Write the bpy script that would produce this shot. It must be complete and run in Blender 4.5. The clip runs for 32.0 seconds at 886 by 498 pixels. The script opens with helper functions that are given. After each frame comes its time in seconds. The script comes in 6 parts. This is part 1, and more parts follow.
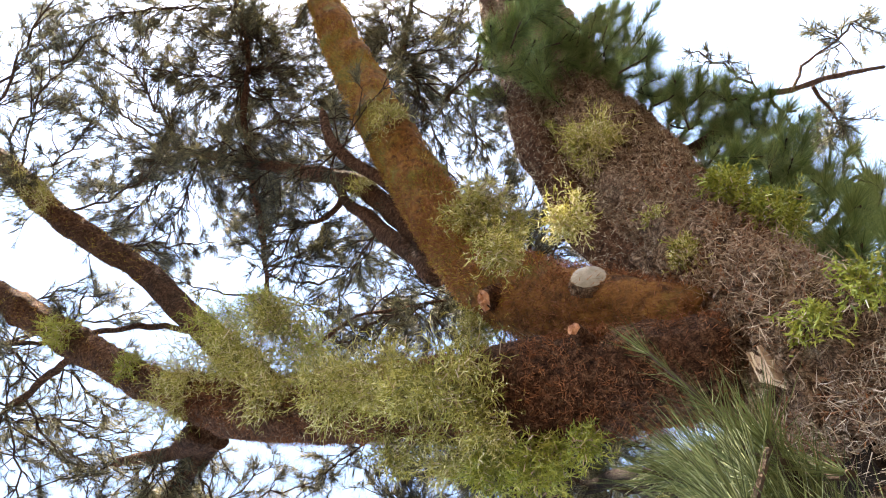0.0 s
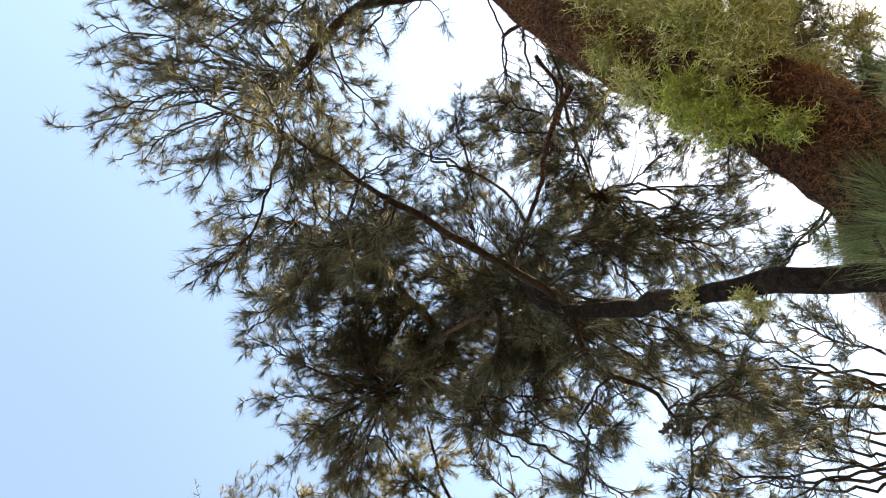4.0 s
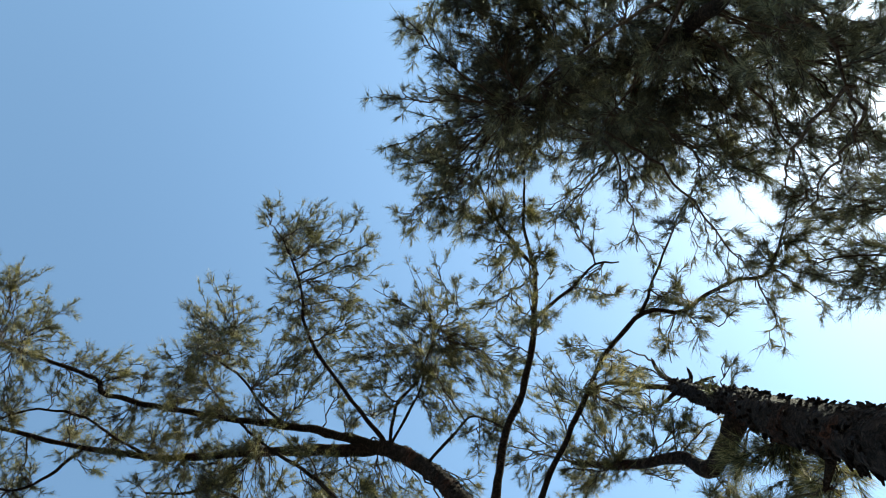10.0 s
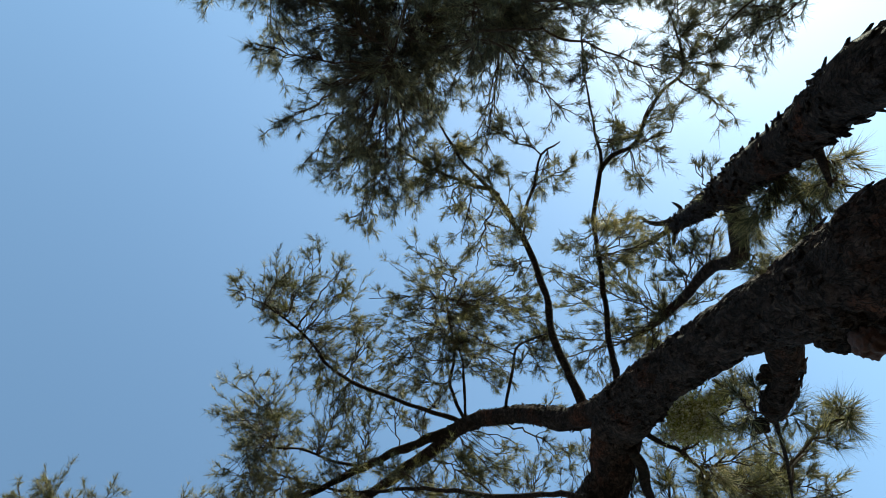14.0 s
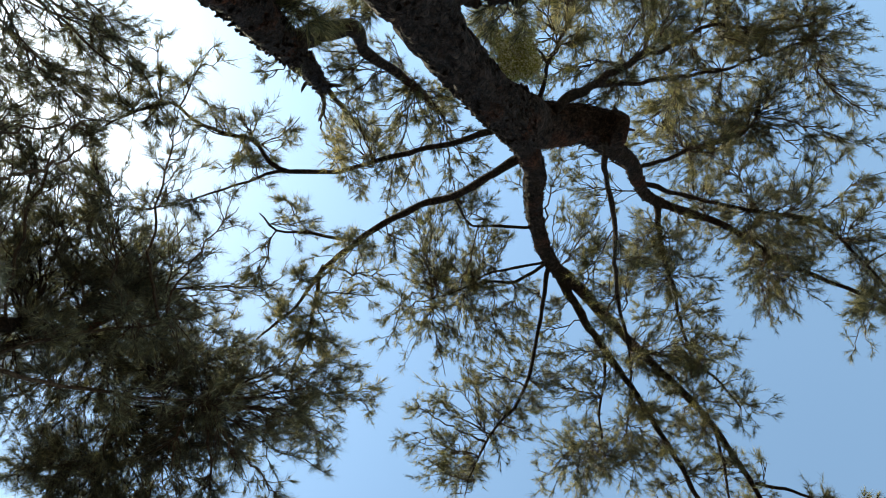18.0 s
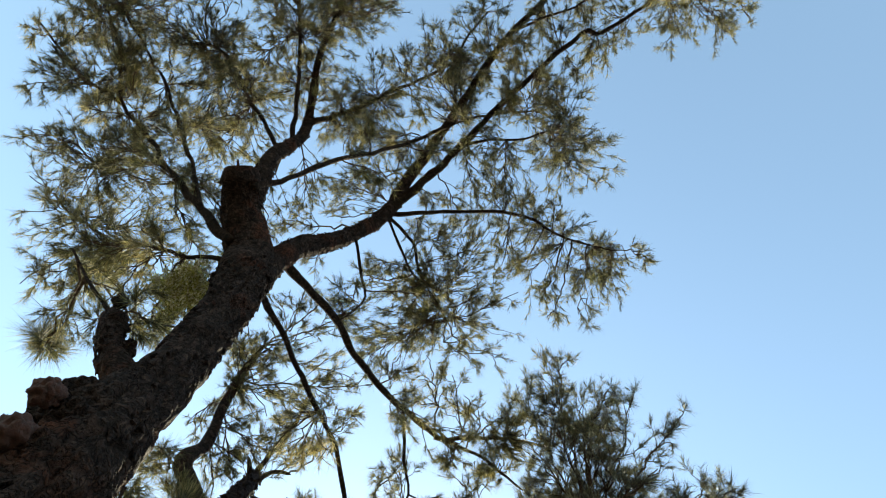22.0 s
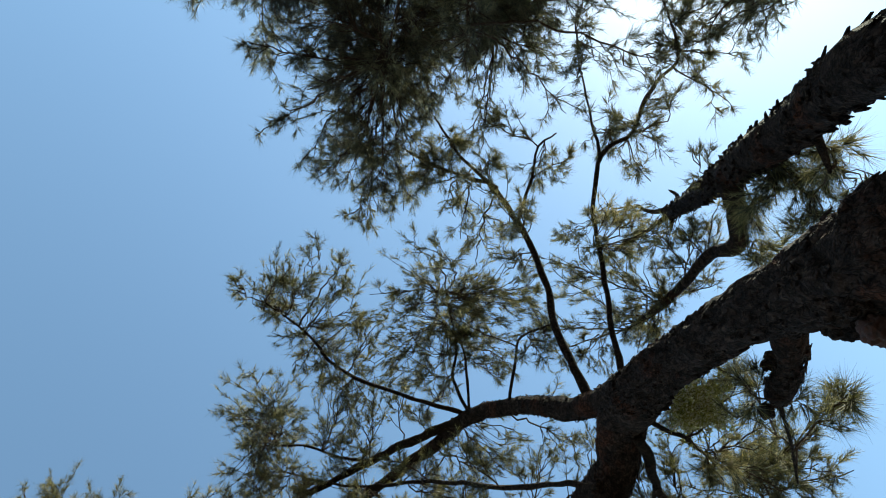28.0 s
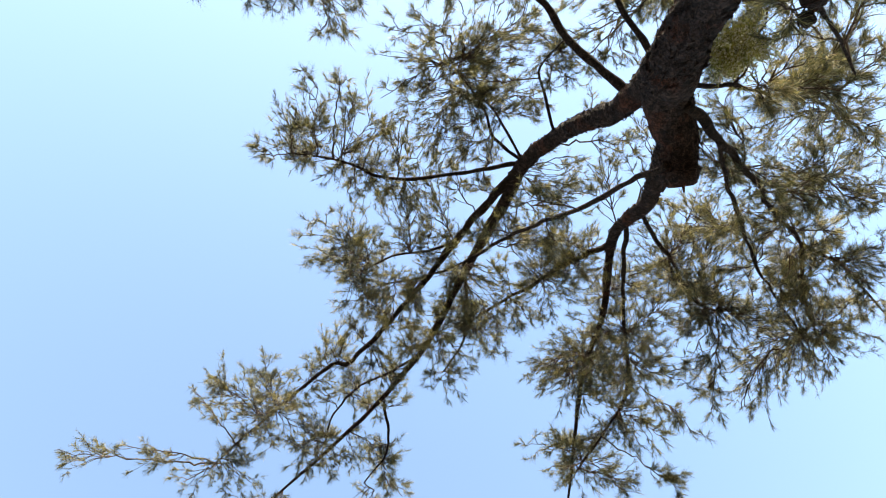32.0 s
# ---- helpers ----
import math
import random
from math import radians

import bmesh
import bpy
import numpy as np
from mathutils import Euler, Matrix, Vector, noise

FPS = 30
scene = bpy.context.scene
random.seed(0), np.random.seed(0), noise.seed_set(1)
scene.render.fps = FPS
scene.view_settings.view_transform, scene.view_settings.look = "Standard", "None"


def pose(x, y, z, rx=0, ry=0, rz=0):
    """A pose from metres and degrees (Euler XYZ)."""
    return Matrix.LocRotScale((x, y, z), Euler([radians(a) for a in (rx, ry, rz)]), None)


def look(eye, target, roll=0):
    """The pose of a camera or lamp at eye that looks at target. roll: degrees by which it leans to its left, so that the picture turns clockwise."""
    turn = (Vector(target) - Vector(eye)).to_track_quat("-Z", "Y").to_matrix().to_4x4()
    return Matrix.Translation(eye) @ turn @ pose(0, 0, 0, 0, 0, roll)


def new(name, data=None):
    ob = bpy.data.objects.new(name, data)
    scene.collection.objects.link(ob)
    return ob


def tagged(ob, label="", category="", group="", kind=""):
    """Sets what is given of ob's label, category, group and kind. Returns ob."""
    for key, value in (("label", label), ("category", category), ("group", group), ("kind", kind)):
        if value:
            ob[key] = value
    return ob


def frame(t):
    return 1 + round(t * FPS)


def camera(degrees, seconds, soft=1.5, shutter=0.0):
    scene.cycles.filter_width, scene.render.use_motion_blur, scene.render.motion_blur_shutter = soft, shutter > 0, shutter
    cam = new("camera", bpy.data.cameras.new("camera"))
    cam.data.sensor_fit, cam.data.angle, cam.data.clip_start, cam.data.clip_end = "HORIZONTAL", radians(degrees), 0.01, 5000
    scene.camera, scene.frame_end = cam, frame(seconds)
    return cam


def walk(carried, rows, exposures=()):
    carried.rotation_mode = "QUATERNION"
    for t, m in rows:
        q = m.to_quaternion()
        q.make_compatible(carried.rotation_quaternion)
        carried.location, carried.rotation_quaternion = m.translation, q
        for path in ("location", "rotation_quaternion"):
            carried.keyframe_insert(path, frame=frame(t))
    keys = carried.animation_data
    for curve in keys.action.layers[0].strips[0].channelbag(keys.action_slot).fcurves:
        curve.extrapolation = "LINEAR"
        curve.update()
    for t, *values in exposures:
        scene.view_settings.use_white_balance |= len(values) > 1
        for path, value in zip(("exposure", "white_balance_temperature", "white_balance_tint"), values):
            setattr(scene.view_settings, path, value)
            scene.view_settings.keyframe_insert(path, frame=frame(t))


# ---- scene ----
cam = camera(70.75, 32.0, soft=1.0)
PATH = [
    (0, 1.7041, 2.8094, 1.2121, -157.802, 3.588, -168.965),
    (0.5, 1.7409, 2.6713, 1.2603, -158.773, 6.101, -176.645),
    (1, 1.7868, 2.5344, 1.3073, -160.488, 8.659, 173.099),
    (1.5, 1.7996, 2.4087, 1.3492, -162.840, 11.266, 161.570),
    (2, 1.7849, 2.2655, 1.3982, -165.547, 13.053, 151.686),
    (2.5, 1.7643, 2.1261, 1.4283, -167.734, 14.268, 142.882),
    (3, 1.7262, 1.9756, 1.4407, -170.020, 15.173, 134.417),
    (3.5, 1.6565, 1.8269, 1.4566, -171.502, 15.865, 129.170),
    (5.5, 1.4125, 1.1674, 1.4344, -175.901, 16.474, 116.355),
    (6, 1.2957, 1.0186, 1.4368, -177.609, 16.412, 111.896),
    (6.5, 1.1426, 0.8874, 1.4663, -178.467, 16.300, 108.919),
    (7, 0.9843, 0.7810, 1.5012, -178.691, 15.999, 107.540),
    (7.5, 0.8461, 0.7011, 1.5070, -179.099, 16.169, 106.816),
    (8, 0.7338, 0.6173, 1.5097, -179.450, 16.173, 106.409),
    (8.5, 0.6334, 0.5153, 1.5271, -179.545, 15.746, 106.048),
    (9, 0.5278, 0.4100, 1.5326, -179.490, 15.836, 105.959),
    (9.5, 0.4068, 0.3102, 1.5364, -179.619, 16.006, 106.236),
    (10, 0.2835, 0.2243, 1.5435, -179.352, 15.835, 106.326),
    (10.5, 0.1786, 0.1534, 1.5421, -179.226, 16.231, 106.233),
    (11, 0.1013, 0.0916, 1.5364, -178.859, 16.629, 107.459),
    (11.5, 0.0495, 0.0356, 1.5436, -178.173, 16.297, 108.367),
    (12, 0.0214, -0.0005, 1.5544, -177.411, 16.328, 109.694),
    (12.5, 0.0079, -0.0058, 1.5544, -176.557, 16.732, 113.583),
    (13, 0.0000, 0.0000, 1.5500, -175.238, 16.673, 117.972),
    (13.5, -0.0161, 0.0005, 1.5469, -172.866, 16.376, 125.351),
    (14, -0.0367, 0.0084, 1.5572, -168.788, 15.276, 139.413),
    (14.5, -0.0528, 0.0332, 1.5588, -166.278, 13.672, 150.169),
    (16.5, -0.0584, 0.1949, 1.4916, -161.806, 4.895, -169.703),
    (17, -0.0590, 0.2015, 1.4826, -161.080, 0.701, -151.902),
    (17.5, -0.0538, 0.1969, 1.4827, -161.270, -3.055, -136.606),
    (18, -0.0462, 0.1918, 1.4837, -162.294, -6.345, -122.488),
    (18.5, -0.0378, 0.1864, 1.4861, -163.595, -8.696, -111.035),
    (19, -0.0335, 0.1799, 1.4868, -165.148, -10.540, -100.865),
    (19.5, -0.0312, 0.1748, 1.4878, -166.583, -11.841, -92.716),
    (20, -0.0268, 0.1684, 1.4850, -168.450, -13.146, -83.527),
    (20.5, -0.0225, 0.1612, 1.4897, -170.240, -13.962, -75.778),
    (21, -0.0177, 0.1547, 1.4952, -172.185, -14.466, -67.383),
    (21.5, -0.0078, 0.1405, 1.4971, -177.580, -14.760, -45.832),
    (22, 0.0033, 0.1181, 1.4922, 175.967, -12.328, -19.033),
    (22.5, 0.0111, 0.0953, 1.4988, 171.135, -6.914, 7.783),
    (23, 0.0133, 0.0669, 1.5099, 169.361, 1.915, 40.040),
    (23.5, 0.0098, 0.0471, 1.5194, 171.407, 8.363, 63.339),
    (24, 0.0085, 0.0333, 1.5275, 174.394, 12.076, 79.751),
    (24.5, 0.0144, 0.0264, 1.5290, 178.553, 14.785, 97.462),
    (25, 0.0197, 0.0201, 1.5419, -176.467, 16.126, 115.914),
    (25.5, 0.0181, 0.0169, 1.5578, -173.312, 16.162, 127.058),
    (27.5, 0.0140, 0.0017, 1.5578, -169.601, 15.644, 139.649),
    (28, 0.0122, -0.0032, 1.5558, -169.154, 15.505, 141.146),
    (28.5, 0.0080, -0.0057, 1.5562, -168.661, 15.285, 143.055),
    (29, 0.0092, -0.0112, 1.5612, -167.743, 14.761, 145.972),
    (29.5, 0.0159, -0.0192, 1.5647, -166.545, 14.179, 149.909),
    (30, 0.0222, -0.0264, 1.5575, -167.384, 13.454, 154.221),
    (30.5, 0.0242, -0.0287, 1.5552, -172.110, 12.845, 157.574),
    (31, 0.0279, -0.0307, 1.5526, -175.622, 12.199, 160.936),
    (31.5, 0.0316, -0.0347, 1.5513, 179.487, 11.535, 164.106),
    (32, 0.0328, -0.0384, 1.5496, 176.614, 10.823, 167.617),
]
EXPOSURE = [(0, 3.5, 8000, 15), (1, 3.4, 7900, 15), (2, 3.9, 7700, 18), (2.5, 2.95, 8200, 12), (3, 2.65, 9800, 9), (3.5, 2.5, 9600, 8), (5.5, 4.35, 7600, 10), (6, 4.35, 7600, 10), (7, 4.15, 7500, 8), (8, 3.2, 7650, 6), (9, 2.25, 7500, -1), (10, 1.83, 7000, -7), (12, 1.53, 6800, -8.5), (13, 1.53, 6900, -8.5), (14.5, 1.63, 7000, -6.5), (17, 1.92, 7600, -5), (19, 2.14, 7700, -3.5), (21, 2.2, 7700, -3.5), (22, 2.25, 8200, -4), (23, 2.13, 8000, -4), (24, 1.68, 7100, -7.5), (25.5, 1.63, 7000, -8.5), (29, 1.58, 7000, -8), (30, 1.5, 7100, -5.5), (31, 2, 7550, -3), (32, 2.65, 7950, 6)]
walk(cam, [(t, pose(*p)) for t, *p in PATH], EXPOSURE)

# ---- light: one sun high over the near oak, and its sky ----
SUN = Vector((0.0, 0.785, 0.62)).normalized()
world = bpy.data.worlds.new("sky")
scene.world = world
world.use_nodes = True
wn = world.node_tree.nodes
sky = wn.new("ShaderNodeTexSky")
sky.sky_type = "NISHITA"
sky.sun_disc = False
sky.sun_elevation = math.asin(SUN.z)
sky.sun_rotation = math.atan2(SUN.x, SUN.y)
sky.air_density, sky.dust_density, sky.ozone_density = 1.0, 0.24, 2.2
wn["Background"].inputs["Strength"].default_value = 0.1
world.node_tree.links.new(sky.outputs["Color"], wn["Background"].inputs["Color"])
lamp = bpy.data.lights.new("sun", "SUN")
lamp.energy, lamp.angle, lamp.color = 4.0, radians(0.5), (1.0, 0.95, 0.87)
new("sun", lamp).matrix_world = look(SUN * 60, (0, 0, 0))


# ---- materials ----
def shader(name):
    m = bpy.data.materials.new(name)
    m.use_nodes = True
    return m, m.node_tree.nodes, m.node_tree.links, m.node_tree.nodes["Principled BSDF"]


def ramp(nodes, stops):
    r = nodes.new("ShaderNodeValToRGB")
    e = r.color_ramp.elements
    while len(e) < len(stops):
        e.new(0.5)
    for el, (at, c) in zip(e, stops):
        el.position, el.color = at, (*c, 1)
    return r


def noise_node(nodes, links, scale, detail=6, rough=0.6, coord="Object", stretch=None):
    tc = nodes.new("ShaderNodeTexCoord")
    n = nodes.new("ShaderNodeTexNoise")
    n.inputs["Scale"].default_value, n.inputs["Detail"].default_value, n.inputs["Roughness"].default_value = scale, detail, rough
    if stretch:
        mp = nodes.new("ShaderNodeMapping")
        mp.inputs["Scale"].default_value = stretch
        links.new(tc.outputs[coord], mp.inputs["Vector"])
        links.new(mp.outputs["Vector"], n.inputs["Vector"])
    else:
        links.new(tc.outputs[coord], n.inputs["Vector"])
    return n


def mixed(nodes, links, fac, a, b, kind="MIX"):
    mx = nodes.new("ShaderNodeMix")
    mx.data_type, mx.blend_type = "RGBA", kind
    for v, s in ((fac, mx.inputs["Factor"]), (a, mx.inputs["A"]), (b, mx.inputs["B"])):
        if isinstance(v, (int, float)):
            s.default_value = v
        elif isinstance(v, tuple):
            s.default_value = (*v, 1)
        else:
            links.new(v, s)
    return mx.outputs["Result"]


def bark_material(name, dark, mid, pale, patch=None, patch_at=0.58, ridge=28.0, bump=0.9, plates=0.0):
    """Rough bark: grain, stains, and where plates is given long plates parted by cracks, that many to a metre."""
    m, n, l, b = shader(name)
    grain = noise_node(n, l, ridge, 8, 0.7)
    fine = noise_node(n, l, ridge * 6, 4, 0.6)
    big = noise_node(n, l, 3.2, 4, 0.6)
    r = ramp(n, [(0.34, dark), (0.52, mid), (0.7, pale)])
    l.new(grain.outputs["Fac"], r.inputs["Fac"])
    col = r.outputs["Color"]
    if patch:
        pr = ramp(n, [(patch_at - 0.05, (0, 0, 0)), (patch_at + 0.07, (1, 1, 1))])
        l.new(big.outputs["Fac"], pr.inputs["Fac"])
        pc = ramp(n, [(0.35, tuple(0.45 * c for c in patch)), (0.65, patch)])
        l.new(fine.outputs["Fac"], pc.inputs["Fac"])
        col = mixed(n, l, pr.outputs["Color"], col, pc.outputs["Color"])
    else:
        sr = ramp(n, [(0.35, (0.6, 0.6, 0.6)), (0.7, (1.25, 1.2, 1.15))])
        l.new(big.outputs["Fac"], sr.inputs["Fac"])
        col = mixed(n, l, 1.0, col, sr.outputs["Color"], "MULTIPLY")
    add = n.new("ShaderNodeMath")
    add.operation = "ADD"
    l.new(grain.outputs["Fac"], add.inputs[0])
    l.new(fine.outputs["Fac"], add.inputs[1])
    height = add.outputs[0]
    if plates:
        tc = n.new("ShaderNodeTexCoord")
        wob = n.new("ShaderNodeTexNoise")
        wob.inputs["Scale"].default_value, wob.inputs["Detail"].default_value = plates * 0.8, 4
        l.new(tc.outputs["Object"], wob.inputs["Vector"])
        warp = mixed(n, l, 0.09, tc.outputs["Object"], wob.outputs["Color"], "LINEAR_LIGHT")
        mp = n.new("ShaderNodeMapping")
        mp.inputs["Scale"].default_value = (1.0, 1.0, 0.3)
        l.new(warp, mp.inputs["Vector"])
        vo = n.new("ShaderNodeTexVoronoi")
        vo.feature = "DISTANCE_TO_EDGE"
        vo.inputs["Scale"].default_value = plates
        l.new(mp.outputs["Vector"], vo.inputs["Vector"])
        cr = ramp(n, [(0.0, (0.34, 0.34, 0.34)), (0.14, (1, 1, 1)), (0.4, (1.15, 1.15, 1.15))])
        l.new(vo.outputs["Distance"], cr.inputs["Fac"])
        col = mixed(n, l, 1.0, col, cr.outputs["Color"], "MULTIPLY")
        up = n.new("ShaderNodeMath")
        up.operation = "MULTIPLY_ADD"
        l.new(cr.outputs["Color"], up.inputs[0])
        up.inputs[1].default_value = 1.6
        l.new(height, up.inputs[2])
        height = up.outputs[0]
    l.new(col, b.inputs["Base Color"])
    b.inputs["Roughness"].default_value = 0.95
    b.inputs["Specular IOR Level"].default_value = 0.12
    bp = n.new("ShaderNodeBump")
    bp.inputs["Strength"].default_value, bp.inputs["Distance"].default_value = bump, 0.02
    l.new(height, bp.inputs["Height"])
    l.new(bp.outputs["Normal"], b.inputs["Normal"])
    return m


def leaf_material(name, colours, through_light=0.42, rough=0.55):
    """Thin green growth: colour drifts from blade to blade and from spray to spray, and light passes through."""
    m, n, l, b = shader(name)
    geo = n.new("ShaderNodeNewGeometry")
    info = n.new("ShaderNodeObjectInfo")
    sway = noise_node(n, l, 2.2, 3, 0.6)
    a = n.new("ShaderNodeMath")
    a.operation = "MULTIPLY_ADD"
    l.new(geo.outputs["Random Per Island"], a.inputs[0])
    a.inputs[1].default_value = 0.7
    s = n.new("ShaderNodeMath")
    s.operation = "MULTIPLY_ADD"
    l.new(info.outputs["Random"], s.inputs[0])
    s.inputs[1].default_value = 0.3
    s2 = n.new("ShaderNodeMath")
    s2.operation = "MULTIPLY_ADD"
    l.new(sway.outputs["Fac"], s2.inputs[0])
    s2.inputs[1].default_value, s2.inputs[2].default_value = 0.8, -0.42
    l.new(s2.outputs[0], s.inputs[2])
    l.new(s.outputs[0], a.inputs[2])
    r = ramp(n, [(i / (len(colours) - 1), c) for i, c in enumerate(colours)])
    l.new(a.outputs[0], r.inputs["Fac"])
    l.new(r.outputs["Color"], b.inputs["Base Color"])
    b.inputs["Roughness"].default_value = rough
    b.inputs["Specular IOR Level"].default_value = 0.35
    tr = n.new("ShaderNodeBsdfTranslucent")
    warm = mixed(n, l, 1.0, r.outputs["Color"], (1.22, 1.22, 0.82), "MULTIPLY")
    l.new(warm, tr.inputs["Color"])
    mx = n.new("ShaderNodeMixShader")
    mx.inputs[0].default_value = through_light
    l.new(b.outputs[0], mx.inputs[1])
    l.new(tr.outputs[0], mx.inputs[2])
    l.new(mx.outputs[0], n["Material Output"].inputs["Surface"])
    return m


def plain_material(name, lo, hi, scale=40.0, rough=0.85, bump=0.4, stretch=None):
    m, n, l, b = shader(name)
    t = noise_node(n, l, scale, 7, 0.65, stretch=stretch)
    r = ramp(n, [(0.3, lo), (0.7, hi)])
    l.new(t.outputs["Fac"], r.inputs["Fac"])
    l.new(r.outputs["Color"], b.inputs["Base Color"])
    b.inputs["Roughness"].default_value = rough
    bp = n.new("ShaderNodeBump")
    bp.inputs["Strength"].default_value, bp.inputs["Distance"].default_value = bump, 0.01
    l.new(t.outputs["Fac"], bp.inputs["Height"])
    l.new(bp.outputs["Normal"], b.inputs["Normal"])
    return m


BARK_GREY = bark_material("grey_brown_bark", (0.014, 0.008, 0.007), (0.039, 0.023, 0.019), (0.088, 0.057, 0.047), (0.11, 0.039, 0.022), 0.62, bump=1.0, plates=26.0)
BARK_LIMB = bark_material("brown_limb_bark", (0.014, 0.009, 0.007), (0.042, 0.025, 0.018), (0.1, 0.066, 0.05), ridge=45.0, plates=60.0)
BARK_TWIG = bark_material("twig_bark", (0.022, 0.015, 0.012), (0.06, 0.04, 0.03), (0.11, 0.08, 0.06), ridge=60.0, bump=0.5)
BARK_RED = bark_material("red_brown_bark", (0.08, 0.044, 0.032), (0.29, 0.18, 0.125), (0.54, 0.43, 0.34), (0.27, 0.21, 0.06), 0.7, ridge=55.0, bump=1.0, plates=40.0)
BARK_RUST = bark_material("rusty_bark", (0.04, 0.018, 0.012), (0.16, 0.075, 0.046), (0.32, 0.19, 0.13), ridge=60.0, bump=1.0, plates=45.0)
BARK_MOSS = bark_material("moss_covered_bark", (0.05, 0.022, 0.012), (0.2, 0.09, 0.03), (0.31, 0.16, 0.048), (0.21, 0.18, 0.045), 0.53)
CUT_WOOD = plain_material("cut_wood", (0.15, 0.125, 0.1), (0.28, 0.24, 0.2), 60, 0.8, 0.3)
RAW_WOOD = plain_material("bare_wood", (0.34, 0.2, 0.13), (0.66, 0.54, 0.42), 22, 0.8, 0.6, (1, 1, 6))
RED_WOOD = plain_material("weathered_red_wood", (0.014, 0.0035, 0.0022), (0.055, 0.0145, 0.008), 60, 0.9, 0.9)
TORN_WOOD = plain_material("torn_wood", (0.2, 0.07, 0.035), (0.5, 0.24, 0.13), 50, 0.85, 0.8)
NEEDLES = leaf_material("she_oak_needles", [(0.01, 0.0105, 0.007), (0.024, 0.0245, 0.0135), (0.066, 0.064, 0.031), (0.18, 0.155, 0.08), (0.4, 0.32, 0.19)], 0.36)
NEEDLES_DARK = leaf_material("dense_she_oak_needles", [(0.01, 0.0105, 0.0085), (0.026, 0.026, 0.02), (0.068, 0.067, 0.045), (0.16, 0.15, 0.1), (0.32, 0.28, 0.19)], 0.27)
NEEDLES_FRESH = leaf_material("fresh_she_oak_needles", [(0.036, 0.05, 0.02), (0.065, 0.09, 0.034), (0.11, 0.14, 0.053), (0.17, 0.195, 0.085), (0.28, 0.29, 0.16)], 0.1, 0.85)
NEEDLES_BRUSH = leaf_material("young_she_oak_needles", [(0.06, 0.1, 0.04), (0.12, 0.185, 0.07), (0.22, 0.29, 0.115), (0.36, 0.42, 0.2)], 0.25, 0.8)
EPIPHYTE = leaf_material("epiphyte_stems", [(0.06, 0.062, 0.014), (0.17, 0.17, 0.034), (0.34, 0.33, 0.085), (0.5, 0.47, 0.21), (0.72, 0.67, 0.5)], 0.12, 0.6)
EPIPHYTE_GREEN = leaf_material("green_epiphyte_stems", [(0.1, 0.125, 0.024), (0.2, 0.235, 0.036), (0.32, 0.34, 0.065), (0.44, 0.44, 0.13)], 0.12, 0.5)
DRY_STEMS = leaf_material("dry_stems", [(0.12, 0.08, 0.06), (0.3, 0.21, 0.16), (0.5, 0.4, 0.32), (0.7, 0.62, 0.53)], 0.05, 0.8)
RUST_FIBRE = leaf_material("rusty_fibre", [(0.05, 0.02, 0.01), (0.13, 0.045, 0.02), (0.24, 0.09, 0.04), (0.33, 0.16, 0.08)], 0.05, 0.85)
MOSS = leaf_material("moss_threads", [(0.1, 0.04, 0.014), (0.26, 0.11, 0.028), (0.34, 0.22, 0.045), (0.36, 0.33, 0.08)], 0.2, 0.8)
BUDS = leaf_material("pale_buds", [(0.5, 0.46, 0.34), (0.75, 0.72, 0.6)], 0.1, 0.6)
GROUND = plain_material("sandy_litter", (0.022, 0.016, 0.011), (0.075, 0.055, 0.036), 9, 0.95, 0.6)


# ---- builders ----
def mesh_object(name, verts, faces, material, parent=None, label="", smooth=False):
    me = bpy.data.meshes.new(name)
    me.from_pydata(verts, [], faces)
    me.materials.append(material)
    if smooth:
        me.polygons.foreach_set("use_smooth", [True] * len(me.polygons))
    ob = new(name, me)
    ob.parent = parent
    if label:
        ob["label"] = label
    return ob


def smooth_line(pts, step, least=0.003):
    """A rounded line through (x, y, z, radius) points."""
    p = np.array(pts, float)
    p = np.vstack([2 * p[0] - p[1], p, 2 * p[-1] - p[-2]])
    out = []
    for i in range(1, len(p) - 2):
        a, b, c, d = p[i - 1], p[i], p[i + 1], p[i + 2]
        k = max(2, int(np.linalg.norm(c[:3] - b[:3]) / step))
        for u in np.arange(k) / k:
            out.append(0.5 * (2 * b + (c - a) * u + (2 * a - 5 * b + 4 * c - d) * u * u + (3 * b - a - 3 * c + d) * u**3))
    out.append(p[-2])
    out = np.array(out)
    out[:, 3] = np.maximum(out[:, 3], least)
    return out


def frames(line):
    """Two side directions for every place on a line, carried along without twisting."""
    t = np.gradient(line[:, :3], axis=0)
    t /= np.linalg.norm(t, axis=1)[:, None] + 1e-9
    u = np.cross(t[0], (0.3, 0.9, 0.1))
    side = []
    for d in t:
        u = u - d * (u @ d)
        u /= np.linalg.norm(u) + 1e-9
        side.append((u, np.cross(d, u)))
    return t, np.array([s[0] for s in side]), np.array([s[1] for s in side])


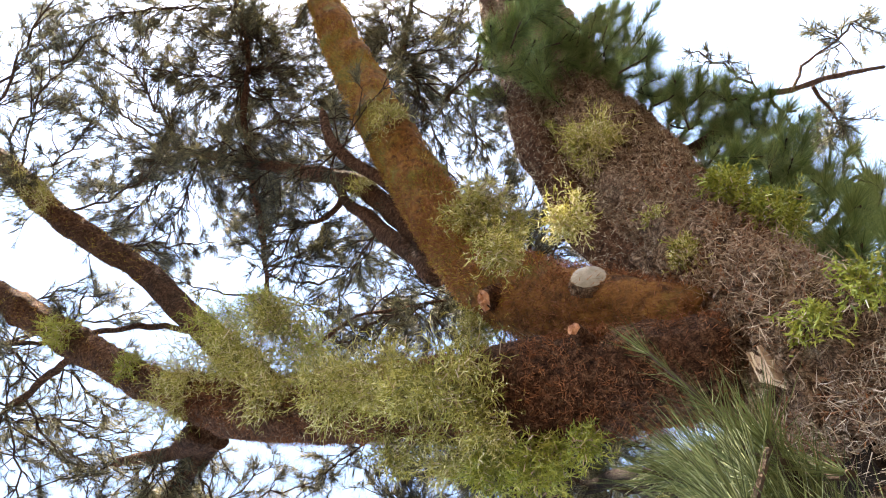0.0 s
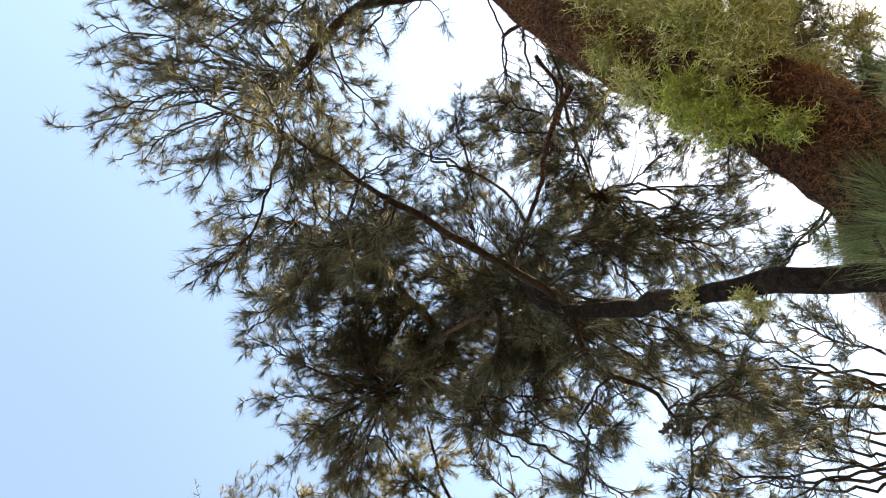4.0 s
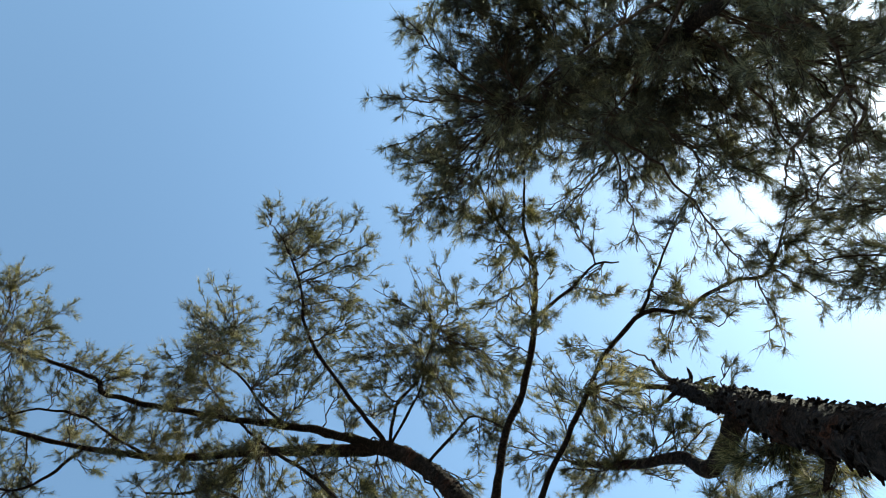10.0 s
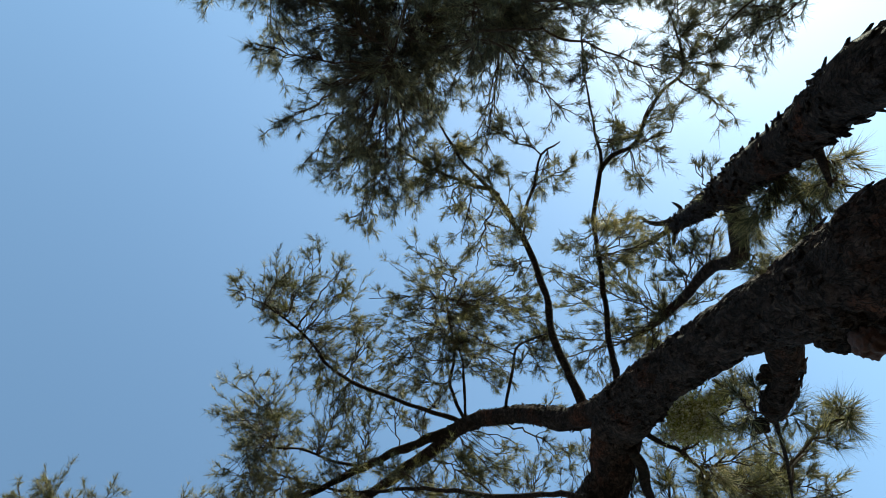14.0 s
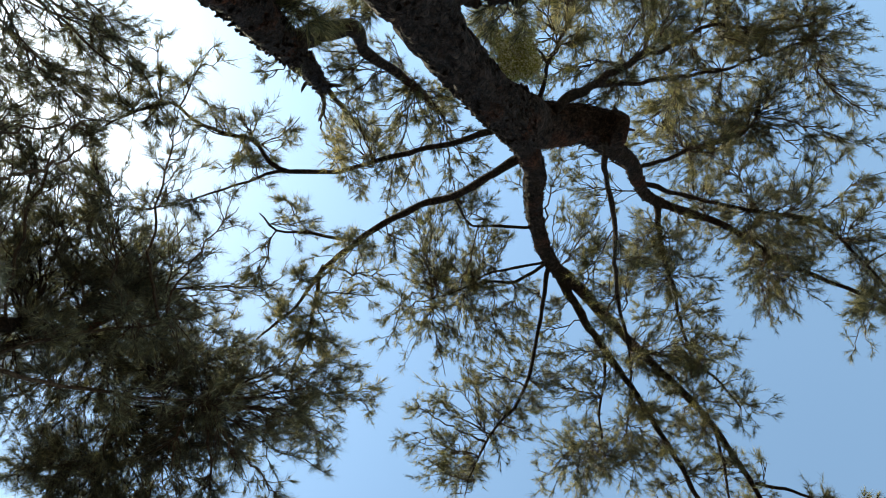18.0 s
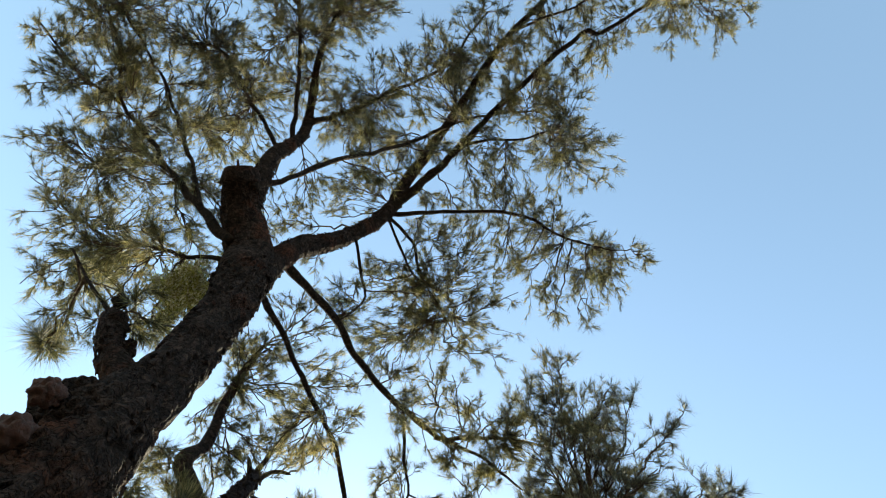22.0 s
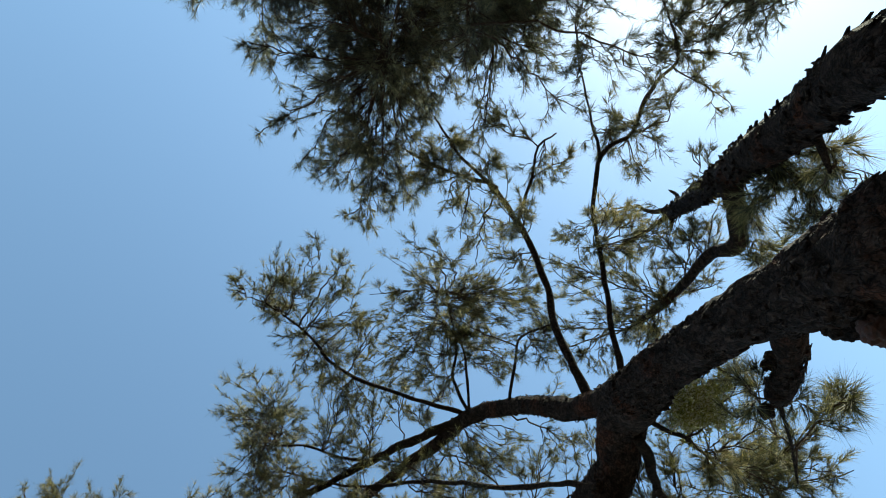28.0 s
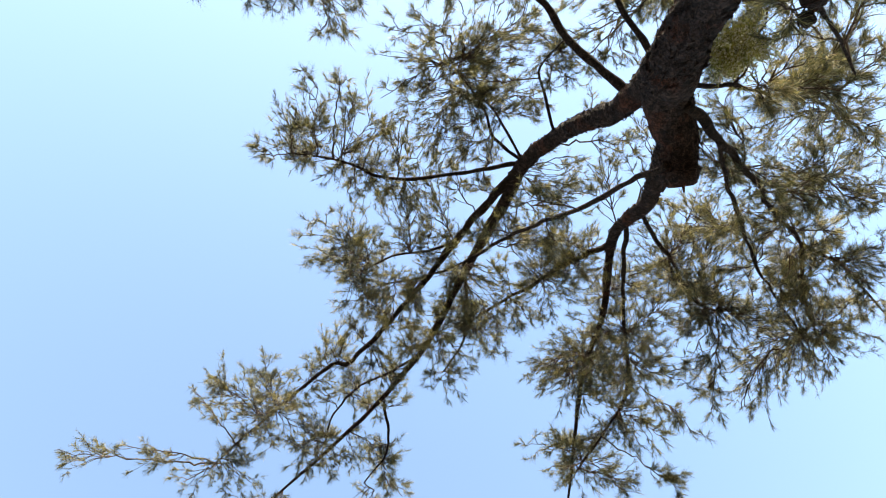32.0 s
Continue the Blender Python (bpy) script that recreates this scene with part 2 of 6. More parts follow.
def tube(line, sides, rough=0.0, seed=0.0, tip=False, furrow=0.0):
    t, u, v = frames(line)
    s_along = np.r_[0, np.cumsum(np.linalg.norm(np.diff(line[:, :3], axis=0), axis=1))]
    verts, faces = [], []
    for i, (x, y, z, r) in enumerate(line):
        for k in range(sides):
            a = 2 * math.pi * k / sides
            d = u[i] * math.cos(a) + v[i] * math.sin(a)
            rr = r
            if rough:
                q = Vector((x, y, z)) + Vector(d) * r
                rr *= 1 + rough * (noise.noise(q * 5 + Vector((seed, 0, 0))) + 0.5 * noise.noise(q * 19) + 0.35 * noise.noise(q * 47))
                if furrow:
                    g = noise.noise(Vector((math.cos(a) * furrow, math.sin(a) * furrow, s_along[i] * 4.5 + seed)))
                    rr -= 0.035 * max(0.0, 0.25 - abs(g)) * 4 * min(1.0, r * 6)
            verts.append(line[i, :3] + d * rr)
    n = len(line)
    for i in range(n - 1):
        for k in range(sides):
            a, b = i * sides + k, i * sides + (k + 1) % sides
            faces.append((a, b, b + sides, a + sides))
    verts.append(line[-1, :3] + t[-1] * (line[-1, 3] * (2.5 if tip else 0.15)))
    verts.append(line[0, :3])
    for k in range(sides):
        faces.append(((n - 1) * sides + k, (n - 1) * sides + (k + 1) % sides, len(verts) - 2))
        faces.append((k, len(verts) - 1, (k + 1) % sides))
    return [tuple(map(float, q)) for q in verts], faces


TREES, LINES = {}, {}


def tree(name, label, bark, needles):
    ob = tagged(new(name), label, "tree")
    TREES[ob] = {"lines": [], "bearing": [], "clumps": [], "bark": bark, "needles": needles}
    return ob


def limb(owner, kind, pts, label="", bark=None, rough=None):
    top = max(p[3] for p in pts)
    if top < 0.06:
        bark = bark or (BARK_LIMB if owner is oak else None)
        pts = [(x, y, z, 0.88 * r) for x, y, z, r in pts]
    line = smooth_line(pts, 0.018 if top > 0.15 else 0.05 if top > 0.04 else 0.06)
    if top <= 0.1:
        shift = Vector((len(TREES[owner]["lines"]) * 1.7, 3, 1))
        for q in line:
            at = Vector(q[:3])
            q[:3] += 0.02 * np.array(noise.noise_vector(at * 1.7 + shift)) + (0.018 if top < 0.06 else 0.007) * np.array(noise.noise_vector(at * 6.5 + shift))
            q[3] *= 1 + 0.16 * noise.noise(at * 9 + shift)
    sides = 72 if top > 0.15 else 20 if top > 0.08 else 10 if top > 0.03 else 7
    v, f = tube(line, sides, rough if rough is not None else (0.16 if top > 0.05 else 0.2), len(TREES[owner]["lines"]) * 1.7, line[-1, 3] < 0.03, 3.2 if top > 0.15 else 0.0)
    ob = mesh_object(kind, v, f, bark or TREES[owner]["bark"], owner, label, True)
    TREES[owner]["lines"].append(line)
    if kind != "twig":
        TREES[owner]["bearing"].append(line)
    LINES[ob] = line
    return ob


def clump(owner, x, y, z, r, n):
    TREES[owner]["clumps"].append((x, y, z, r, n))


def prisms(a, b, wa, wb):
    """Thin three-sided tapering rods from the places a to the places b."""
    d = b - a
    d /= np.linalg.norm(d, axis=1)[:, None] + 1e-9
    ref = np.where(np.abs(d[:, 2:]) < 0.8, [[0.0, 0.0, 1.0]], [[1.0, 0.0, 0.0]])
    u = np.cross(d, ref)
    u /= np.linalg.norm(u, axis=1)[:, None] + 1e-9
    w = np.cross(d, u)
    n = len(a)
    wa, wb = np.broadcast_to(wa, (n,))[:, None], np.broadcast_to(wb, (n,))[:, None]
    rings = [c + s * (u * math.cos(g) + w * math.sin(g)) for c, s in ((a, wa), (b, wb)) for g in (0, 2.094, 4.189)]
    verts = np.stack(rings, 1).reshape(-1, 3)
    base = np.arange(n)[:, None, None] * 6
    quads = (base + np.array([[0, 1, 4, 3], [1, 2, 5, 4], [2, 0, 3, 5]])[None]).reshape(-1, 4)
    return verts, quads


def spikes(a, b, w):
    """Needles: slim three-sided points from a to b."""
    d = b - a
    d /= np.linalg.norm(d, axis=1)[:, None] + 1e-9
    ref = np.where(np.abs(d[:, 2:]) < 0.8, [[0.0, 0.0, 1.0]], [[1.0, 0.0, 0.0]])
    u = np.cross(d, ref)
    u /= np.linalg.norm(u, axis=1)[:, None] + 1e-9
    v = np.cross(d, u)
    n = len(a)
    w = np.broadcast_to(w, (n,))[:, None]
    verts = np.stack([a + w * u, a + w * (-0.5 * u + 0.87 * v), a + w * (-0.5 * u - 0.87 * v), b], 1).reshape(-1, 3)
    base = np.arange(n)[:, None, None] * 4
    return verts, (base + np.array([[0, 1, 3], [1, 2, 3], [2, 0, 3]])[None]).reshape(-1, 3)


def blades(a, b, w, rng):
    """Far needles: one slim face each, turned at random about its own length."""
    d = unit(b - a)
    u = unit(np.cross(d, rng.normal(size=a.shape))) * w[:, None]
    verts = np.stack([a + u, a - u, b], 1).reshape(-1, 3)
    return verts, np.arange(len(a) * 3).reshape(-1, 3)


def unit(v):
    return v / (np.linalg.norm(v, axis=-1, keepdims=True) + 1e-9)


def crooked(a, b, bend, rng, steps=4, kink=0.05):
    """Thin twigs from the places a to the places b, as rows of joints that waver on the way."""
    far = np.linalg.norm(b - a, axis=1)[:, None]
    rows = [a]
    for i in range(1, steps):
        u = i / steps
        rows.append(a + (b - a) * u + bend * 4 * u * (1 - u) + rng.normal(size=a.shape) * kink * far)
    return np.stack([*rows, b], 1)


def grow(owner, tufts=8, needles=30, long=0.095):
    """Plumes: a leading shoot from the nearest limb, side twigs swept forward, and a brush of needles on each twiglet."""
    rng = np.random.default_rng(len(TREES[owner]["lines"]))
    data = TREES[owner]
    wood = np.vstack([l for l in data["lines"]])
    todo = list(data["clumps"])
    # slender branches carry small plumes of their own on the way out
    for line in data["bearing"]:
        thin = [q for q in line[len(line) // 3 :] if q[3] < 0.04 and q[2] > 3.6]
        for q in thin[::4]:
            off = unit(rng.normal(size=3)) * rng.uniform(0.1, 0.42)
            todo.append((*(q[:3] + off), rng.uniform(0.12, 0.26), rng.uniform(0.6, 1.1)))
    for x, y, z, r, n in todo:
        c = np.array((x, y, z))
        r *= 1.04
        gap = np.linalg.norm(wood[:, :3] - c, axis=1) + 3.0 * np.maximum(wood[:, 3] - 0.06, 0)
        root = wood[gap.argmin(), :3]
        far = np.linalg.norm(c - root)
        way = unit(c - root) if far > 0.1 else unit(rng.normal(size=3))
        end = c + way * r * 0.75
        size = np.linalg.norm(end - root)
        bend = rng.normal(size=3) * 0.1 * size
        thick = 0.0045 + 0.0055 * min(1, far)
        lead = smooth_line([(*root, thick), (*(root * 0.6 + c * 0.4 + bend * 0.7), 0.85 * thick), (*(c + bend * 0.4), 0.0045), (*end, 0.0025)], 0.06)
        lead[1:-1, :3] += rng.normal(size=(len(lead) - 2, 3)) * 0.011
        # the tips of the side twigs gather in lobes, with sky between them
        k = max(7, int(n * GROWTH[owner] * r * r / 7 * (1.4 if r < 0.22 else 1.0) + 2))
        goal = unit(rng.normal(size=(2 * k, 3))) * (rng.random((2 * k, 1)) ** 0.45) * r
        goal += way * (goal @ way)[:, None] * 0.25
        lobes = np.array([noise.noise(Vector(q + c) * 5.5) for q in goal])
        goal = goal[np.argsort(lobes + 0.3 * rng.normal(size=2 * k))[-k:]] + c
        # each leaves the lead some way behind its tip
        ahead = (lead[None, :, :3] - goal[:, None, :]) @ way
        aside = np.linalg.norm(lead[None, :, :3] - goal[:, None, :], axis=2)
        fit = np.abs(-ahead - 0.75 * aside) + 0.35 * aside + rng.random(aside.shape) * 0.04
        src = lead[fit.argmin(axis=1), :3]
        joints = crooked(src, goal, way * rng.uniform(-0.02, 0.05, (k, 1)) + np.array([0, 0, -0.015]), rng)
        v1, f1 = prisms(joints[:, :-1].reshape(-1, 3), joints[:, 1:].reshape(-1, 3), np.tile([0.0042, 0.0035, 0.0029, 0.0023], k), np.tile([0.0036, 0.003, 0.0024, 0.0016], k))
        # twiglets fork from the outer part of the side twigs, the last from the very tip
        m = k * tufts
        who = np.repeat(np.arange(k), tufts)
        s = np.tile(np.r_[1.0, rng.uniform(0.42, 0.97, tufts - 1)], k)[:, None] * rng.uniform(0.96, 1.0, (m, 1)) * 3.999
        leg = s[:, 0].astype(int)
        p, q = joints[who, leg], joints[who, leg + 1]
        at = p + (q - p) * (s - leg[:, None])
        tipmost = np.tile(np.r_[True, np.zeros(tufts - 1, bool)], k)[:, None]
        d = unit(0.85 * unit(q - p) + 0.3 * way + np.where(tipmost, 0.12, 0.5) * rng.normal(size=(m, 3)))
        l = rng.uniform(0.02, 0.07, (m, 1))
        tip = at + d * l
        v2, f2 = blades(at, tip + d * 0.03, np.full(m, 0.0017), rng)
        v0, f0 = tube(lead, 5)
        spray = mesh_object("spray", [*v0, *map(tuple, v1), *map(tuple, v2)], [*f0, *map(tuple, f1 + len(v0)), *map(tuple, f2 + len(v0) + len(v1))], BARK_TWIG, owner)
        # the brush at the end of a twiglet: long fine needles that fan out and droop a little
        i = np.repeat(np.arange(m), rng.integers(int(needles * 0.4), int(needles * 1.6), m))
        h = len(i)
        fan = rng.uniform(0.3, 0.75, (m, 1))[i]
        a = at[i] + d[i] * l[i] * rng.uniform(0.1, 1.1, (h, 1)) + rng.normal(size=(h, 3)) * 0.002
        nd = unit(d[i] + fan * rng.normal(size=(h, 3)))
        reach = long * (1.6 if z < 4.6 and owner is oak else 1.0) * rng.uniform(0.5, 1.15, (h, 1)) * rng.uniform(0.7, 1.25, (m, 1))[i]
        e = a + nd * reach + np.array([0, 0, -0.12]) * reach * rng.random((h, 1))
        nv, nf = blades(a, e, rng.uniform(0.001, 0.0017, h), rng)
        tagged(mesh_object("foliage", nv, nf, data["needles"], spray), kind="stuff")


def skin(ob, count, u0, u1, rng):
    """Places on a limb's bark, with the way along it, outwards and across."""
    line = LINES[ob]
    i = rng.integers(int(u0 * (len(line) - 1)), max(int(u1 * (len(line) - 1)), 1), count)
    t, u, v = frames(line)
    a = rng.random(count) * 2 * math.pi
    out = u[i] * np.cos(a)[:, None] + v[i] * np.sin(a)[:, None]
    s = rng.random((count, 1))
    mid = line[i, :3] * (1 - s) + line[i + 1, :3] * s
    return mid + out * line[i, 3:4], t[i], out, np.cross(t[i], out)


def fuzz(ob, name, count, long, lie, material, u0=0.0, u1=1.0, thick=0.0013, label=""):
    """Threads and dry stems that cling to the bark; lie 1: flat along it, 0: upright."""
    rng = np.random.default_rng(count)
    p, t, out, side = skin(ob, count, u0, u1, rng)
    d = unit(out * (1 - lie) + lie * (t * rng.normal(size=(count, 1)) + side * rng.normal(size=(count, 1)) * 0.7) + out * 0.15 + 0.25 * rng.normal(size=(count, 3)))
    l = rng.uniform(0.4, 1.3, (count, 1)) * long
    m = p + d * l * 0.5 + out * l * 0.08
    e = m + unit(d + 0.5 * rng.normal(size=(count, 3)) - out * 0.25 * lie) * l * 0.5
    v, f = blades(np.vstack([p - out * 0.006, m - (e - m) * 0.3]), np.vstack([m + (m - p) * 0.2, e]), np.full(2 * count, thick * 1.3), rng)
    tagged(mesh_object(name, v, f, material, ob, label), kind="stuff")


def flakes(ob, count, size, material, u0=0.0, u1=1.0, lift=1.0):
    """Loose plates of bark, hinged at one end."""
    rng = np.random.default_rng(count + 5)
    p, t, out, side = skin(ob, count, u0, u1, rng)
    l, w, h = size * rng.uniform(0.5, 1.6, (count, 1)), size * rng.uniform(0.12, 0.32, (count, 1)), lift * size * rng.uniform(0.05, 0.6, (count, 1)) ** 1.3
    up = t * np.where(rng.random((count, 1)) < 0.7, -1, 1)
    thick = 0.004
    base = p - out * 0.01
    tip = p + up * l + out * (h - 0.004)
    c = [base - side * w, base + side * w, tip + side * w * 0.45, tip - side * w * 0.45]
    v = np.stack([*c, *[q + out * thick * k for q, k in zip(c, (2.5, 2.5, 1, 1))]], 1).reshape(-1, 3)
    f = (np.arange(count)[:, None, None] * 8 + np.array([[3, 2, 1, 0], [4, 5, 6, 7], [0, 1, 5, 4], [1, 2, 6, 5], [2, 3, 7, 6], [3, 0, 4, 7]])[None]).reshape(-1, 4)
    tagged(mesh_object("loose_bark", v, f, material, ob, "shaggy plates of loose bark"), kind="stuff")


def epiphyte(x, y, z, r, stems, material, stout=1.0):
    """A bushy clump of forking leafless stems."""
    rng = np.random.default_rng(int(1000 * abs(x + 2 * y + 3 * z)))
    c = np.array((x, y, z))
    stems = int(stems * 1.7)
    a = rng.normal(size=(stems * 3, 3)) * r * 0.36
    # tufts with gaps between them
    hold = np.array([noise.noise(Vector(q) * (0.9 / r) * 2.4 + Vector((x, y, z)) * 9) for q in a])
    a = c + a[hold > np.quantile(hold, 0.6)][:stems]
    stems = len(a)
    d = unit(0.7 * unit(a - c) + 0.8 * rng.normal(size=(stems, 3)) + np.array([0, 0, -0.1]))
    base = min(0.022, 0.2 * r)
    A, B, W = [], [], []
    level, way, wide = a, d, 0.0015 * stout
    for k in range(4):
        l = base * rng.uniform(0.6, 1.3, (len(level), 1)) * 0.9**k
        b = level + way * l
        A.append(level), B.append(b), W.append(np.full(len(level), wide))
        if k == 3:
            break
        keep = rng.random(len(b)) < (0.95 if k < 2 else 0.6)
        split = unit(np.cross(way, rng.normal(size=way.shape)))[keep] * 0.62
        level = np.vstack([b[keep], b[keep]])
        way = unit(np.vstack([way[keep] + split, way[keep] - split]) + 0.3 * rng.normal(size=(2 * keep.sum(), 3)))
        wide *= 0.86
    green = material is EPIPHYTE_GREEN
    core = tagged(new("epiphyte_clump"), "bright green bushy epiphyte with forking stems on the bark" if green else "yellow-green bushy epiphyte clump with forking stems on the limb", "epiphyte", "epiphytes on the trees")
    core.location = c
    n = len(A[0])
    for name, pick in (("stem_tangle", (0, 1)), ("shoot_tangle", (2, 3))):
        ends = [np.concatenate([q[k] for k in pick]) for q in (A, B, W)]
        v, f = prisms(ends[0] - c, ends[1] - c, ends[2], ends[2] * 0.8) if name == "stem_tangle" else blades(ends[0] - c, ends[1] - c + (ends[1] - ends[0]) * 0.4, ends[2] * 1.5, rng)
        tagged(mesh_object(name, v, f, material, core), kind="stuff")
    if not green:
        tips = B[2][rng.random(len(B[2])) < 0.12 * stout**2] - c
        v, f = spikes(tips, tips + unit(rng.normal(size=tips.shape)) * 0.005 * stout, 0.0022 * stout**1.6)
        tagged(mesh_object("bud_cluster", v, f, BUDS, core, "pale dry buds"), kind="stuff")
    dry = rng.random(n) < 0.35
    if dry.sum() > 5:
        s = unit(rng.normal(size=(n, 3)))[dry]
        v, f = prisms(a[dry] - c, a[dry] - c + s * base * 1.6, 0.0015, 0.0009)
        tagged(mesh_object("dry_tangle", v, f, DRY_STEMS, core, "dry brown stems"), kind="stuff")


def shoot(owner, a, b, count, long, needles):
    """A feathery shoot: a thin twig with long needles swept forward along it."""
    rng = np.random.default_rng(int(1000 * abs(a[0] + b[1] + b[2])))
    a, b = np.array(a), np.array(b)
    bend = rng.normal(size=3) * 0.03
    line = smooth_line([(*a, 0.004), (*((a + b) / 2 + bend), 0.003), (*b, 0.0015)], 0.03)
    v, f = tube(line, 6)
    twig = mesh_object("shoot", v, f, BARK_TWIG, owner, "feathery green shoot")
    s = rng.random(count) ** 0.8
    p = line[(s * (len(line) - 1)).astype(int), :3]
    t = unit(b - a)
    d = unit(t + (0.36 if needles is NEEDLES_FRESH else 0.55) * rng.normal(size=(count, 3)))
    l = long * rng.uniform(0.5, 1.25, (count, 1))
    m = p + d * l * 0.5
    e = m + unit(d + 0.3 * t + np.array([0, 0, -0.15]) + 0.1 * rng.normal(size=(count, 3))) * l * 0.5
    if needles is NEEDLES_FRESH:
        v1, f1 = prisms(p, m, 0.00045, 0.0004)
        v2, f2 = spikes(m, e, 0.0004)
        verts, faces = np.vstack([v1, v2]), [*map(tuple, f1), *map(tuple, f2 + len(v1))]
    else:
        verts, faces = spikes(p, e, 0.0008)
    tagged(mesh_object("foliage", verts, faces, needles, twig), kind="stuff")


def stub(owner, place, axis, r, long, wood, label, bark=None):
    """A short cut or torn branch end: bark round it, wood on its face."""
    p, d = Vector(place), Vector(axis).normalized()
    line = smooth_line([(*(p - d * long), r * 1.25), (*p, r * 1.1), (*(p + d * long * 0.5), r)], 0.02)
    v, f = tube(line, 14, 0.2)
    ob = mesh_object("stub", v, f, bark or TREES[owner]["bark"], owner, label, True)
    e = Vector(line[-1, :3])
    u = d.orthogonal().normalized()
    w = d.cross(u)
    torn = wood is not CUT_WOOD
    verts = [tuple(e - d * 0.01)] + [tuple(e + (u * math.cos(a) + w * math.sin(a)) * r * k + d * (h + ((0.15 if wood is RED_WOOD else 0.5) * r * noise.noise(Vector((a * 2, k * 3, r))) if torn else 0))) for k, h in ((0.92, 0.004), (0.6, 0.007), (0.25, 0.008)) for a in np.arange(14) * math.pi / 7] + [tuple(e + d * 0.008)]
    faces = [(1 + 14 * i + k, 1 + 14 * i + (k + 1) % 14, 15 + 14 * i + (k + 1) % 14, 15 + 14 * i + k) for i in range(2) for k in range(14)]
    faces += [(29 + k, 29 + (k + 1) % 14, 43) for k in range(14)] + [(0, 1 + (k + 1) % 14, 1 + k) for k in range(14)]
    mesh_object("cut_face", verts, faces, wood, ob, "raw torn wood" if torn else "pale sawn face")


def scar(owner, place, outward, along, long, wide):
    """A patch of bare splintered wood where bark has come away."""
    p, n = Vector(place), Vector(outward).normalized()
    d = (Vector(along) - n * Vector(along).dot(n)).normalized()
    s = n.cross(d)
    verts, faces = [], []
    for i in range(7):
        o = (i - 3) / 3.5 * wide
        l0, l1 = -long * (0.5 + 0.3 * noise.noise(Vector((i, 1, 0)) * 1.3)), long * (0.5 + 0.3 * noise.noise(Vector((i, 5, 0)) * 1.3))
        h = 0.006 + 0.004 * noise.noise(Vector((i * 1.7, 0, 3)))
        k = len(verts)
        for q, z in ((l0, -0.03), (l0 * 0.8, h), (l1 * 0.8, h * 0.9), (l1, -0.03)):
            verts += [tuple(p + d * q + s * (o - wide * 0.13) + n * z), tuple(p + d * q + s * (o + wide * 0.13) + n * z)]
        faces += [(k + 2 * j, k + 2 * j + 1, k + 2 * j + 3, k + 2 * j + 2) for j in range(3)]
        faces += [(k, k + 2, k + 4, k + 6), (k + 1, k + 7, k + 5, k + 3)]
    mesh_object("bare_patch", verts, faces, RAW_WOOD, owner, "splintered patch of pale bare wood")


def burl(owner, x, y, z, r, bark):
    bm = bmesh.new()
    bmesh.ops.create_icosphere(bm, subdivisions=4, radius=r)
    for q in bm.verts:
        k = q.co.normalized()
        q.co += k * r * (0.35 * noise.noise(k * 2 + Vector((x, y, z))) + 0.16 * noise.noise(k * 6) + 0.08 * noise.noise(k * 17))
        q.co += Vector((x, y, z))
    me = bpy.data.meshes.new("burl")
    bm.to_mesh(me)
    bm.free()
    me.materials.append(bark)
    me.polygons.foreach_set("use_smooth", [True] * len(me.polygons))
    ob = new("burl", me)
    ob.parent = owner
    ob["label"] = "lumpy red-brown burl" if bark is RED_WOOD else "dark lumpy burl"


def bare_twig(owner, a, b):
    """A tuft of long leafless twigs, fine as wire."""
    rng = np.random.default_rng(int(1000 * abs(sum(b))))
    a, b = np.array(a), np.array(b)
    for k in range(11):
        e = b + (b - a) * rng.uniform(0.2, 1.1) + rng.normal(size=3) * 0.07
        m = (a + e) / 2 + rng.normal(size=3) * 0.025
        root = a + rng.normal(size=3) * 0.02
        v, f = tube(smooth_line([(*root, 0.0013), (*m, 0.0011), (*e, 0.0007)], 0.05, 0.0006), 4)
        mesh_object("bare_twig", v, f, BARK_TWIG, owner)


# ---- ground ----
bm = bmesh.new()
rings = [0.0, 1, 2, 3.5, 6, 10, 18, 40, 120, 500, 3000]
rows = [[bm.verts.new((0, 0, 0))]]
for rad in rings[1:]:
    rows.append([bm.verts.new((rad * math.cos(a), rad * math.sin(a), 0.05 * noise.noise(Vector((rad * math.cos(a), rad * math.sin(a), 0)) * 0.4) if rad < 100 else -0.1)) for a in np.linspace(0, 2 * math.pi, 48, endpoint=False)])
for k in range(48):
    bm.faces.new((rows[0][0], rows[1][k], rows[1][(k + 1) % 48]))
for a, b in zip(rows[1:-1], rows[2:]):
    for k in range(48):
        bm.faces.new((a[k], b[k], b[(k + 1) % 48], a[(k + 1) % 48]))
me = bpy.data.meshes.new("ground")
bm.to_mesh(me)
bm.free()
me.materials.append(GROUND)
tagged(new("ground", me), "sandy ground strewn with fallen brown she-oak needles", "ground", kind="structure")

# ---- trees ----
oak = tree("she_oak", "tall she-oak with rough dark trunk, snapped second stem, airy crown", BARK_GREY, NEEDLES)
near_oak = tree("she_oak", "old many-stemmed she-oak with red-brown bark, mossy limbs, dense crown", BARK_RUST, NEEDLES_DARK)
oak_trunk = limb(oak, 'trunk', [(-0.88, 1.22, -0.05, 0.282), (-0.91, 1.20, 0.80, 0.191), (-0.93, 1.16, 1.70, 0.165), (-0.89, 1.14, 2.52, 0.143), (-0.91, 1.13, 2.69, 0.138), (-0.99, 1.10, 2.97, 0.119), (-1.10, 1.10, 3.38, 0.102), (-1.29, 1.05, 3.98, 0.110), (-1.41, 1.00, 4.36, 0.107), (-1.46, 0.98, 4.58, 0.077)])
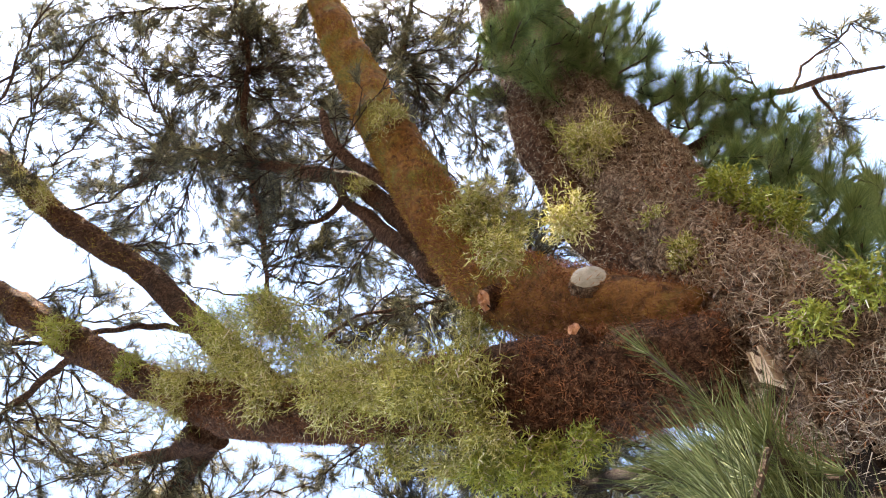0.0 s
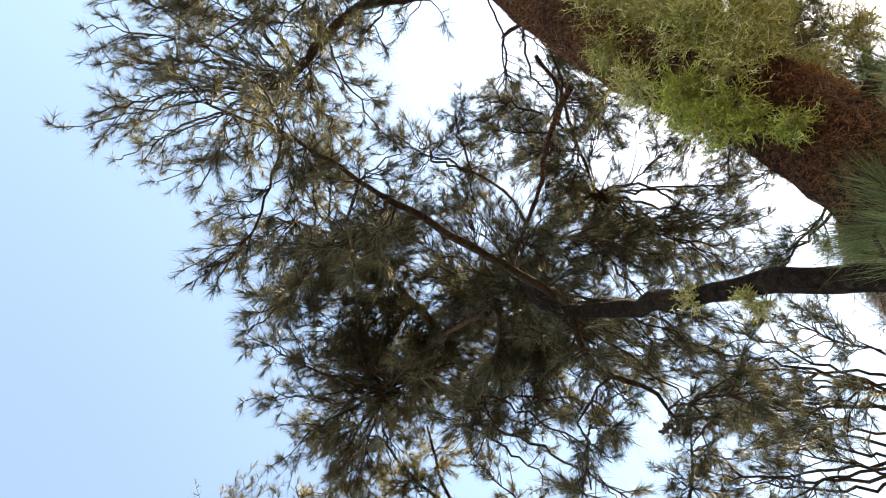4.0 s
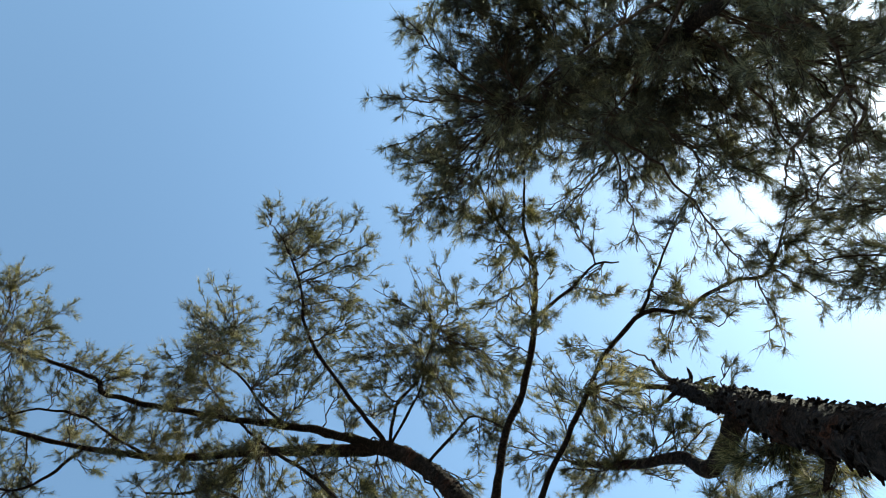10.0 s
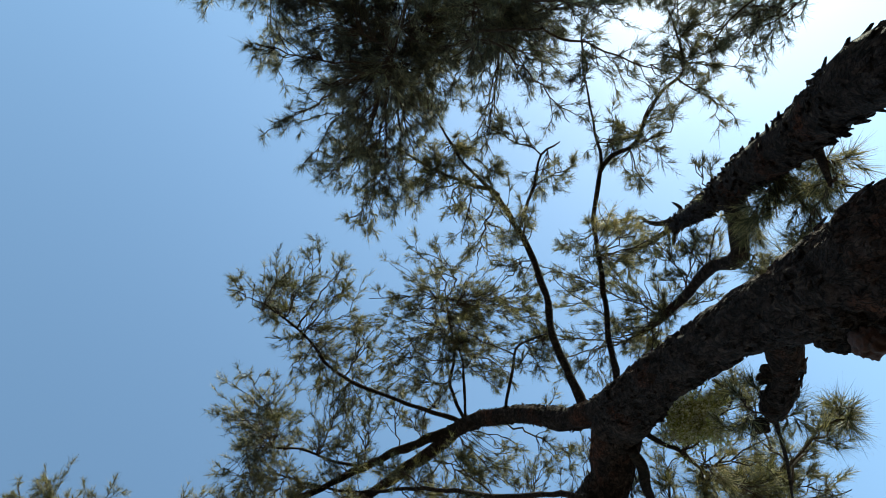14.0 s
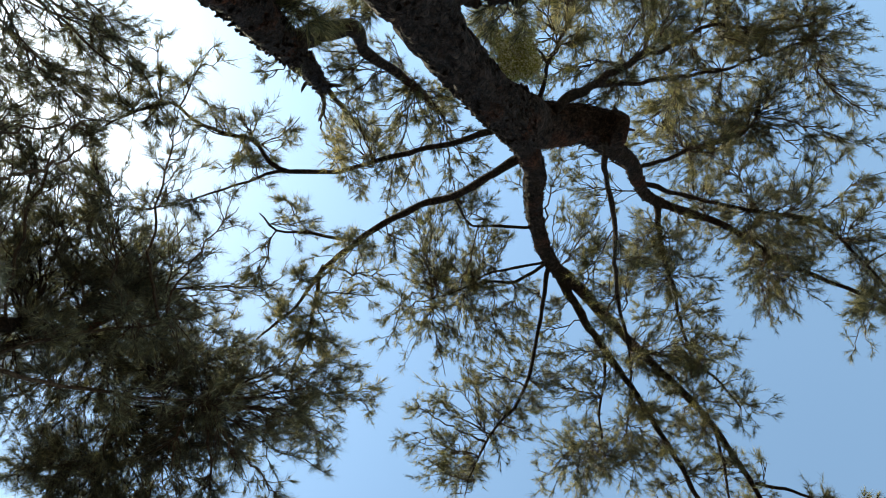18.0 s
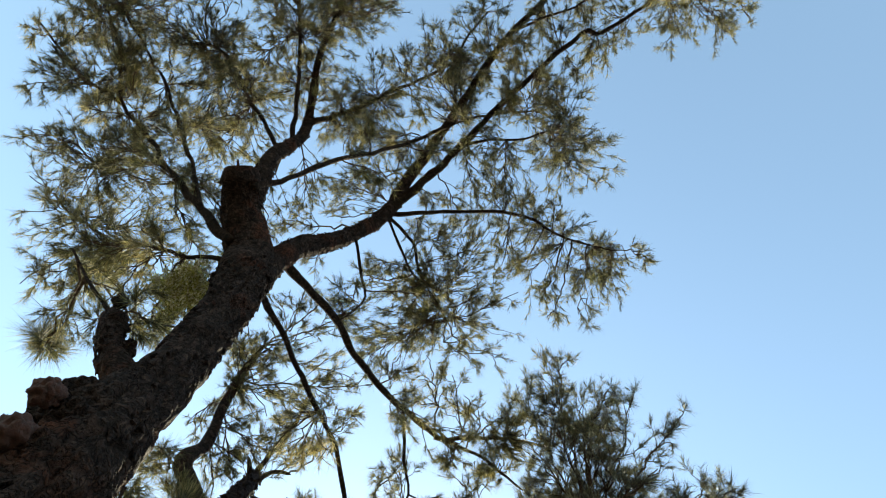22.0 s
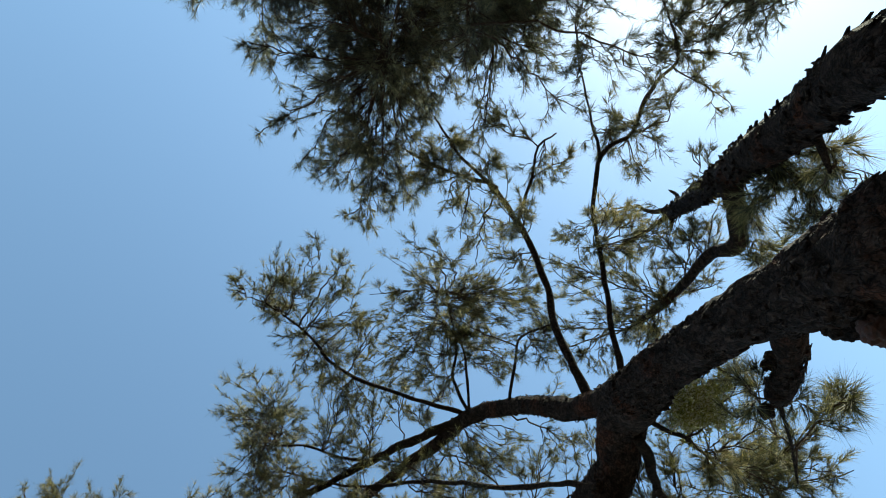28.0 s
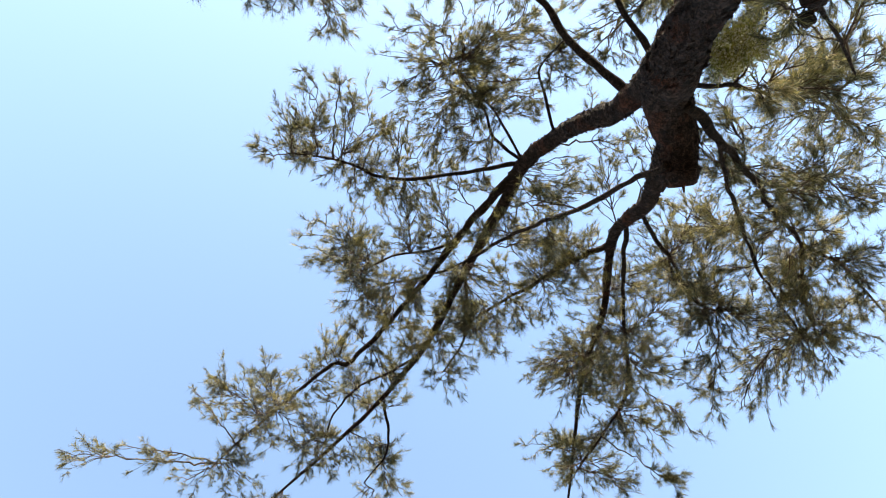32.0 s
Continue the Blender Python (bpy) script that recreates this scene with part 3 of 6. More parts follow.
cut_limb = limb(oak, 'limb', [(-1.26, 1.09, 3.88, 0.087), (-1.44, 1.07, 4.27, 0.119), (-1.63, 0.98, 4.70, 0.134), (-1.81, 0.80, 4.82, 0.116), (-1.92, 0.56, 4.86, 0.093)], label="thick limb sawn off blunt")
crown_limb = limb(oak, 'limb', [(-1.35, 1.10, 4.13, 0.068), (-1.46, 1.05, 4.50, 0.077), (-1.53, 0.98, 4.88, 0.073), (-1.54, 0.93, 5.22, 0.069), (-1.50, 0.88, 5.89, 0.059), (-1.46, 0.70, 6.46, 0.059), (-1.49, 0.30, 7.00, 0.053), (-1.40, -0.30, 7.42, 0.041), (-1.31, -0.89, 7.68, 0.033), (-1.19, -1.31, 7.82, 0.029), (-0.96, -1.78, 7.94, 0.024), (-0.63, -2.30, 8.02, 0.019), (-0.29, -2.77, 8.07, 0.015), (-0.02, -3.08, 8.04, 0.010)])
limb(oak, 'limb', [(-1.48, 0.74, 6.35, 0.054), (-1.35, 0.27, 7.14, 0.042), (-1.11, -0.39, 7.57, 0.035), (-0.84, -0.96, 7.74, 0.028), (-0.55, -1.46, 7.87, 0.024), (-0.37, -1.55, 7.96, 0.022), (-0.02, -2.00, 8.05, 0.017), (0.35, -2.45, 8.09, 0.013), (0.57, -2.74, 8.06, 0.008)])
limb(oak, 'branch', [(-1.43, 0.68, 6.53, 0.023), (-1.08, 0.55, 6.77, 0.019), (-0.72, 0.42, 6.94, 0.018), (-0.38, 0.36, 7.03, 0.016), (-0.03, 0.42, 7.09, 0.012), (0.38, 0.40, 7.08, 0.008)])
limb(oak, 'branch', [(-1.46, 0.71, 6.46, 0.017), (-1.23, 0.88, 6.71, 0.016), (-1.04, 1.18, 6.80, 0.012), (-0.74, 1.47, 6.89, 0.008)])
limb(oak, 'branch', [(-1.77, 0.63, 4.78, 0.021), (-1.68, 0.40, 5.56, 0.020), (-1.58, 0.23, 6.14, 0.019), (-1.45, 0.06, 6.60, 0.017), (-1.34, -0.17, 7.03, 0.016), (-1.07, -0.43, 7.47, 0.013), (-0.70, -0.61, 7.71, 0.009)])
limb(oak, 'limb', [(-1.57, 0.99, 4.97, 0.033), (-1.25, 1.28, 5.24, 0.028), (-1.00, 1.59, 5.43, 0.028), (-0.65, 1.86, 5.61, 0.024), (-0.37, 2.05, 5.84, 0.020), (-0.17, 2.02, 5.97, 0.017), (0.14, 1.95, 6.10, 0.014), (0.44, 1.93, 6.25, 0.009)])
limb(oak, 'branch', [(-0.41, 2.04, 5.84, 0.018), (-0.16, 2.08, 5.89, 0.015), (0.08, 2.15, 5.97, 0.012), (0.32, 2.24, 6.03, 0.008)])
limb(oak, 'branch', [(-0.65, 1.86, 5.61, 0.016), (-0.55, 2.13, 5.61, 0.013), (-0.43, 2.40, 5.60, 0.010), (-0.46, 2.60, 5.60, 0.006)])
limb(oak, 'limb', [(-1.52, 1.08, 4.63, 0.024), (-1.37, 1.34, 4.78, 0.020), (-1.14, 1.74, 4.99, 0.018), (-0.88, 2.03, 5.04, 0.017), (-0.72, 2.33, 5.02, 0.017), (-0.77, 2.58, 4.97, 0.016), (-0.69, 2.88, 4.88, 0.014), (-0.68, 3.12, 4.81, 0.013), (-0.54, 3.29, 4.82, 0.008), (-0.34, 3.44, 4.84, 0.006)])
limb(oak, 'branch', [(-0.72, 2.33, 5.02, 0.013), (-0.46, 2.58, 5.08, 0.009), (-0.18, 2.78, 5.02, 0.006), (-0.05, 2.93, 5.04, 0.004)])
limb(oak, 'branch', [(-1.48, 0.87, 5.90, 0.014), (-1.32, 1.17, 5.90, 0.012), (-1.22, 1.29, 5.79, 0.010), (-1.20, 1.33, 5.30, 0.007)])
limb(oak, 'branch', [(-1.45, 0.69, 6.46, 0.013), (-1.27, 0.99, 6.68, 0.012), (-1.12, 1.20, 6.89, 0.010), (-0.79, 1.31, 7.13, 0.008)])
limb(oak, 'branch', [(-1.18, -1.31, 7.83, 0.018), (-0.92, -1.53, 7.92, 0.015), (-0.67, -1.76, 7.99, 0.013), (-0.50, -2.07, 8.01, 0.011), (-0.47, -2.37, 8.01, 0.009)])
limb(oak, 'branch', [(-0.96, -1.81, 7.94, 0.018), (-1.06, -2.08, 7.83, 0.015), (-1.08, -2.28, 7.75, 0.013), (-0.92, -2.62, 7.75, 0.008)])
limb(oak, 'branch', [(-1.30, -0.02, 7.46, 0.017), (-0.99, -0.22, 7.61, 0.015), (-0.70, -0.32, 7.64, 0.011), (-0.35, -0.61, 7.74, 0.009)])
limb(oak, 'branch', [(-1.45, -0.32, 7.61, 0.020), (-1.56, -0.72, 7.64, 0.018), (-1.58, -1.01, 7.59, 0.013), (-1.46, -1.36, 7.65, 0.009)])
back_limb = limb(oak, 'limb', [(-1.74, 0.92, 4.77, 0.071), (-2.08, 0.55, 5.48, 0.059), (-2.17, 0.38, 5.91, 0.050), (-2.28, 0.21, 6.31, 0.043), (-2.64, -0.44, 6.91, 0.029), (-2.77, -1.28, 7.28, 0.020), (-2.85, -2.11, 7.23, 0.013), (-2.86, -2.50, 7.19, 0.009)])
limb(oak, 'branch', [(-2.28, 0.21, 6.31, 0.030), (-2.14, -0.09, 6.93, 0.023), (-1.80, -0.57, 7.45, 0.018), (-1.55, -0.87, 7.59, 0.011)])
limb(oak, 'branch', [(-2.20, 0.38, 5.95, 0.022), (-2.65, -0.28, 6.57, 0.020), (-3.01, -1.01, 6.86, 0.019), (-2.94, -1.45, 6.92, 0.015), (-2.81, -1.97, 7.07, 0.011)])
limb(oak, 'limb', [(-1.71, 0.92, 4.61, 0.036), (-2.34, 0.84, 5.03, 0.028), (-2.71, 0.77, 5.28, 0.023), (-3.18, 0.87, 5.54, 0.016), (-3.64, 1.06, 5.77, 0.011)])
limb(oak, 'branch', [(-2.57, 0.80, 5.19, 0.019), (-3.00, 0.65, 5.46, 0.019), (-3.51, 0.50, 5.72, 0.017), (-3.93, 0.14, 6.05, 0.015), (-4.26, -0.16, 6.16, 0.010)])
limb(oak, 'branch', [(-2.10, 0.86, 4.87, 0.015), (-2.70, 0.62, 5.44, 0.016), (-3.24, 0.30, 5.83, 0.014), (-3.71, 0.09, 6.11, 0.011), (-4.11, -0.19, 6.16, 0.008)])
limb(oak, 'branch', [(-2.13, 0.47, 5.69, 0.019), (-2.72, 0.13, 6.07, 0.016), (-3.23, -0.14, 6.35, 0.014), (-3.78, -0.07, 6.44, 0.010)])
limb(oak, 'branch', [(-3.72, 0.53, 5.94, 0.015), (-4.08, 0.42, 5.89, 0.013), (-4.47, 0.13, 5.81, 0.009)])
limb(oak, 'branch', [(-1.60, 0.98, 4.47, 0.018), (-1.92, 1.09, 4.61, 0.013), (-2.37, 1.20, 4.89, 0.012), (-2.95, 1.36, 5.17, 0.012), (-3.64, 1.29, 5.42, 0.010)])
snag_stub = limb(oak, 'limb', [(-1.08, 1.15, 3.20, 0.085), (-1.28, 1.26, 3.40, 0.066), (-1.49, 1.23, 3.55, 0.052), (-1.64, 1.21, 3.75, 0.048)], rough=0.4, label="short broken snag of a limb")
limb(oak, 'branch', [(-1.61, 1.20, 3.72, 0.015), (-1.92, 1.20, 3.93, 0.010), (-2.28, 1.14, 4.16, 0.007)])
snag_trunk = limb(oak, 'stem', [(-0.91, 1.20, 0.60, 0.135), (-0.78, 1.54, 1.96, 0.123), (-0.75, 1.77, 2.82, 0.112), (-0.85, 1.91, 3.18, 0.098), (-0.95, 2.04, 3.46, 0.099), (-1.11, 2.25, 3.99, 0.097), (-1.30, 2.55, 4.56, 0.092), (-1.58, 2.93, 5.41, 0.076), (-1.85, 3.33, 6.44, 0.057)], label="shaggy second stem with a snapped-off top")
limb(oak, 'branch', [(-1.29, 2.55, 4.56, 0.078), (-1.45, 2.47, 4.62, 0.067), (-1.62, 2.41, 4.72, 0.059), (-1.73, 2.38, 4.82, 0.053), (-1.77, 2.42, 5.17, 0.042), (-1.95, 2.34, 5.64, 0.037), (-2.09, 2.28, 6.10, 0.030), (-2.16, 2.19, 6.47, 0.020)])
limb(oak, 'branch', [(-0.92, 2.04, 3.40, 0.030), (-1.08, 2.04, 3.47, 0.022), (-1.19, 2.01, 3.51, 0.013)])
limb(oak, 'twig', [(-1.82, 3.29, 6.23, 0.033), (-1.78, 3.32, 6.60, 0.024), (-1.64, 3.30, 6.66, 0.016)])
limb(oak, 'twig', [(-1.79, 3.26, 6.13, 0.027), (-1.72, 3.30, 6.13, 0.020), (-1.65, 3.31, 6.15, 0.012)])
limb(oak, 'twig', [(-1.76, 3.22, 6.04, 0.024), (-1.71, 3.31, 5.99, 0.017), (-1.70, 3.39, 5.94, 0.010)])
limb(oak, 'twig', [(-1.86, 3.34, 6.43, 0.036), (-1.86, 3.19, 6.66, 0.027), (-1.84, 3.03, 7.00, 0.020), (-1.86, 2.81, 7.22, 0.014)])
limb(oak, 'twig', [(-1.85, 3.30, 6.33, 0.031), (-1.93, 3.17, 6.39, 0.018)])
near_trunk = limb(near_oak, 'trunk', [(0.41, 2.90, -0.05, 0.233), (0.47, 2.87, 0.60, 0.178), (0.61, 2.81, 1.45, 0.163), (0.83, 2.75, 2.24, 0.155), (0.86, 2.87, 2.35, 0.166), (0.85, 3.05, 2.55, 0.181), (0.80, 3.33, 2.80, 0.173), (0.75, 3.73, 3.09, 0.184), (0.72, 4.12, 3.36, 0.196), (0.64, 4.71, 3.69, 0.197), (0.55, 5.41, 4.03, 0.167), (0.44, 6.41, 4.45, 0.101)], bark=BARK_RED, rough=0.2)
second_stem = limb(near_oak, 'limb', [(0.95, 3.15, 2.68, 0.070), (0.97, 3.52, 3.02, 0.076), (1.00, 3.93, 3.22, 0.074), (0.93, 4.36, 3.47, 0.068), (0.82, 4.92, 3.82, 0.060), (0.70, 5.65, 4.22, 0.050)], bark=BARK_RUST)
mossy_stem = limb(near_oak, 'limb', [(0.99, 3.02, 2.51, 0.093), (1.13, 3.14, 2.67, 0.104), (1.27, 3.31, 2.94, 0.112), (1.33, 3.51, 3.21, 0.107), (1.38, 3.90, 3.55, 0.115), (1.46, 4.41, 3.86, 0.122), (1.55, 5.09, 4.25, 0.125), (1.65, 5.88, 4.64, 0.116), (1.72, 6.69, 4.97, 0.099)], bark=BARK_MOSS, rough=0.3, label="limb wrapped in orange and yellow moss")
limb(near_oak, 'limb', [(1.34, 3.51, 3.32, 0.076), (1.42, 3.76, 3.62, 0.056), (1.54, 4.11, 3.91, 0.054), (1.73, 4.46, 4.19, 0.051), (2.03, 4.77, 4.57, 0.044), (2.35, 5.08, 4.93, 0.038), (2.85, 5.46, 5.29, 0.025)])
limb(near_oak, 'branch', [(1.46, 4.11, 3.79, 0.039), (1.64, 4.36, 3.89, 0.036), (1.77, 4.58, 4.00, 0.035), (1.79, 4.81, 4.08, 0.024)])
laden_limb = limb(near_oak, 'limb', [(0.99, 2.94, 2.43, 0.109), (1.21, 2.97, 2.57, 0.118), (1.37, 3.00, 2.71, 0.109), (1.52, 3.05, 2.94, 0.112), (1.78, 3.12, 3.24, 0.112), (2.11, 3.21, 3.54, 0.112), (2.42, 3.35, 3.81, 0.096), (2.76, 3.54, 4.03, 0.077), (3.18, 3.87, 4.32, 0.078), (3.63, 4.22, 4.54, 0.076), (4.17, 4.60, 4.79, 0.059)], bark=BARK_RUST, rough=0.32)
far_limb = limb(near_oak, 'limb', [(2.14, 3.30, 3.63, 0.070), (2.40, 3.64, 3.90, 0.062), (2.76, 4.07, 4.19, 0.063), (3.24, 4.55, 4.47, 0.070), (3.78, 5.17, 4.70, 0.070), (4.30, 5.74, 4.94, 0.060)], bark=BARK_RUST)
limb(near_oak, 'branch', [(2.42, 3.23, 3.84, 0.065), (2.62, 3.20, 4.12, 0.036), (2.81, 3.23, 4.27, 0.029), (2.98, 3.25, 4.42, 0.020)])
limb(near_oak, 'branch', [(2.43, 3.22, 3.89, 0.059), (2.56, 3.15, 4.16, 0.046), (2.86, 3.02, 4.53, 0.040), (3.19, 2.89, 4.87, 0.034), (3.21, 2.81, 4.99, 0.016)])
limb(near_oak, 'branch', [(2.38, 3.19, 3.92, 0.041), (2.59, 3.17, 4.36, 0.033), (2.85, 3.13, 4.94, 0.035), (2.95, 3.01, 5.47, 0.036), (2.99, 2.84, 6.01, 0.032)])
limb(near_oak, 'twig', [(1.70, 3.18, 3.62, 0.020), (1.59, 3.19, 3.93, 0.015), (1.41, 3.19, 4.33, 0.014), (1.23, 3.16, 4.74, 0.013), (0.95, 3.04, 5.13, 0.007)])
limb(near_oak, 'twig', [(1.27, 3.17, 4.64, 0.012), (1.34, 3.22, 4.74, 0.011), (1.47, 3.27, 4.84, 0.010), (1.67, 3.20, 4.98, 0.007)])
limb(near_oak, 'limb', [(0.96, 2.73, 2.17, 0.032), (0.99, 2.69, 2.35, 0.034), (1.00, 2.69, 2.61, 0.035), (0.98, 2.70, 2.98, 0.036), (0.93, 2.75, 3.52, 0.037), (0.96, 2.73, 3.97, 0.034), (0.94, 2.93, 4.51, 0.050), (0.93, 3.02, 4.94, 0.051), (0.94, 3.06, 5.44, 0.050), (0.91, 3.01, 6.09, 0.041), (0.85, 2.93, 6.67, 0.030), (0.80, 2.81, 7.14, 0.019)], bark=BARK_LIMB)
limb(near_oak, 'branch', [(0.97, 2.76, 3.93, 0.022), (1.30, 2.64, 4.03, 0.020), (1.60, 2.52, 4.13, 0.018), (1.91, 2.41, 4.24, 0.015), (2.30, 2.25, 4.40, 0.011), (2.62, 2.08, 4.56, 0.007)], bark=BARK_TWIG)
limb(near_oak, 'branch', [(0.90, 2.73, 3.85, 0.016), (0.83, 2.68, 3.83, 0.015), (0.70, 2.67, 3.78, 0.014), (0.60, 2.72, 3.72, 0.012), (0.48, 2.78, 3.70, 0.010), (0.31, 2.81, 3.71, 0.006)], bark=BARK_TWIG)
limb(near_oak, 'branch', [(1.02, 2.64, 4.33, 0.014), (0.87, 2.59, 4.46, 0.011), (0.65, 2.46, 4.74, 0.009), (0.45, 2.30, 5.01, 0.006)], bark=BARK_TWIG)
limb(near_oak, 'branch', [(1.04, 2.60, 4.40, 0.014), (1.02, 2.47, 4.73, 0.012), (0.93, 2.30, 5.14, 0.010), (0.80, 2.08, 5.54, 0.007)], bark=BARK_TWIG)
limb(near_oak, 'branch', [(2.47, 3.73, 4.18, 0.019), (2.88, 3.90, 4.44, 0.017), (3.48, 4.04, 4.82, 0.016), (3.95, 4.16, 5.11, 0.014)])
limb(near_oak, 'branch', [(3.12, 3.80, 4.37, 0.028), (3.39, 3.78, 4.59, 0.024), (3.71, 3.74, 4.90, 0.022), (4.13, 3.70, 5.26, 0.017)])
limb(near_oak, 'branch', [(1.79, 4.55, 4.29, 0.025), (1.74, 4.28, 4.11, 0.029), (1.59, 3.97, 3.82, 0.044), (1.43, 3.55, 3.40, 0.047)])
limb(near_oak, 'branch', [(1.99, 3.65, 4.39, 0.015), (1.82, 3.79, 4.57, 0.012), (1.55, 3.90, 4.85, 0.012), (1.08, 3.98, 5.20, 0.009)])
limb(near_oak, 'branch', [(2.35, 5.08, 4.93, 0.030), (2.35, 5.53, 4.99, 0.028), (2.30, 6.08, 5.08, 0.021), (2.36, 6.73, 5.16, 0.014)])
limb(near_oak, 'branch', [(2.34, 5.04, 4.95, 0.026), (2.37, 4.72, 5.34, 0.024), (2.42, 4.44, 5.78, 0.019)])
limb(near_oak, 'branch', [(1.66, 5.85, 4.67, 0.043), (1.31, 5.60, 4.84, 0.028), (1.12, 5.98, 4.90, 0.021), (1.01, 6.41, 4.90, 0.013)])
limb(near_oak, 'branch', [(1.73, 4.46, 4.19, 0.027), (1.77, 4.34, 4.25, 0.021), (1.92, 4.36, 4.45, 0.016), (2.15, 4.48, 4.71, 0.010)])
limb(near_oak, 'branch', [(0.91, 2.96, 5.23, 0.034), (0.63, 2.92, 5.38, 0.027), (0.40, 2.99, 5.60, 0.017)])
limb(near_oak, 'branch', [(0.85, 2.64, 5.64, 0.028), (1.21, 2.60, 5.68, 0.024), (1.71, 2.52, 5.79, 0.016), (2.09, 2.30, 5.97, 0.010)])
limb(near_oak, 'branch', [(0.76, 3.59, 3.04, 0.034), (0.60, 3.69, 3.02, 0.027), (0.46, 3.76, 3.03, 0.022), (0.25, 3.89, 3.08, 0.017), (0.11, 3.99, 3.19, 0.014), (-0.38, 4.16, 3.39, 0.014), (-0.97, 4.33, 3.60, 0.011)])
limb(near_oak, 'twig', [(-0.38, 4.16, 3.39, 0.010), (-0.57, 4.04, 3.57, 0.008), (-0.71, 3.81, 3.69, 0.005)])
limb(near_oak, 'twig', [(-0.07, 4.06, 3.28, 0.008), (-0.30, 4.05, 3.52, 0.006), (-0.55, 4.02, 3.74, 0.006)])
limb(near_oak, 'twig', [(-0.22, 4.11, 3.34, 0.009), (-0.48, 4.34, 3.48, 0.007), (-0.83, 4.54, 3.62, 0.006)])
limb(near_oak, 'branch', [(0.79, 4.14, 3.37, 0.047), (0.68, 4.41, 3.40, 0.037), (0.44, 4.73, 3.44, 0.029)])
clump(oak, 0.26, 0.76, 6.94, 0.33, 1.0)
clump(oak, -0.16, 0.65, 7.20, 0.46, 1.0)
clump(oak, -0.71, 0.27, 7.55, 0.50, 1.0)
clump(oak, -0.27, -0.35, 7.08, 0.40, 1.1)
clump(oak, -0.81, 0.95, 7.10, 0.47, 1.0)
clump(oak, -1.04, 1.57, 6.86, 0.45, 1.0)
clump(oak, -0.47, 1.47, 6.34, 0.20, 0.9)
clump(oak, -0.79, -0.66, 7.46, 0.37, 1.0)
clump(oak, -1.36, -1.04, 7.66, 0.46, 1.2)
clump(oak, -1.50, -0.47, 7.08, 0.48, 1.1)
clump(oak, 0.61, -1.99, 8.04, 0.33, 1.0)
clump(oak, 1.87, -2.84, 8.09, 0.26, 1.1)
clump(oak, 1.20, -2.72, 8.02, 0.26, 1.1)
clump(oak, -0.12, -2.25, 8.08, 0.40, 1.0)
clump(oak, -0.93, -2.39, 8.13, 0.31, 1.2)
clump(oak, 0.70, -2.78, 7.79, 0.23, 1.0)
clump(oak, 0.38, -2.95, 8.29, 0.25, 1.0)
clump(oak, -0.24, -1.60, 8.21, 0.19, 0.7)
clump(oak, -0.52, -1.49, 7.96, 0.18, 0.7)
clump(oak, -2.07, -0.15, 7.17, 0.49, 1.5)
clump(oak, -2.05, 0.51, 7.20, 0.43, 1.0)
clump(oak, -2.60, -0.91, 7.04, 0.49, 1.7)
clump(oak, -3.18, -1.33, 6.93, 0.37, 1.7)
clump(oak, -3.06, -1.96, 7.35, 0.33, 1.5)
clump(oak, -3.44, -1.24, 6.61, 0.21, 1.2)
clump(oak, -3.29, -1.97, 7.04, 0.20, 1.8)
clump(oak, -3.49, -1.78, 6.67, 0.19, 1.8)
clump(oak, -2.50, -1.78, 6.99, 0.31, 1.2)
clump(oak, -3.25, 0.26, 6.44, 0.51, 1.7)
clump(oak, -4.09, -0.29, 6.38, 0.52, 1.8)
clump(oak, -3.74, -0.73, 6.10, 0.27, 1.5)
clump(oak, -4.22, -0.10, 6.06, 0.38, 1.7)
clump(oak, -3.86, 1.03, 6.06, 0.54, 1.5)
clump(oak, -2.98, 1.65, 5.09, 0.29, 1.5)
clump(oak, -3.75, 0.39, 6.06, 0.38, 1.5)
clump(oak, -3.21, -0.33, 6.88, 0.37, 1.5)
clump(oak, -3.30, -0.42, 6.34, 0.28, 1.4)
clump(oak, -4.09, 0.99, 5.78, 0.28, 1.5)
clump(oak, -4.02, 0.52, 5.59, 0.27, 1.5)
clump(oak, -3.32, 1.40, 5.33, 0.27, 1.5)
clump(oak, 0.32, 1.63, 6.27, 0.24, 1.2)
clump(oak, 0.14, 1.85, 5.92, 0.22, 1.2)
clump(oak, 0.57, 1.62, 6.09, 0.25, 1.2)
clump(oak, 0.28, 1.46, 6.43, 0.21, 1.0)
clump(oak, -0.53, 2.45, 5.93, 0.26, 0.7)
clump(oak, -0.11, 2.36, 5.67, 0.19, 0.9)
clump(oak, -0.39, 1.79, 6.10, 0.20, 0.7)
clump(oak, -0.21, 3.10, 5.28, 0.23, 0.8)
clump(oak, -0.66, 2.65, 4.68, 0.20, 0.7)
clump(oak, -0.55, 3.12, 4.74, 0.21, 1.0)
clump(oak, -0.85, 3.37, 4.79, 0.21, 1.0)
clump(oak, -0.93, 2.49, 5.00, 0.21, 0.5)
clump(oak, -0.69, 1.43, 6.92, 0.47, 0.8)
clump(oak, -1.12, 1.80, 6.89, 0.42, 0.8)
clump(oak, -1.37, 2.12, 6.15, 0.42, 0.7)
clump(oak, -1.40, 2.76, 6.22, 0.28, 0.6)
clump(oak, -1.38, 1.40, 7.17, 0.37, 0.8)
clump(oak, -0.67, 1.79, 6.33, 0.27, 0.7)
clump(oak, -1.77, 1.67, 6.37, 0.27, 0.5)
clump(oak, 0.47, 0.62, 7.55, 0.37, 0.9)
clump(oak, -0.18, -0.26, 7.39, 0.40, 1.0)
clump(oak, -0.38, 0.41, 7.42, 0.42, 0.9)
clump(oak, 0.09, 1.14, 7.49, 0.17, 1.0)
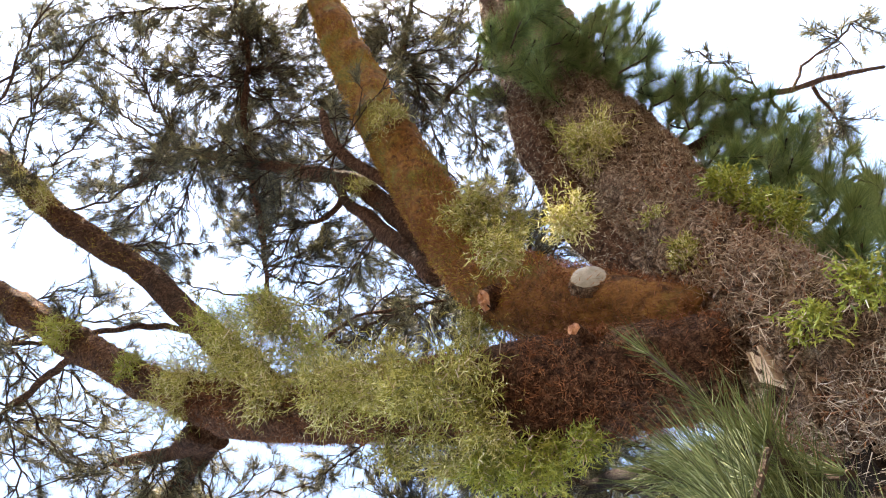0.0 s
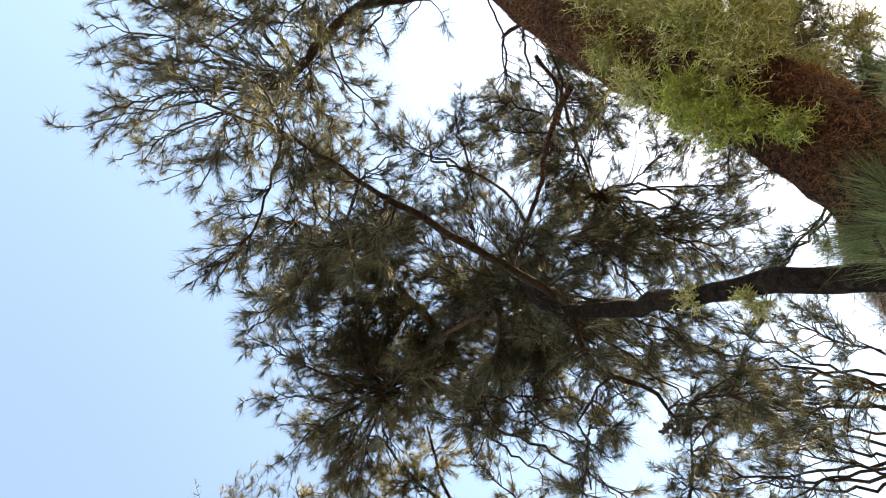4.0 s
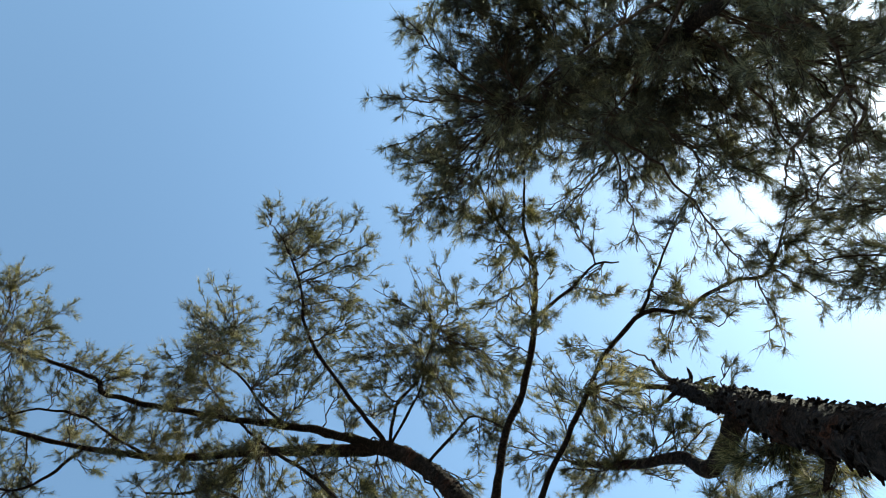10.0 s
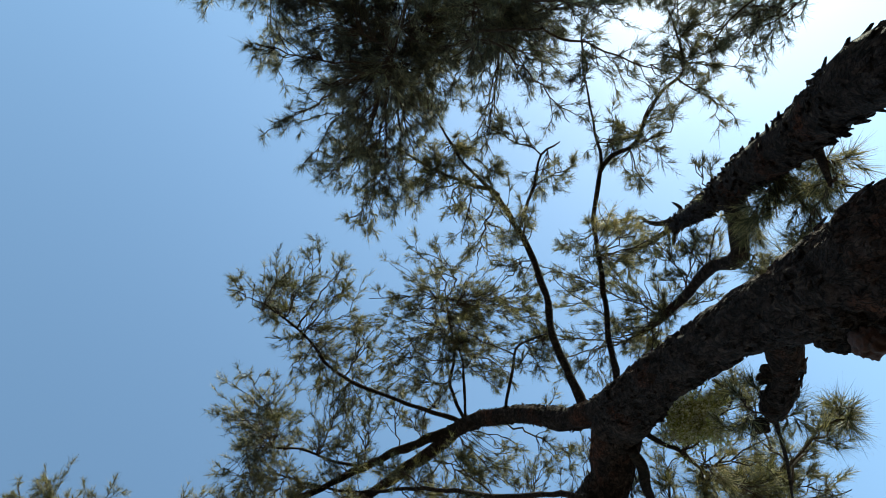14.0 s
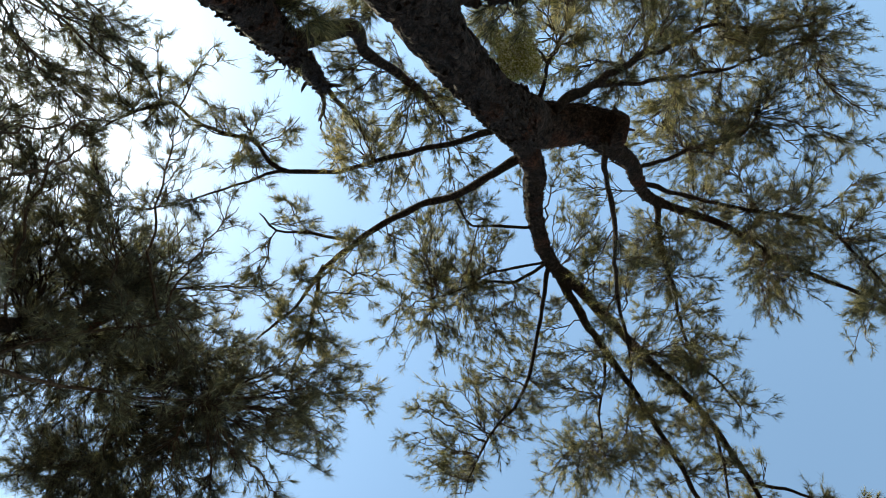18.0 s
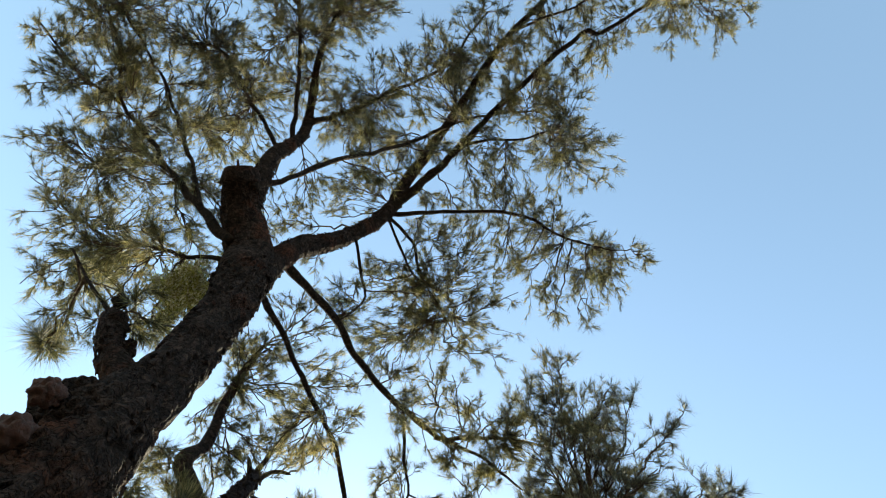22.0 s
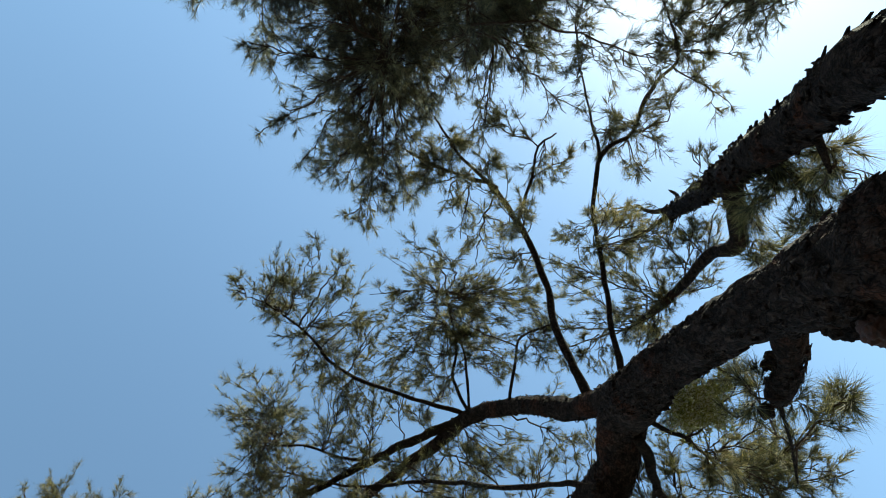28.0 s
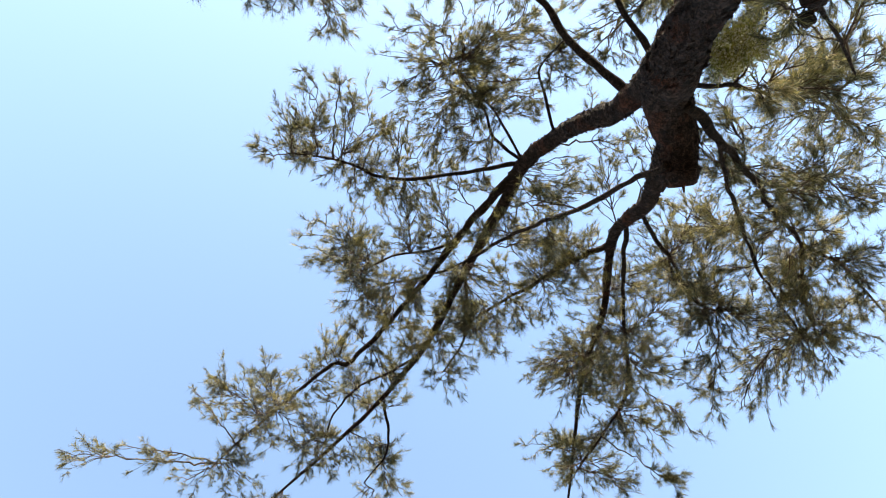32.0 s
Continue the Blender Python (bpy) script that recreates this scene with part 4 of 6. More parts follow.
clump(oak, -0.38, 0.85, 7.27, 0.16, 1.0)
clump(oak, -0.51, -0.77, 7.78, 0.36, 1.0)
clump(oak, -0.98, 0.37, 7.71, 0.38, 0.9)
clump(oak, -1.04, 0.81, 7.04, 0.35, 0.9)
clump(oak, -1.37, -0.41, 7.69, 0.36, 1.0)
clump(oak, 0.25, -2.05, 8.50, 0.44, 1.0)
clump(oak, -0.31, -2.29, 8.10, 0.29, 1.0)
clump(oak, -0.29, -1.82, 8.30, 0.31, 0.8)
clump(oak, -0.83, -1.93, 8.49, 0.23, 0.8)
clump(oak, -0.98, -1.59, 8.29, 0.23, 0.8)
clump(oak, -2.11, 1.43, 3.99, 0.11, 1.0)
clump(oak, -2.32, 1.65, 4.20, 0.11, 0.9)
clump(oak, -2.48, 1.21, 4.66, 0.16, 1.0)
clump(oak, -2.97, 1.27, 5.63, 0.30, 1.5)
clump(oak, -3.15, 0.97, 6.25, 0.34, 1.5)
clump(oak, -2.75, 0.42, 6.09, 0.32, 1.5)
clump(oak, -2.72, -0.14, 6.84, 0.35, 1.5)
clump(oak, -2.65, -0.92, 7.29, 0.37, 1.5)
clump(oak, -2.21, -1.00, 6.91, 0.23, 1.4)
clump(oak, -2.19, 0.11, 6.98, 0.36, 1.4)
clump(oak, -1.77, -0.94, 7.82, 0.33, 1.5)
clump(oak, -1.45, -1.37, 7.39, 0.24, 1.4)
clump(oak, -0.60, -0.74, 7.81, 0.44, 1.0)
clump(oak, -0.29, -0.26, 8.03, 0.39, 0.9)
clump(oak, -0.47, 0.68, 6.90, 0.20, 1.0)
clump(oak, -0.02, 0.95, 7.39, 0.22, 1.0)
clump(oak, 0.27, 0.63, 7.42, 0.36, 0.9)
clump(oak, 0.53, 0.36, 6.91, 0.16, 0.8)
clump(oak, -0.35, 1.58, 7.00, 0.23, 0.8)
clump(oak, -1.11, 1.52, 7.08, 0.30, 0.7)
clump(oak, -0.94, 0.95, 6.81, 0.34, 0.8)
clump(oak, -1.07, -2.40, 7.82, 0.24, 1.4)
clump(oak, -0.97, -2.94, 7.98, 0.25, 1.4)
clump(oak, -0.32, -2.32, 7.77, 0.35, 0.9)
clump(oak, 0.39, -2.08, 8.12, 0.31, 1.0)
clump(oak, 0.86, -2.26, 8.38, 0.25, 0.9)
clump(oak, -0.39, 1.14, 6.84, 0.28, 0.6)
clump(oak, -1.26, 2.16, 3.99, 0.13, 2.0)
clump(oak, -1.37, 2.20, 3.83, 0.15, 2.2)
clump(oak, -1.41, 2.02, 3.82, 0.12, 1.6)
clump(oak, -1.42, 2.23, 4.28, 0.14, 1.6)
clump(oak, -1.34, 2.13, 3.60, 0.11, 1.6)
clump(oak, -1.65, 2.13, 4.44, 0.11, 1.2)
clump(oak, -1.29, 2.78, 4.98, 0.13, 0.8)
clump(oak, -1.71, 2.66, 5.22, 0.18, 0.9)
clump(oak, -1.72, 2.46, 5.49, 0.24, 0.8)
clump(oak, -1.95, 2.43, 5.96, 0.26, 0.8)
clump(oak, -2.11, 2.54, 5.63, 0.20, 0.8)
clump(oak, -1.61, 2.59, 5.70, 0.20, 0.5)
clump(oak, -2.06, 2.25, 6.37, 0.28, 0.6)
clump(oak, -1.85, 2.38, 4.55, 0.15, 0.9)
clump(oak, -1.76, 2.69, 6.56, 0.18, 0.5)
clump(oak, -1.18, 2.09, 3.52, 0.11, 0.9)
clump(near_oak, 0.91, 3.82, 5.02, 0.39, 1.7)
clump(near_oak, 0.34, 3.39, 4.98, 0.39, 0.9)
clump(near_oak, 1.32, 3.18, 5.12, 0.38, 1.4)
clump(near_oak, 1.24, 2.99, 5.74, 0.53, 1.4)
clump(near_oak, 0.49, 2.94, 5.45, 0.42, 1.2)
clump(near_oak, 0.68, 2.58, 6.05, 0.51, 1.2)
clump(near_oak, 1.76, 2.79, 5.80, 0.38, 2.6)
clump(near_oak, 1.35, 2.15, 5.81, 0.37, 2.2)
clump(near_oak, 2.11, 2.12, 5.92, 0.37, 2.0)
clump(near_oak, 1.72, 1.97, 6.55, 0.26, 1.4)
clump(near_oak, 0.83, 1.99, 6.23, 0.40, 1.3)
clump(near_oak, 0.36, 2.28, 6.56, 0.33, 0.9)
clump(near_oak, 0.62, 1.80, 6.96, 0.29, 0.9)
clump(near_oak, 0.81, 1.53, 6.49, 0.16, 0.8)
clump(near_oak, 0.12, 3.22, 6.02, 0.27, 0.1)
clump(near_oak, -0.04, 2.49, 6.10, 0.21, 0.2)
clump(near_oak, -0.04, 3.60, 5.15, 0.18, 0.3)
clump(near_oak, 1.44, 1.70, 5.74, 0.27, 1.4)
clump(near_oak, 0.74, 1.71, 6.76, 0.28, 0.9)
clump(near_oak, 0.29, 1.49, 6.35, 0.21, 1.0)
clump(near_oak, 1.08, 2.01, 6.21, 0.30, 1.6)
clump(near_oak, 1.61, 2.61, 5.51, 0.39, 2.6)
clump(near_oak, 1.30, 2.49, 5.99, 0.39, 2.6)
clump(near_oak, 1.05, 2.94, 4.89, 0.31, 1.4)
clump(near_oak, 0.47, 2.95, 5.57, 0.37, 1.2)
clump(near_oak, 0.55, 3.38, 5.28, 0.31, 0.9)
clump(near_oak, 4.20, 2.43, 5.71, 0.25, 1.0)
clump(near_oak, 3.82, 2.96, 5.65, 0.26, 1.0)
clump(near_oak, 3.90, 1.97, 6.44, 0.15, 0.9)
clump(near_oak, 3.68, 2.14, 6.26, 0.15, 0.9)
clump(near_oak, 3.33, 2.61, 6.08, 0.33, 0.7)
clump(near_oak, 2.67, 2.54, 5.44, 0.25, 0.7)
clump(near_oak, 2.28, 2.65, 5.29, 0.28, 1.1)
clump(near_oak, 1.64, 1.94, 5.59, 0.19, 1.6)
clump(near_oak, 1.21, 2.07, 5.56, 0.37, 1.4)
clump(near_oak, 1.01, 1.76, 5.73, 0.23, 1.2)
clump(near_oak, 0.63, 2.02, 6.17, 0.26, 0.6)
clump(near_oak, 1.60, 3.38, 5.87, 0.34, 1.6)
clump(near_oak, 0.52, 2.39, 4.86, 0.20, 1.2)
clump(near_oak, 0.13, 2.69, 5.20, 0.22, 0.1)
clump(near_oak, 1.06, 3.30, 5.64, 0.23, 1.4)
clump(near_oak, 2.04, 3.42, 5.75, 0.24, 1.4)
clump(near_oak, 1.73, 2.36, 5.62, 0.21, 1.6)
clump(near_oak, 0.23, 2.84, 4.88, 0.23, 1.2)
clump(near_oak, 0.72, 3.76, 4.82, 0.24, 0.9)
clump(near_oak, 0.39, 2.92, 3.46, 0.17, 1.1)
clump(near_oak, 0.39, 4.13, 4.85, 0.21, 0.9)
clump(near_oak, 0.74, 2.37, 5.35, 0.32, 1.4)
clump(near_oak, 1.16, 1.47, 6.18, 0.18, 1.1)
clump(near_oak, 3.96, 6.77, 5.48, 0.32, 1.2)
clump(near_oak, 3.15, 6.21, 5.08, 0.43, 1.6)
clump(near_oak, 2.71, 6.11, 5.37, 0.46, 1.8)
clump(near_oak, 2.19, 6.24, 5.42, 0.47, 1.8)
clump(near_oak, 2.43, 5.29, 5.20, 0.42, 1.8)
clump(near_oak, 3.09, 5.53, 5.42, 0.34, 1.5)
clump(near_oak, 1.51, 6.33, 5.10, 0.25, 1.6)
clump(near_oak, 1.95, 5.36, 4.97, 0.36, 1.6)
clump(near_oak, 1.20, 6.06, 4.98, 0.29, 1.5)
clump(near_oak, 0.76, 5.95, 5.31, 0.31, 1.3)
clump(near_oak, 0.80, 4.98, 5.11, 0.23, 0.9)
clump(near_oak, 2.57, 4.90, 5.67, 0.30, 1.6)
clump(near_oak, 1.78, 4.79, 5.86, 0.31, 2.4)
clump(near_oak, 1.41, 4.32, 5.28, 0.23, 1.4)
clump(near_oak, 3.80, 5.63, 5.57, 0.30, 1.1)
clump(near_oak, 1.93, 4.43, 5.99, 0.21, 1.8)
clump(near_oak, 3.38, 4.97, 5.34, 0.23, 1.1)
clump(near_oak, 3.91, 3.77, 5.59, 0.26, 0.7)
clump(near_oak, 4.09, 3.53, 5.83, 0.22, 0.8)
clump(near_oak, 3.34, 3.57, 5.39, 0.25, 0.6)
clump(near_oak, 2.60, 3.17, 5.71, 0.17, 1.1)
clump(near_oak, 0.46, 5.67, 4.66, 0.27, 1.3)
clump(near_oak, 3.60, 4.47, 5.24, 0.15, 1.1)
clump(near_oak, 3.58, 4.64, 5.76, 0.18, 1.1)
clump(near_oak, 3.07, 4.70, 5.92, 0.20, 1.3)
clump(near_oak, 1.76, 3.76, 5.25, 0.17, 1.4)
clump(near_oak, -0.81, 4.51, 3.66, 0.17, 1.2)
clump(near_oak, -1.15, 4.66, 3.76, 0.14, 1.2)
clump(near_oak, -0.63, 4.08, 3.56, 0.18, 1.0)
clump(near_oak, -0.54, 4.10, 3.71, 0.19, 1.0)
clump(near_oak, -0.87, 3.91, 3.86, 0.17, 0.9)
clump(near_oak, 0.11, 4.21, 3.26, 0.11, 0.8)
clump(near_oak, 0.98, 4.30, 3.47, 0.11, 1.6)
clump(near_oak, 2.77, 2.33, 6.30, 0.31, 0.8)
clump(near_oak, 2.28, 2.54, 5.61, 0.32, 1.4)
clump(near_oak, 1.68, 2.25, 6.11, 0.40, 1.6)
clump(near_oak, 1.62, 2.56, 5.28, 0.30, 1.4)
clump(near_oak, 1.03, 1.88, 6.05, 0.29, 1.3)
clump(near_oak, 0.81, 2.31, 5.88, 0.44, 2.0)
clump(near_oak, 0.50, 1.92, 5.62, 0.27, 1.1)
clump(near_oak, 0.45, 2.40, 5.31, 0.30, 1.2)
clump(near_oak, -0.22, 2.58, 5.32, 0.27, 0.1)
clump(near_oak, 0.10, 2.68, 4.58, 0.22, 0.1)
clump(near_oak, -0.30, 3.22, 4.63, 0.24, 0.3)
clump(near_oak, -0.02, 3.63, 4.52, 0.24, 0.9)
clump(near_oak, -0.13, 3.40, 3.96, 0.23, 1.9)
clump(near_oak, 0.44, 3.81, 3.87, 0.20, 1.6)
clump(near_oak, 0.04, 3.88, 4.02, 0.21, 2.0)
clump(near_oak, -0.16, 3.45, 3.74, 0.19, 2.0)
clump(near_oak, -0.60, 3.62, 4.14, 0.18, 1.0)
clump(near_oak, 1.98, 3.58, 5.49, 0.28, 1.4)
clump(near_oak, 1.46, 3.81, 4.50, 0.23, 1.1)
clump(near_oak, 1.02, 4.18, 4.19, 0.22, 0.9)
clump(near_oak, 0.38, 3.87, 4.17, 0.18, 0.9)
clump(near_oak, -0.54, 2.82, 4.69, 0.23, 1.0)
clump(near_oak, 0.24, 3.31, 4.88, 0.30, 0.9)
clump(near_oak, -0.03, 3.60, 4.80, 0.30, 0.4)
clump(near_oak, -0.09, 3.41, 4.24, 0.22, 1.3)
clump(near_oak, -0.41, 3.62, 4.36, 0.24, 1.6)
clump(near_oak, -0.41, 3.65, 4.71, 0.21, 0.9)
clump(near_oak, -0.71, 3.35, 4.23, 0.22, 1.3)
clump(near_oak, -0.69, 3.48, 4.63, 0.17, 1.0)
clump(near_oak, -0.16, 3.51, 5.04, 0.23, 0.3)
clump(near_oak, 0.55, 2.87, 5.03, 0.22, 1.2)
clump(near_oak, 0.41, 2.57, 5.82, 0.25, 0.1)
clump(near_oak, 0.34, 3.15, 5.74, 0.31, 1.2)
clump(near_oak, 0.06, 2.69, 5.46, 0.19, 0.1)
clump(near_oak, 0.48, 3.21, 5.04, 0.35, 0.9)
clump(near_oak, 0.12, 3.58, 5.04, 0.36, 0.4)
clump(near_oak, 0.35, 3.38, 4.39, 0.30, 0.9)
clump(near_oak, -0.16, 3.60, 4.49, 0.27, 1.0)
clump(near_oak, -0.62, 3.72, 4.63, 0.25, 1.3)
clump(near_oak, 0.40, 2.88, 5.24, 0.31, 1.2)
clump(near_oak, 0.37, 2.72, 5.76, 0.25, 0.1)
clump(near_oak, 0.79, 3.47, 4.97, 0.26, 0.9)
clump(near_oak, -0.78, 3.32, 4.26, 0.15, 1.2)
clump(near_oak, -0.25, 3.49, 4.74, 0.17, 0.3)
clump(near_oak, 0.65, 2.33, 6.34, 0.32, 1.1)
clump(near_oak, 1.15, 2.12, 5.92, 0.34, 1.6)
clump(near_oak, -0.89, 3.59, 4.61, 0.24, 1.0)
clump(near_oak, -0.51, 3.73, 4.90, 0.26, 0.9)
clump(near_oak, -0.06, 3.35, 4.61, 0.23, 0.4)
clump(near_oak, -0.69, 3.42, 4.83, 0.21, 0.7)
clump(near_oak, 0.26, 3.56, 5.23, 0.31, 0.9)
clump(near_oak, 0.36, 2.87, 5.26, 0.34, 1.2)
clump(near_oak, 0.77, 3.31, 5.17, 0.29, 1.2)
clump(near_oak, 0.55, 2.66, 6.08, 0.35, 0.5)
clump(near_oak, 0.34, 1.97, 6.09, 0.29, 0.9)
clump(near_oak, 0.73, 1.74, 6.49, 0.21, 0.9)
clump(near_oak, 0.91, 3.07, 5.77, 0.21, 1.4)
clump(near_oak, 0.81, 2.62, 5.77, 0.21, 1.4)
clump(near_oak, 0.11, 1.75, 6.55, 0.21, 1.0)
clump(near_oak, -0.03, 3.11, 5.73, 0.19, 0.1)
clump(near_oak, 0.01, 2.40, 5.80, 0.13, 0.6)
clump(near_oak, -0.03, 2.43, 6.34, 0.15, 0.6)
clump(near_oak, 4.05, 6.36, 5.51, 0.31, 1.5)
clump(near_oak, 3.42, 6.43, 5.05, 0.29, 1.6)
clump(near_oak, 2.77, 6.46, 5.18, 0.30, 1.8)
clump(near_oak, 1.96, 6.43, 5.28, 0.37, 1.8)
clump(near_oak, 3.49, 5.80, 5.14, 0.28, 1.5)
clump(near_oak, 2.72, 5.17, 5.50, 0.29, 1.8)
clump(near_oak, 2.27, 5.10, 5.79, 0.31, 2.0)
clump(near_oak, 3.00, 4.81, 5.32, 0.27, 1.5)
clump(near_oak, 1.83, 5.91, 5.14, 0.39, 1.6)
clump(near_oak, 1.01, 5.59, 5.37, 0.31, 1.6)
clump(near_oak, 0.78, 5.74, 4.57, 0.27, 1.3)
clump(near_oak, 0.66, 5.35, 4.90, 0.23, 1.2)
clump(near_oak, 0.56, 4.79, 5.26, 0.24, 1.0)
clump(near_oak, 0.56, 4.14, 4.53, 0.15, 0.9)
clump(near_oak, 1.72, 4.42, 5.52, 0.24, 1.3)
clump(near_oak, 3.37, 4.41, 5.70, 0.19, 1.1)
clump(near_oak, 3.83, 4.00, 5.29, 0.20, 0.9)
clump(near_oak, 3.64, 3.43, 5.56, 0.21, 0.7)
clump(near_oak, 2.93, 3.28, 5.88, 0.18, 0.7)
clump(near_oak, 2.27, 3.06, 5.42, 0.16, 1.1)
clump(near_oak, 4.24, 3.19, 5.66, 0.22, 1.0)
clump(near_oak, 4.05, 3.62, 5.71, 0.23, 0.9)
clump(near_oak, 3.97, 2.76, 5.59, 0.25, 0.9)
clump(near_oak, 3.60, 2.64, 5.82, 0.30, 0.9)
clump(near_oak, 3.10, 2.63, 6.05, 0.28, 0.9)
clump(near_oak, 2.51, 2.84, 5.44, 0.25, 0.8)
clump(near_oak, 2.12, 3.08, 5.45, 0.25, 1.4)
clump(near_oak, 1.73, 3.44, 5.43, 0.26, 1.4)
clump(near_oak, 1.64, 2.98, 5.79, 0.23, 1.6)
clump(near_oak, 2.14, 2.57, 5.52, 0.21, 1.4)
clump(near_oak, 1.15, 3.04, 5.48, 0.22, 1.4)
clump(near_oak, 0.73, 3.44, 5.35, 0.26, 1.2)
clump(near_oak, 1.69, 2.11, 5.54, 0.28, 1.4)
clump(near_oak, 1.23, 2.18, 5.66, 0.25, 1.4)
clump(near_oak, 0.82, 2.39, 5.74, 0.26, 1.4)
clump(near_oak, 0.56, 3.45, 4.28, 0.13, 0.9)
clump(near_oak, 1.86, 4.79, 4.76, 0.25, 1.5)
clump(near_oak, 1.55, 4.76, 4.83, 0.21, 1.6)
clump(near_oak, 1.20, 4.53, 3.79, 0.16, 1.2)
clump(near_oak, 3.68, 6.65, 5.08, 0.24, 2.0)
clump(near_oak, 3.11, 6.70, 5.21, 0.26, 2.0)
clump(near_oak, 2.31, 6.19, 4.78, 0.28, 2.0)
clump(near_oak, 1.77, 6.31, 5.05, 0.30, 2.0)
clump(near_oak, 1.20, 6.32, 5.08, 0.26, 2.0)
clump(near_oak, 2.83, 5.89, 4.92, 0.27, 2.0)
clump(near_oak, 2.44, 5.82, 5.39, 0.35, 2.0)
clump(near_oak, 1.94, 5.52, 5.70, 0.37, 2.0)
clump(near_oak, 2.95, 5.71, 5.28, 0.29, 1.8)
clump(near_oak, 3.46, 6.18, 5.32, 0.30, 1.8)
clump(near_oak, 1.33, 5.83, 5.49, 0.37, 2.0)
clump(near_oak, 0.97, 5.67, 4.93, 0.33, 1.6)
clump(near_oak, 0.95, 4.95, 5.44, 0.30, 1.1)
clump(near_oak, 1.45, 4.87, 5.82, 0.26, 1.8)
clump(near_oak, 2.27, 5.11, 5.33, 0.24, 1.8)
clump(near_oak, 2.03, 4.69, 5.62, 0.20, 2.4)
clump(near_oak, 2.89, 5.63, 5.73, 0.26, 1.8)
clump(near_oak, 0.61, 4.90, 4.87, 0.22, 1.1)
clump(near_oak, 3.56, 5.38, 5.46, 0.18, 1.5)
clump(near_oak, 3.25, 5.27, 5.34, 0.17, 1.5)
clump(near_oak, 0.48, 4.53, 4.79, 0.21, 1.0)
clump(near_oak, 1.63, 4.08, 5.63, 0.13, 1.8)
clump(near_oak, 1.44, 3.98, 5.39, 0.12, 1.3)
clump(near_oak, 0.75, 4.18, 5.01, 0.17, 1.0)
clump(near_oak, 4.28, 3.00, 5.90, 0.22, 0.8)
clump(near_oak, 4.09, 2.50, 6.33, 0.28, 0.8)
clump(near_oak, 3.37, 2.34, 5.88, 0.22, 0.8)
clump(near_oak, 3.66, 1.97, 6.24, 0.23, 0.8)
clump(near_oak, 3.89, 2.84, 5.84, 0.18, 0.8)
clump(near_oak, 3.10, 2.99, 5.96, 0.23, 0.6)
clump(near_oak, 4.60, 3.42, 5.92, 0.18, 0.8)
clump(near_oak, 3.50, 3.52, 5.62, 0.26, 0.8)
clump(near_oak, 3.79, 2.99, 5.86, 0.26, 0.8)
clump(near_oak, 3.16, 3.12, 6.13, 0.29, 0.6)
clump(near_oak, 3.22, 2.54, 5.63, 0.24, 0.6)
clump(near_oak, 3.78, 2.47, 5.89, 0.25, 0.8)
clump(near_oak, 2.50, 2.96, 6.09, 0.24, 1.4)
clump(near_oak, 2.92, 5.38, 5.19, 0.28, 2.0)
clump(near_oak, 2.31, 5.37, 5.39, 0.35, 2.0)
clump(near_oak, 3.48, 5.24, 5.72, 0.31, 1.6)
clump(near_oak, 1.15, 5.15, 4.97, 0.27, 2.0)
clump(near_oak, 1.94, 5.71, 5.17, 0.29, 1.8)
clump(near_oak, 2.45, 5.11, 5.83, 0.26, 1.6)
clump(near_oak, 0.73, 4.87, 4.82, 0.22, 1.0)
clump(near_oak, 2.00, 1.77, 4.57, 0.21, 1.3)
clump(near_oak, 1.66, 1.74, 4.20, 0.17, 1.4)
clump(near_oak, 1.74, 2.20, 4.02, 0.19, 1.4)
clump(near_oak, 2.10, 2.20, 4.42, 0.20, 1.1)
clump(near_oak, 2.45, 2.02, 4.58, 0.20, 1.1)
clump(oak, -2.40, 1.11, 5.31, 0.19, 1.8)
clump(oak, -2.78, 1.48, 4.83, 0.20, 2.0)
clump(oak, -2.72, 1.90, 4.73, 0.16, 1.2)
clump(oak, -2.82, 1.58, 5.16, 0.22, 1.5)
clump(oak, -2.23, 0.93, 5.87, 0.24, 1.7)
clump(oak, -2.16, 0.72, 6.45, 0.26, 1.0)
clump(oak, -2.00, 0.87, 6.98, 0.29, 0.9)
clump(oak, -2.21, 0.86, 5.19, 0.16, 1.5)
clump(oak, -3.00, 1.61, 4.78, 0.16, 1.0)
clump(oak, -2.84, 0.28, 6.41, 0.39, 1.5)
clump(oak, -2.61, -0.55, 6.63, 0.40, 1.5)
clump(oak, -3.45, -0.17, 6.19, 0.38, 1.7)
clump(oak, -3.81, 0.22, 5.95, 0.37, 1.5)
clump(oak, -3.02, -0.75, 6.49, 0.34, 1.5)
clump(oak, -2.75, 0.55, 5.90, 0.30, 1.4)
clump(oak, -3.28, 0.49, 5.97, 0.26, 1.4)
clump(oak, -3.41, -0.77, 6.22, 0.27, 1.5)
clump(oak, -3.91, 0.37, 5.65, 0.30, 1.5)
clump(oak, -2.11, 0.99, 6.24, 0.20, 1.1)
clump(oak, -2.01, 1.23, 5.43, 0.17, 1.1)
clump(oak, -1.89, 0.58, 6.56, 0.21, 1.0)
clump(oak, -1.53, 0.25, 6.66, 0.21, 1.0)
clump(oak, -1.86, 1.22, 6.24, 0.15, 0.8)
clump(oak, -1.70, -0.27, 7.34, 0.23, 0.9)
clump(near_oak, 0.65, 2.96, 4.90, 0.29, 1.2)
clump(near_oak, 0.38, 3.35, 4.77, 0.29, 0.9)
clump(near_oak, 0.15, 3.77, 4.70, 0.30, 0.9)
clump(near_oak, 0.37, 3.50, 4.22, 0.22, 0.9)
clump(near_oak, 0.89, 2.90, 5.34, 0.27, 1.4)
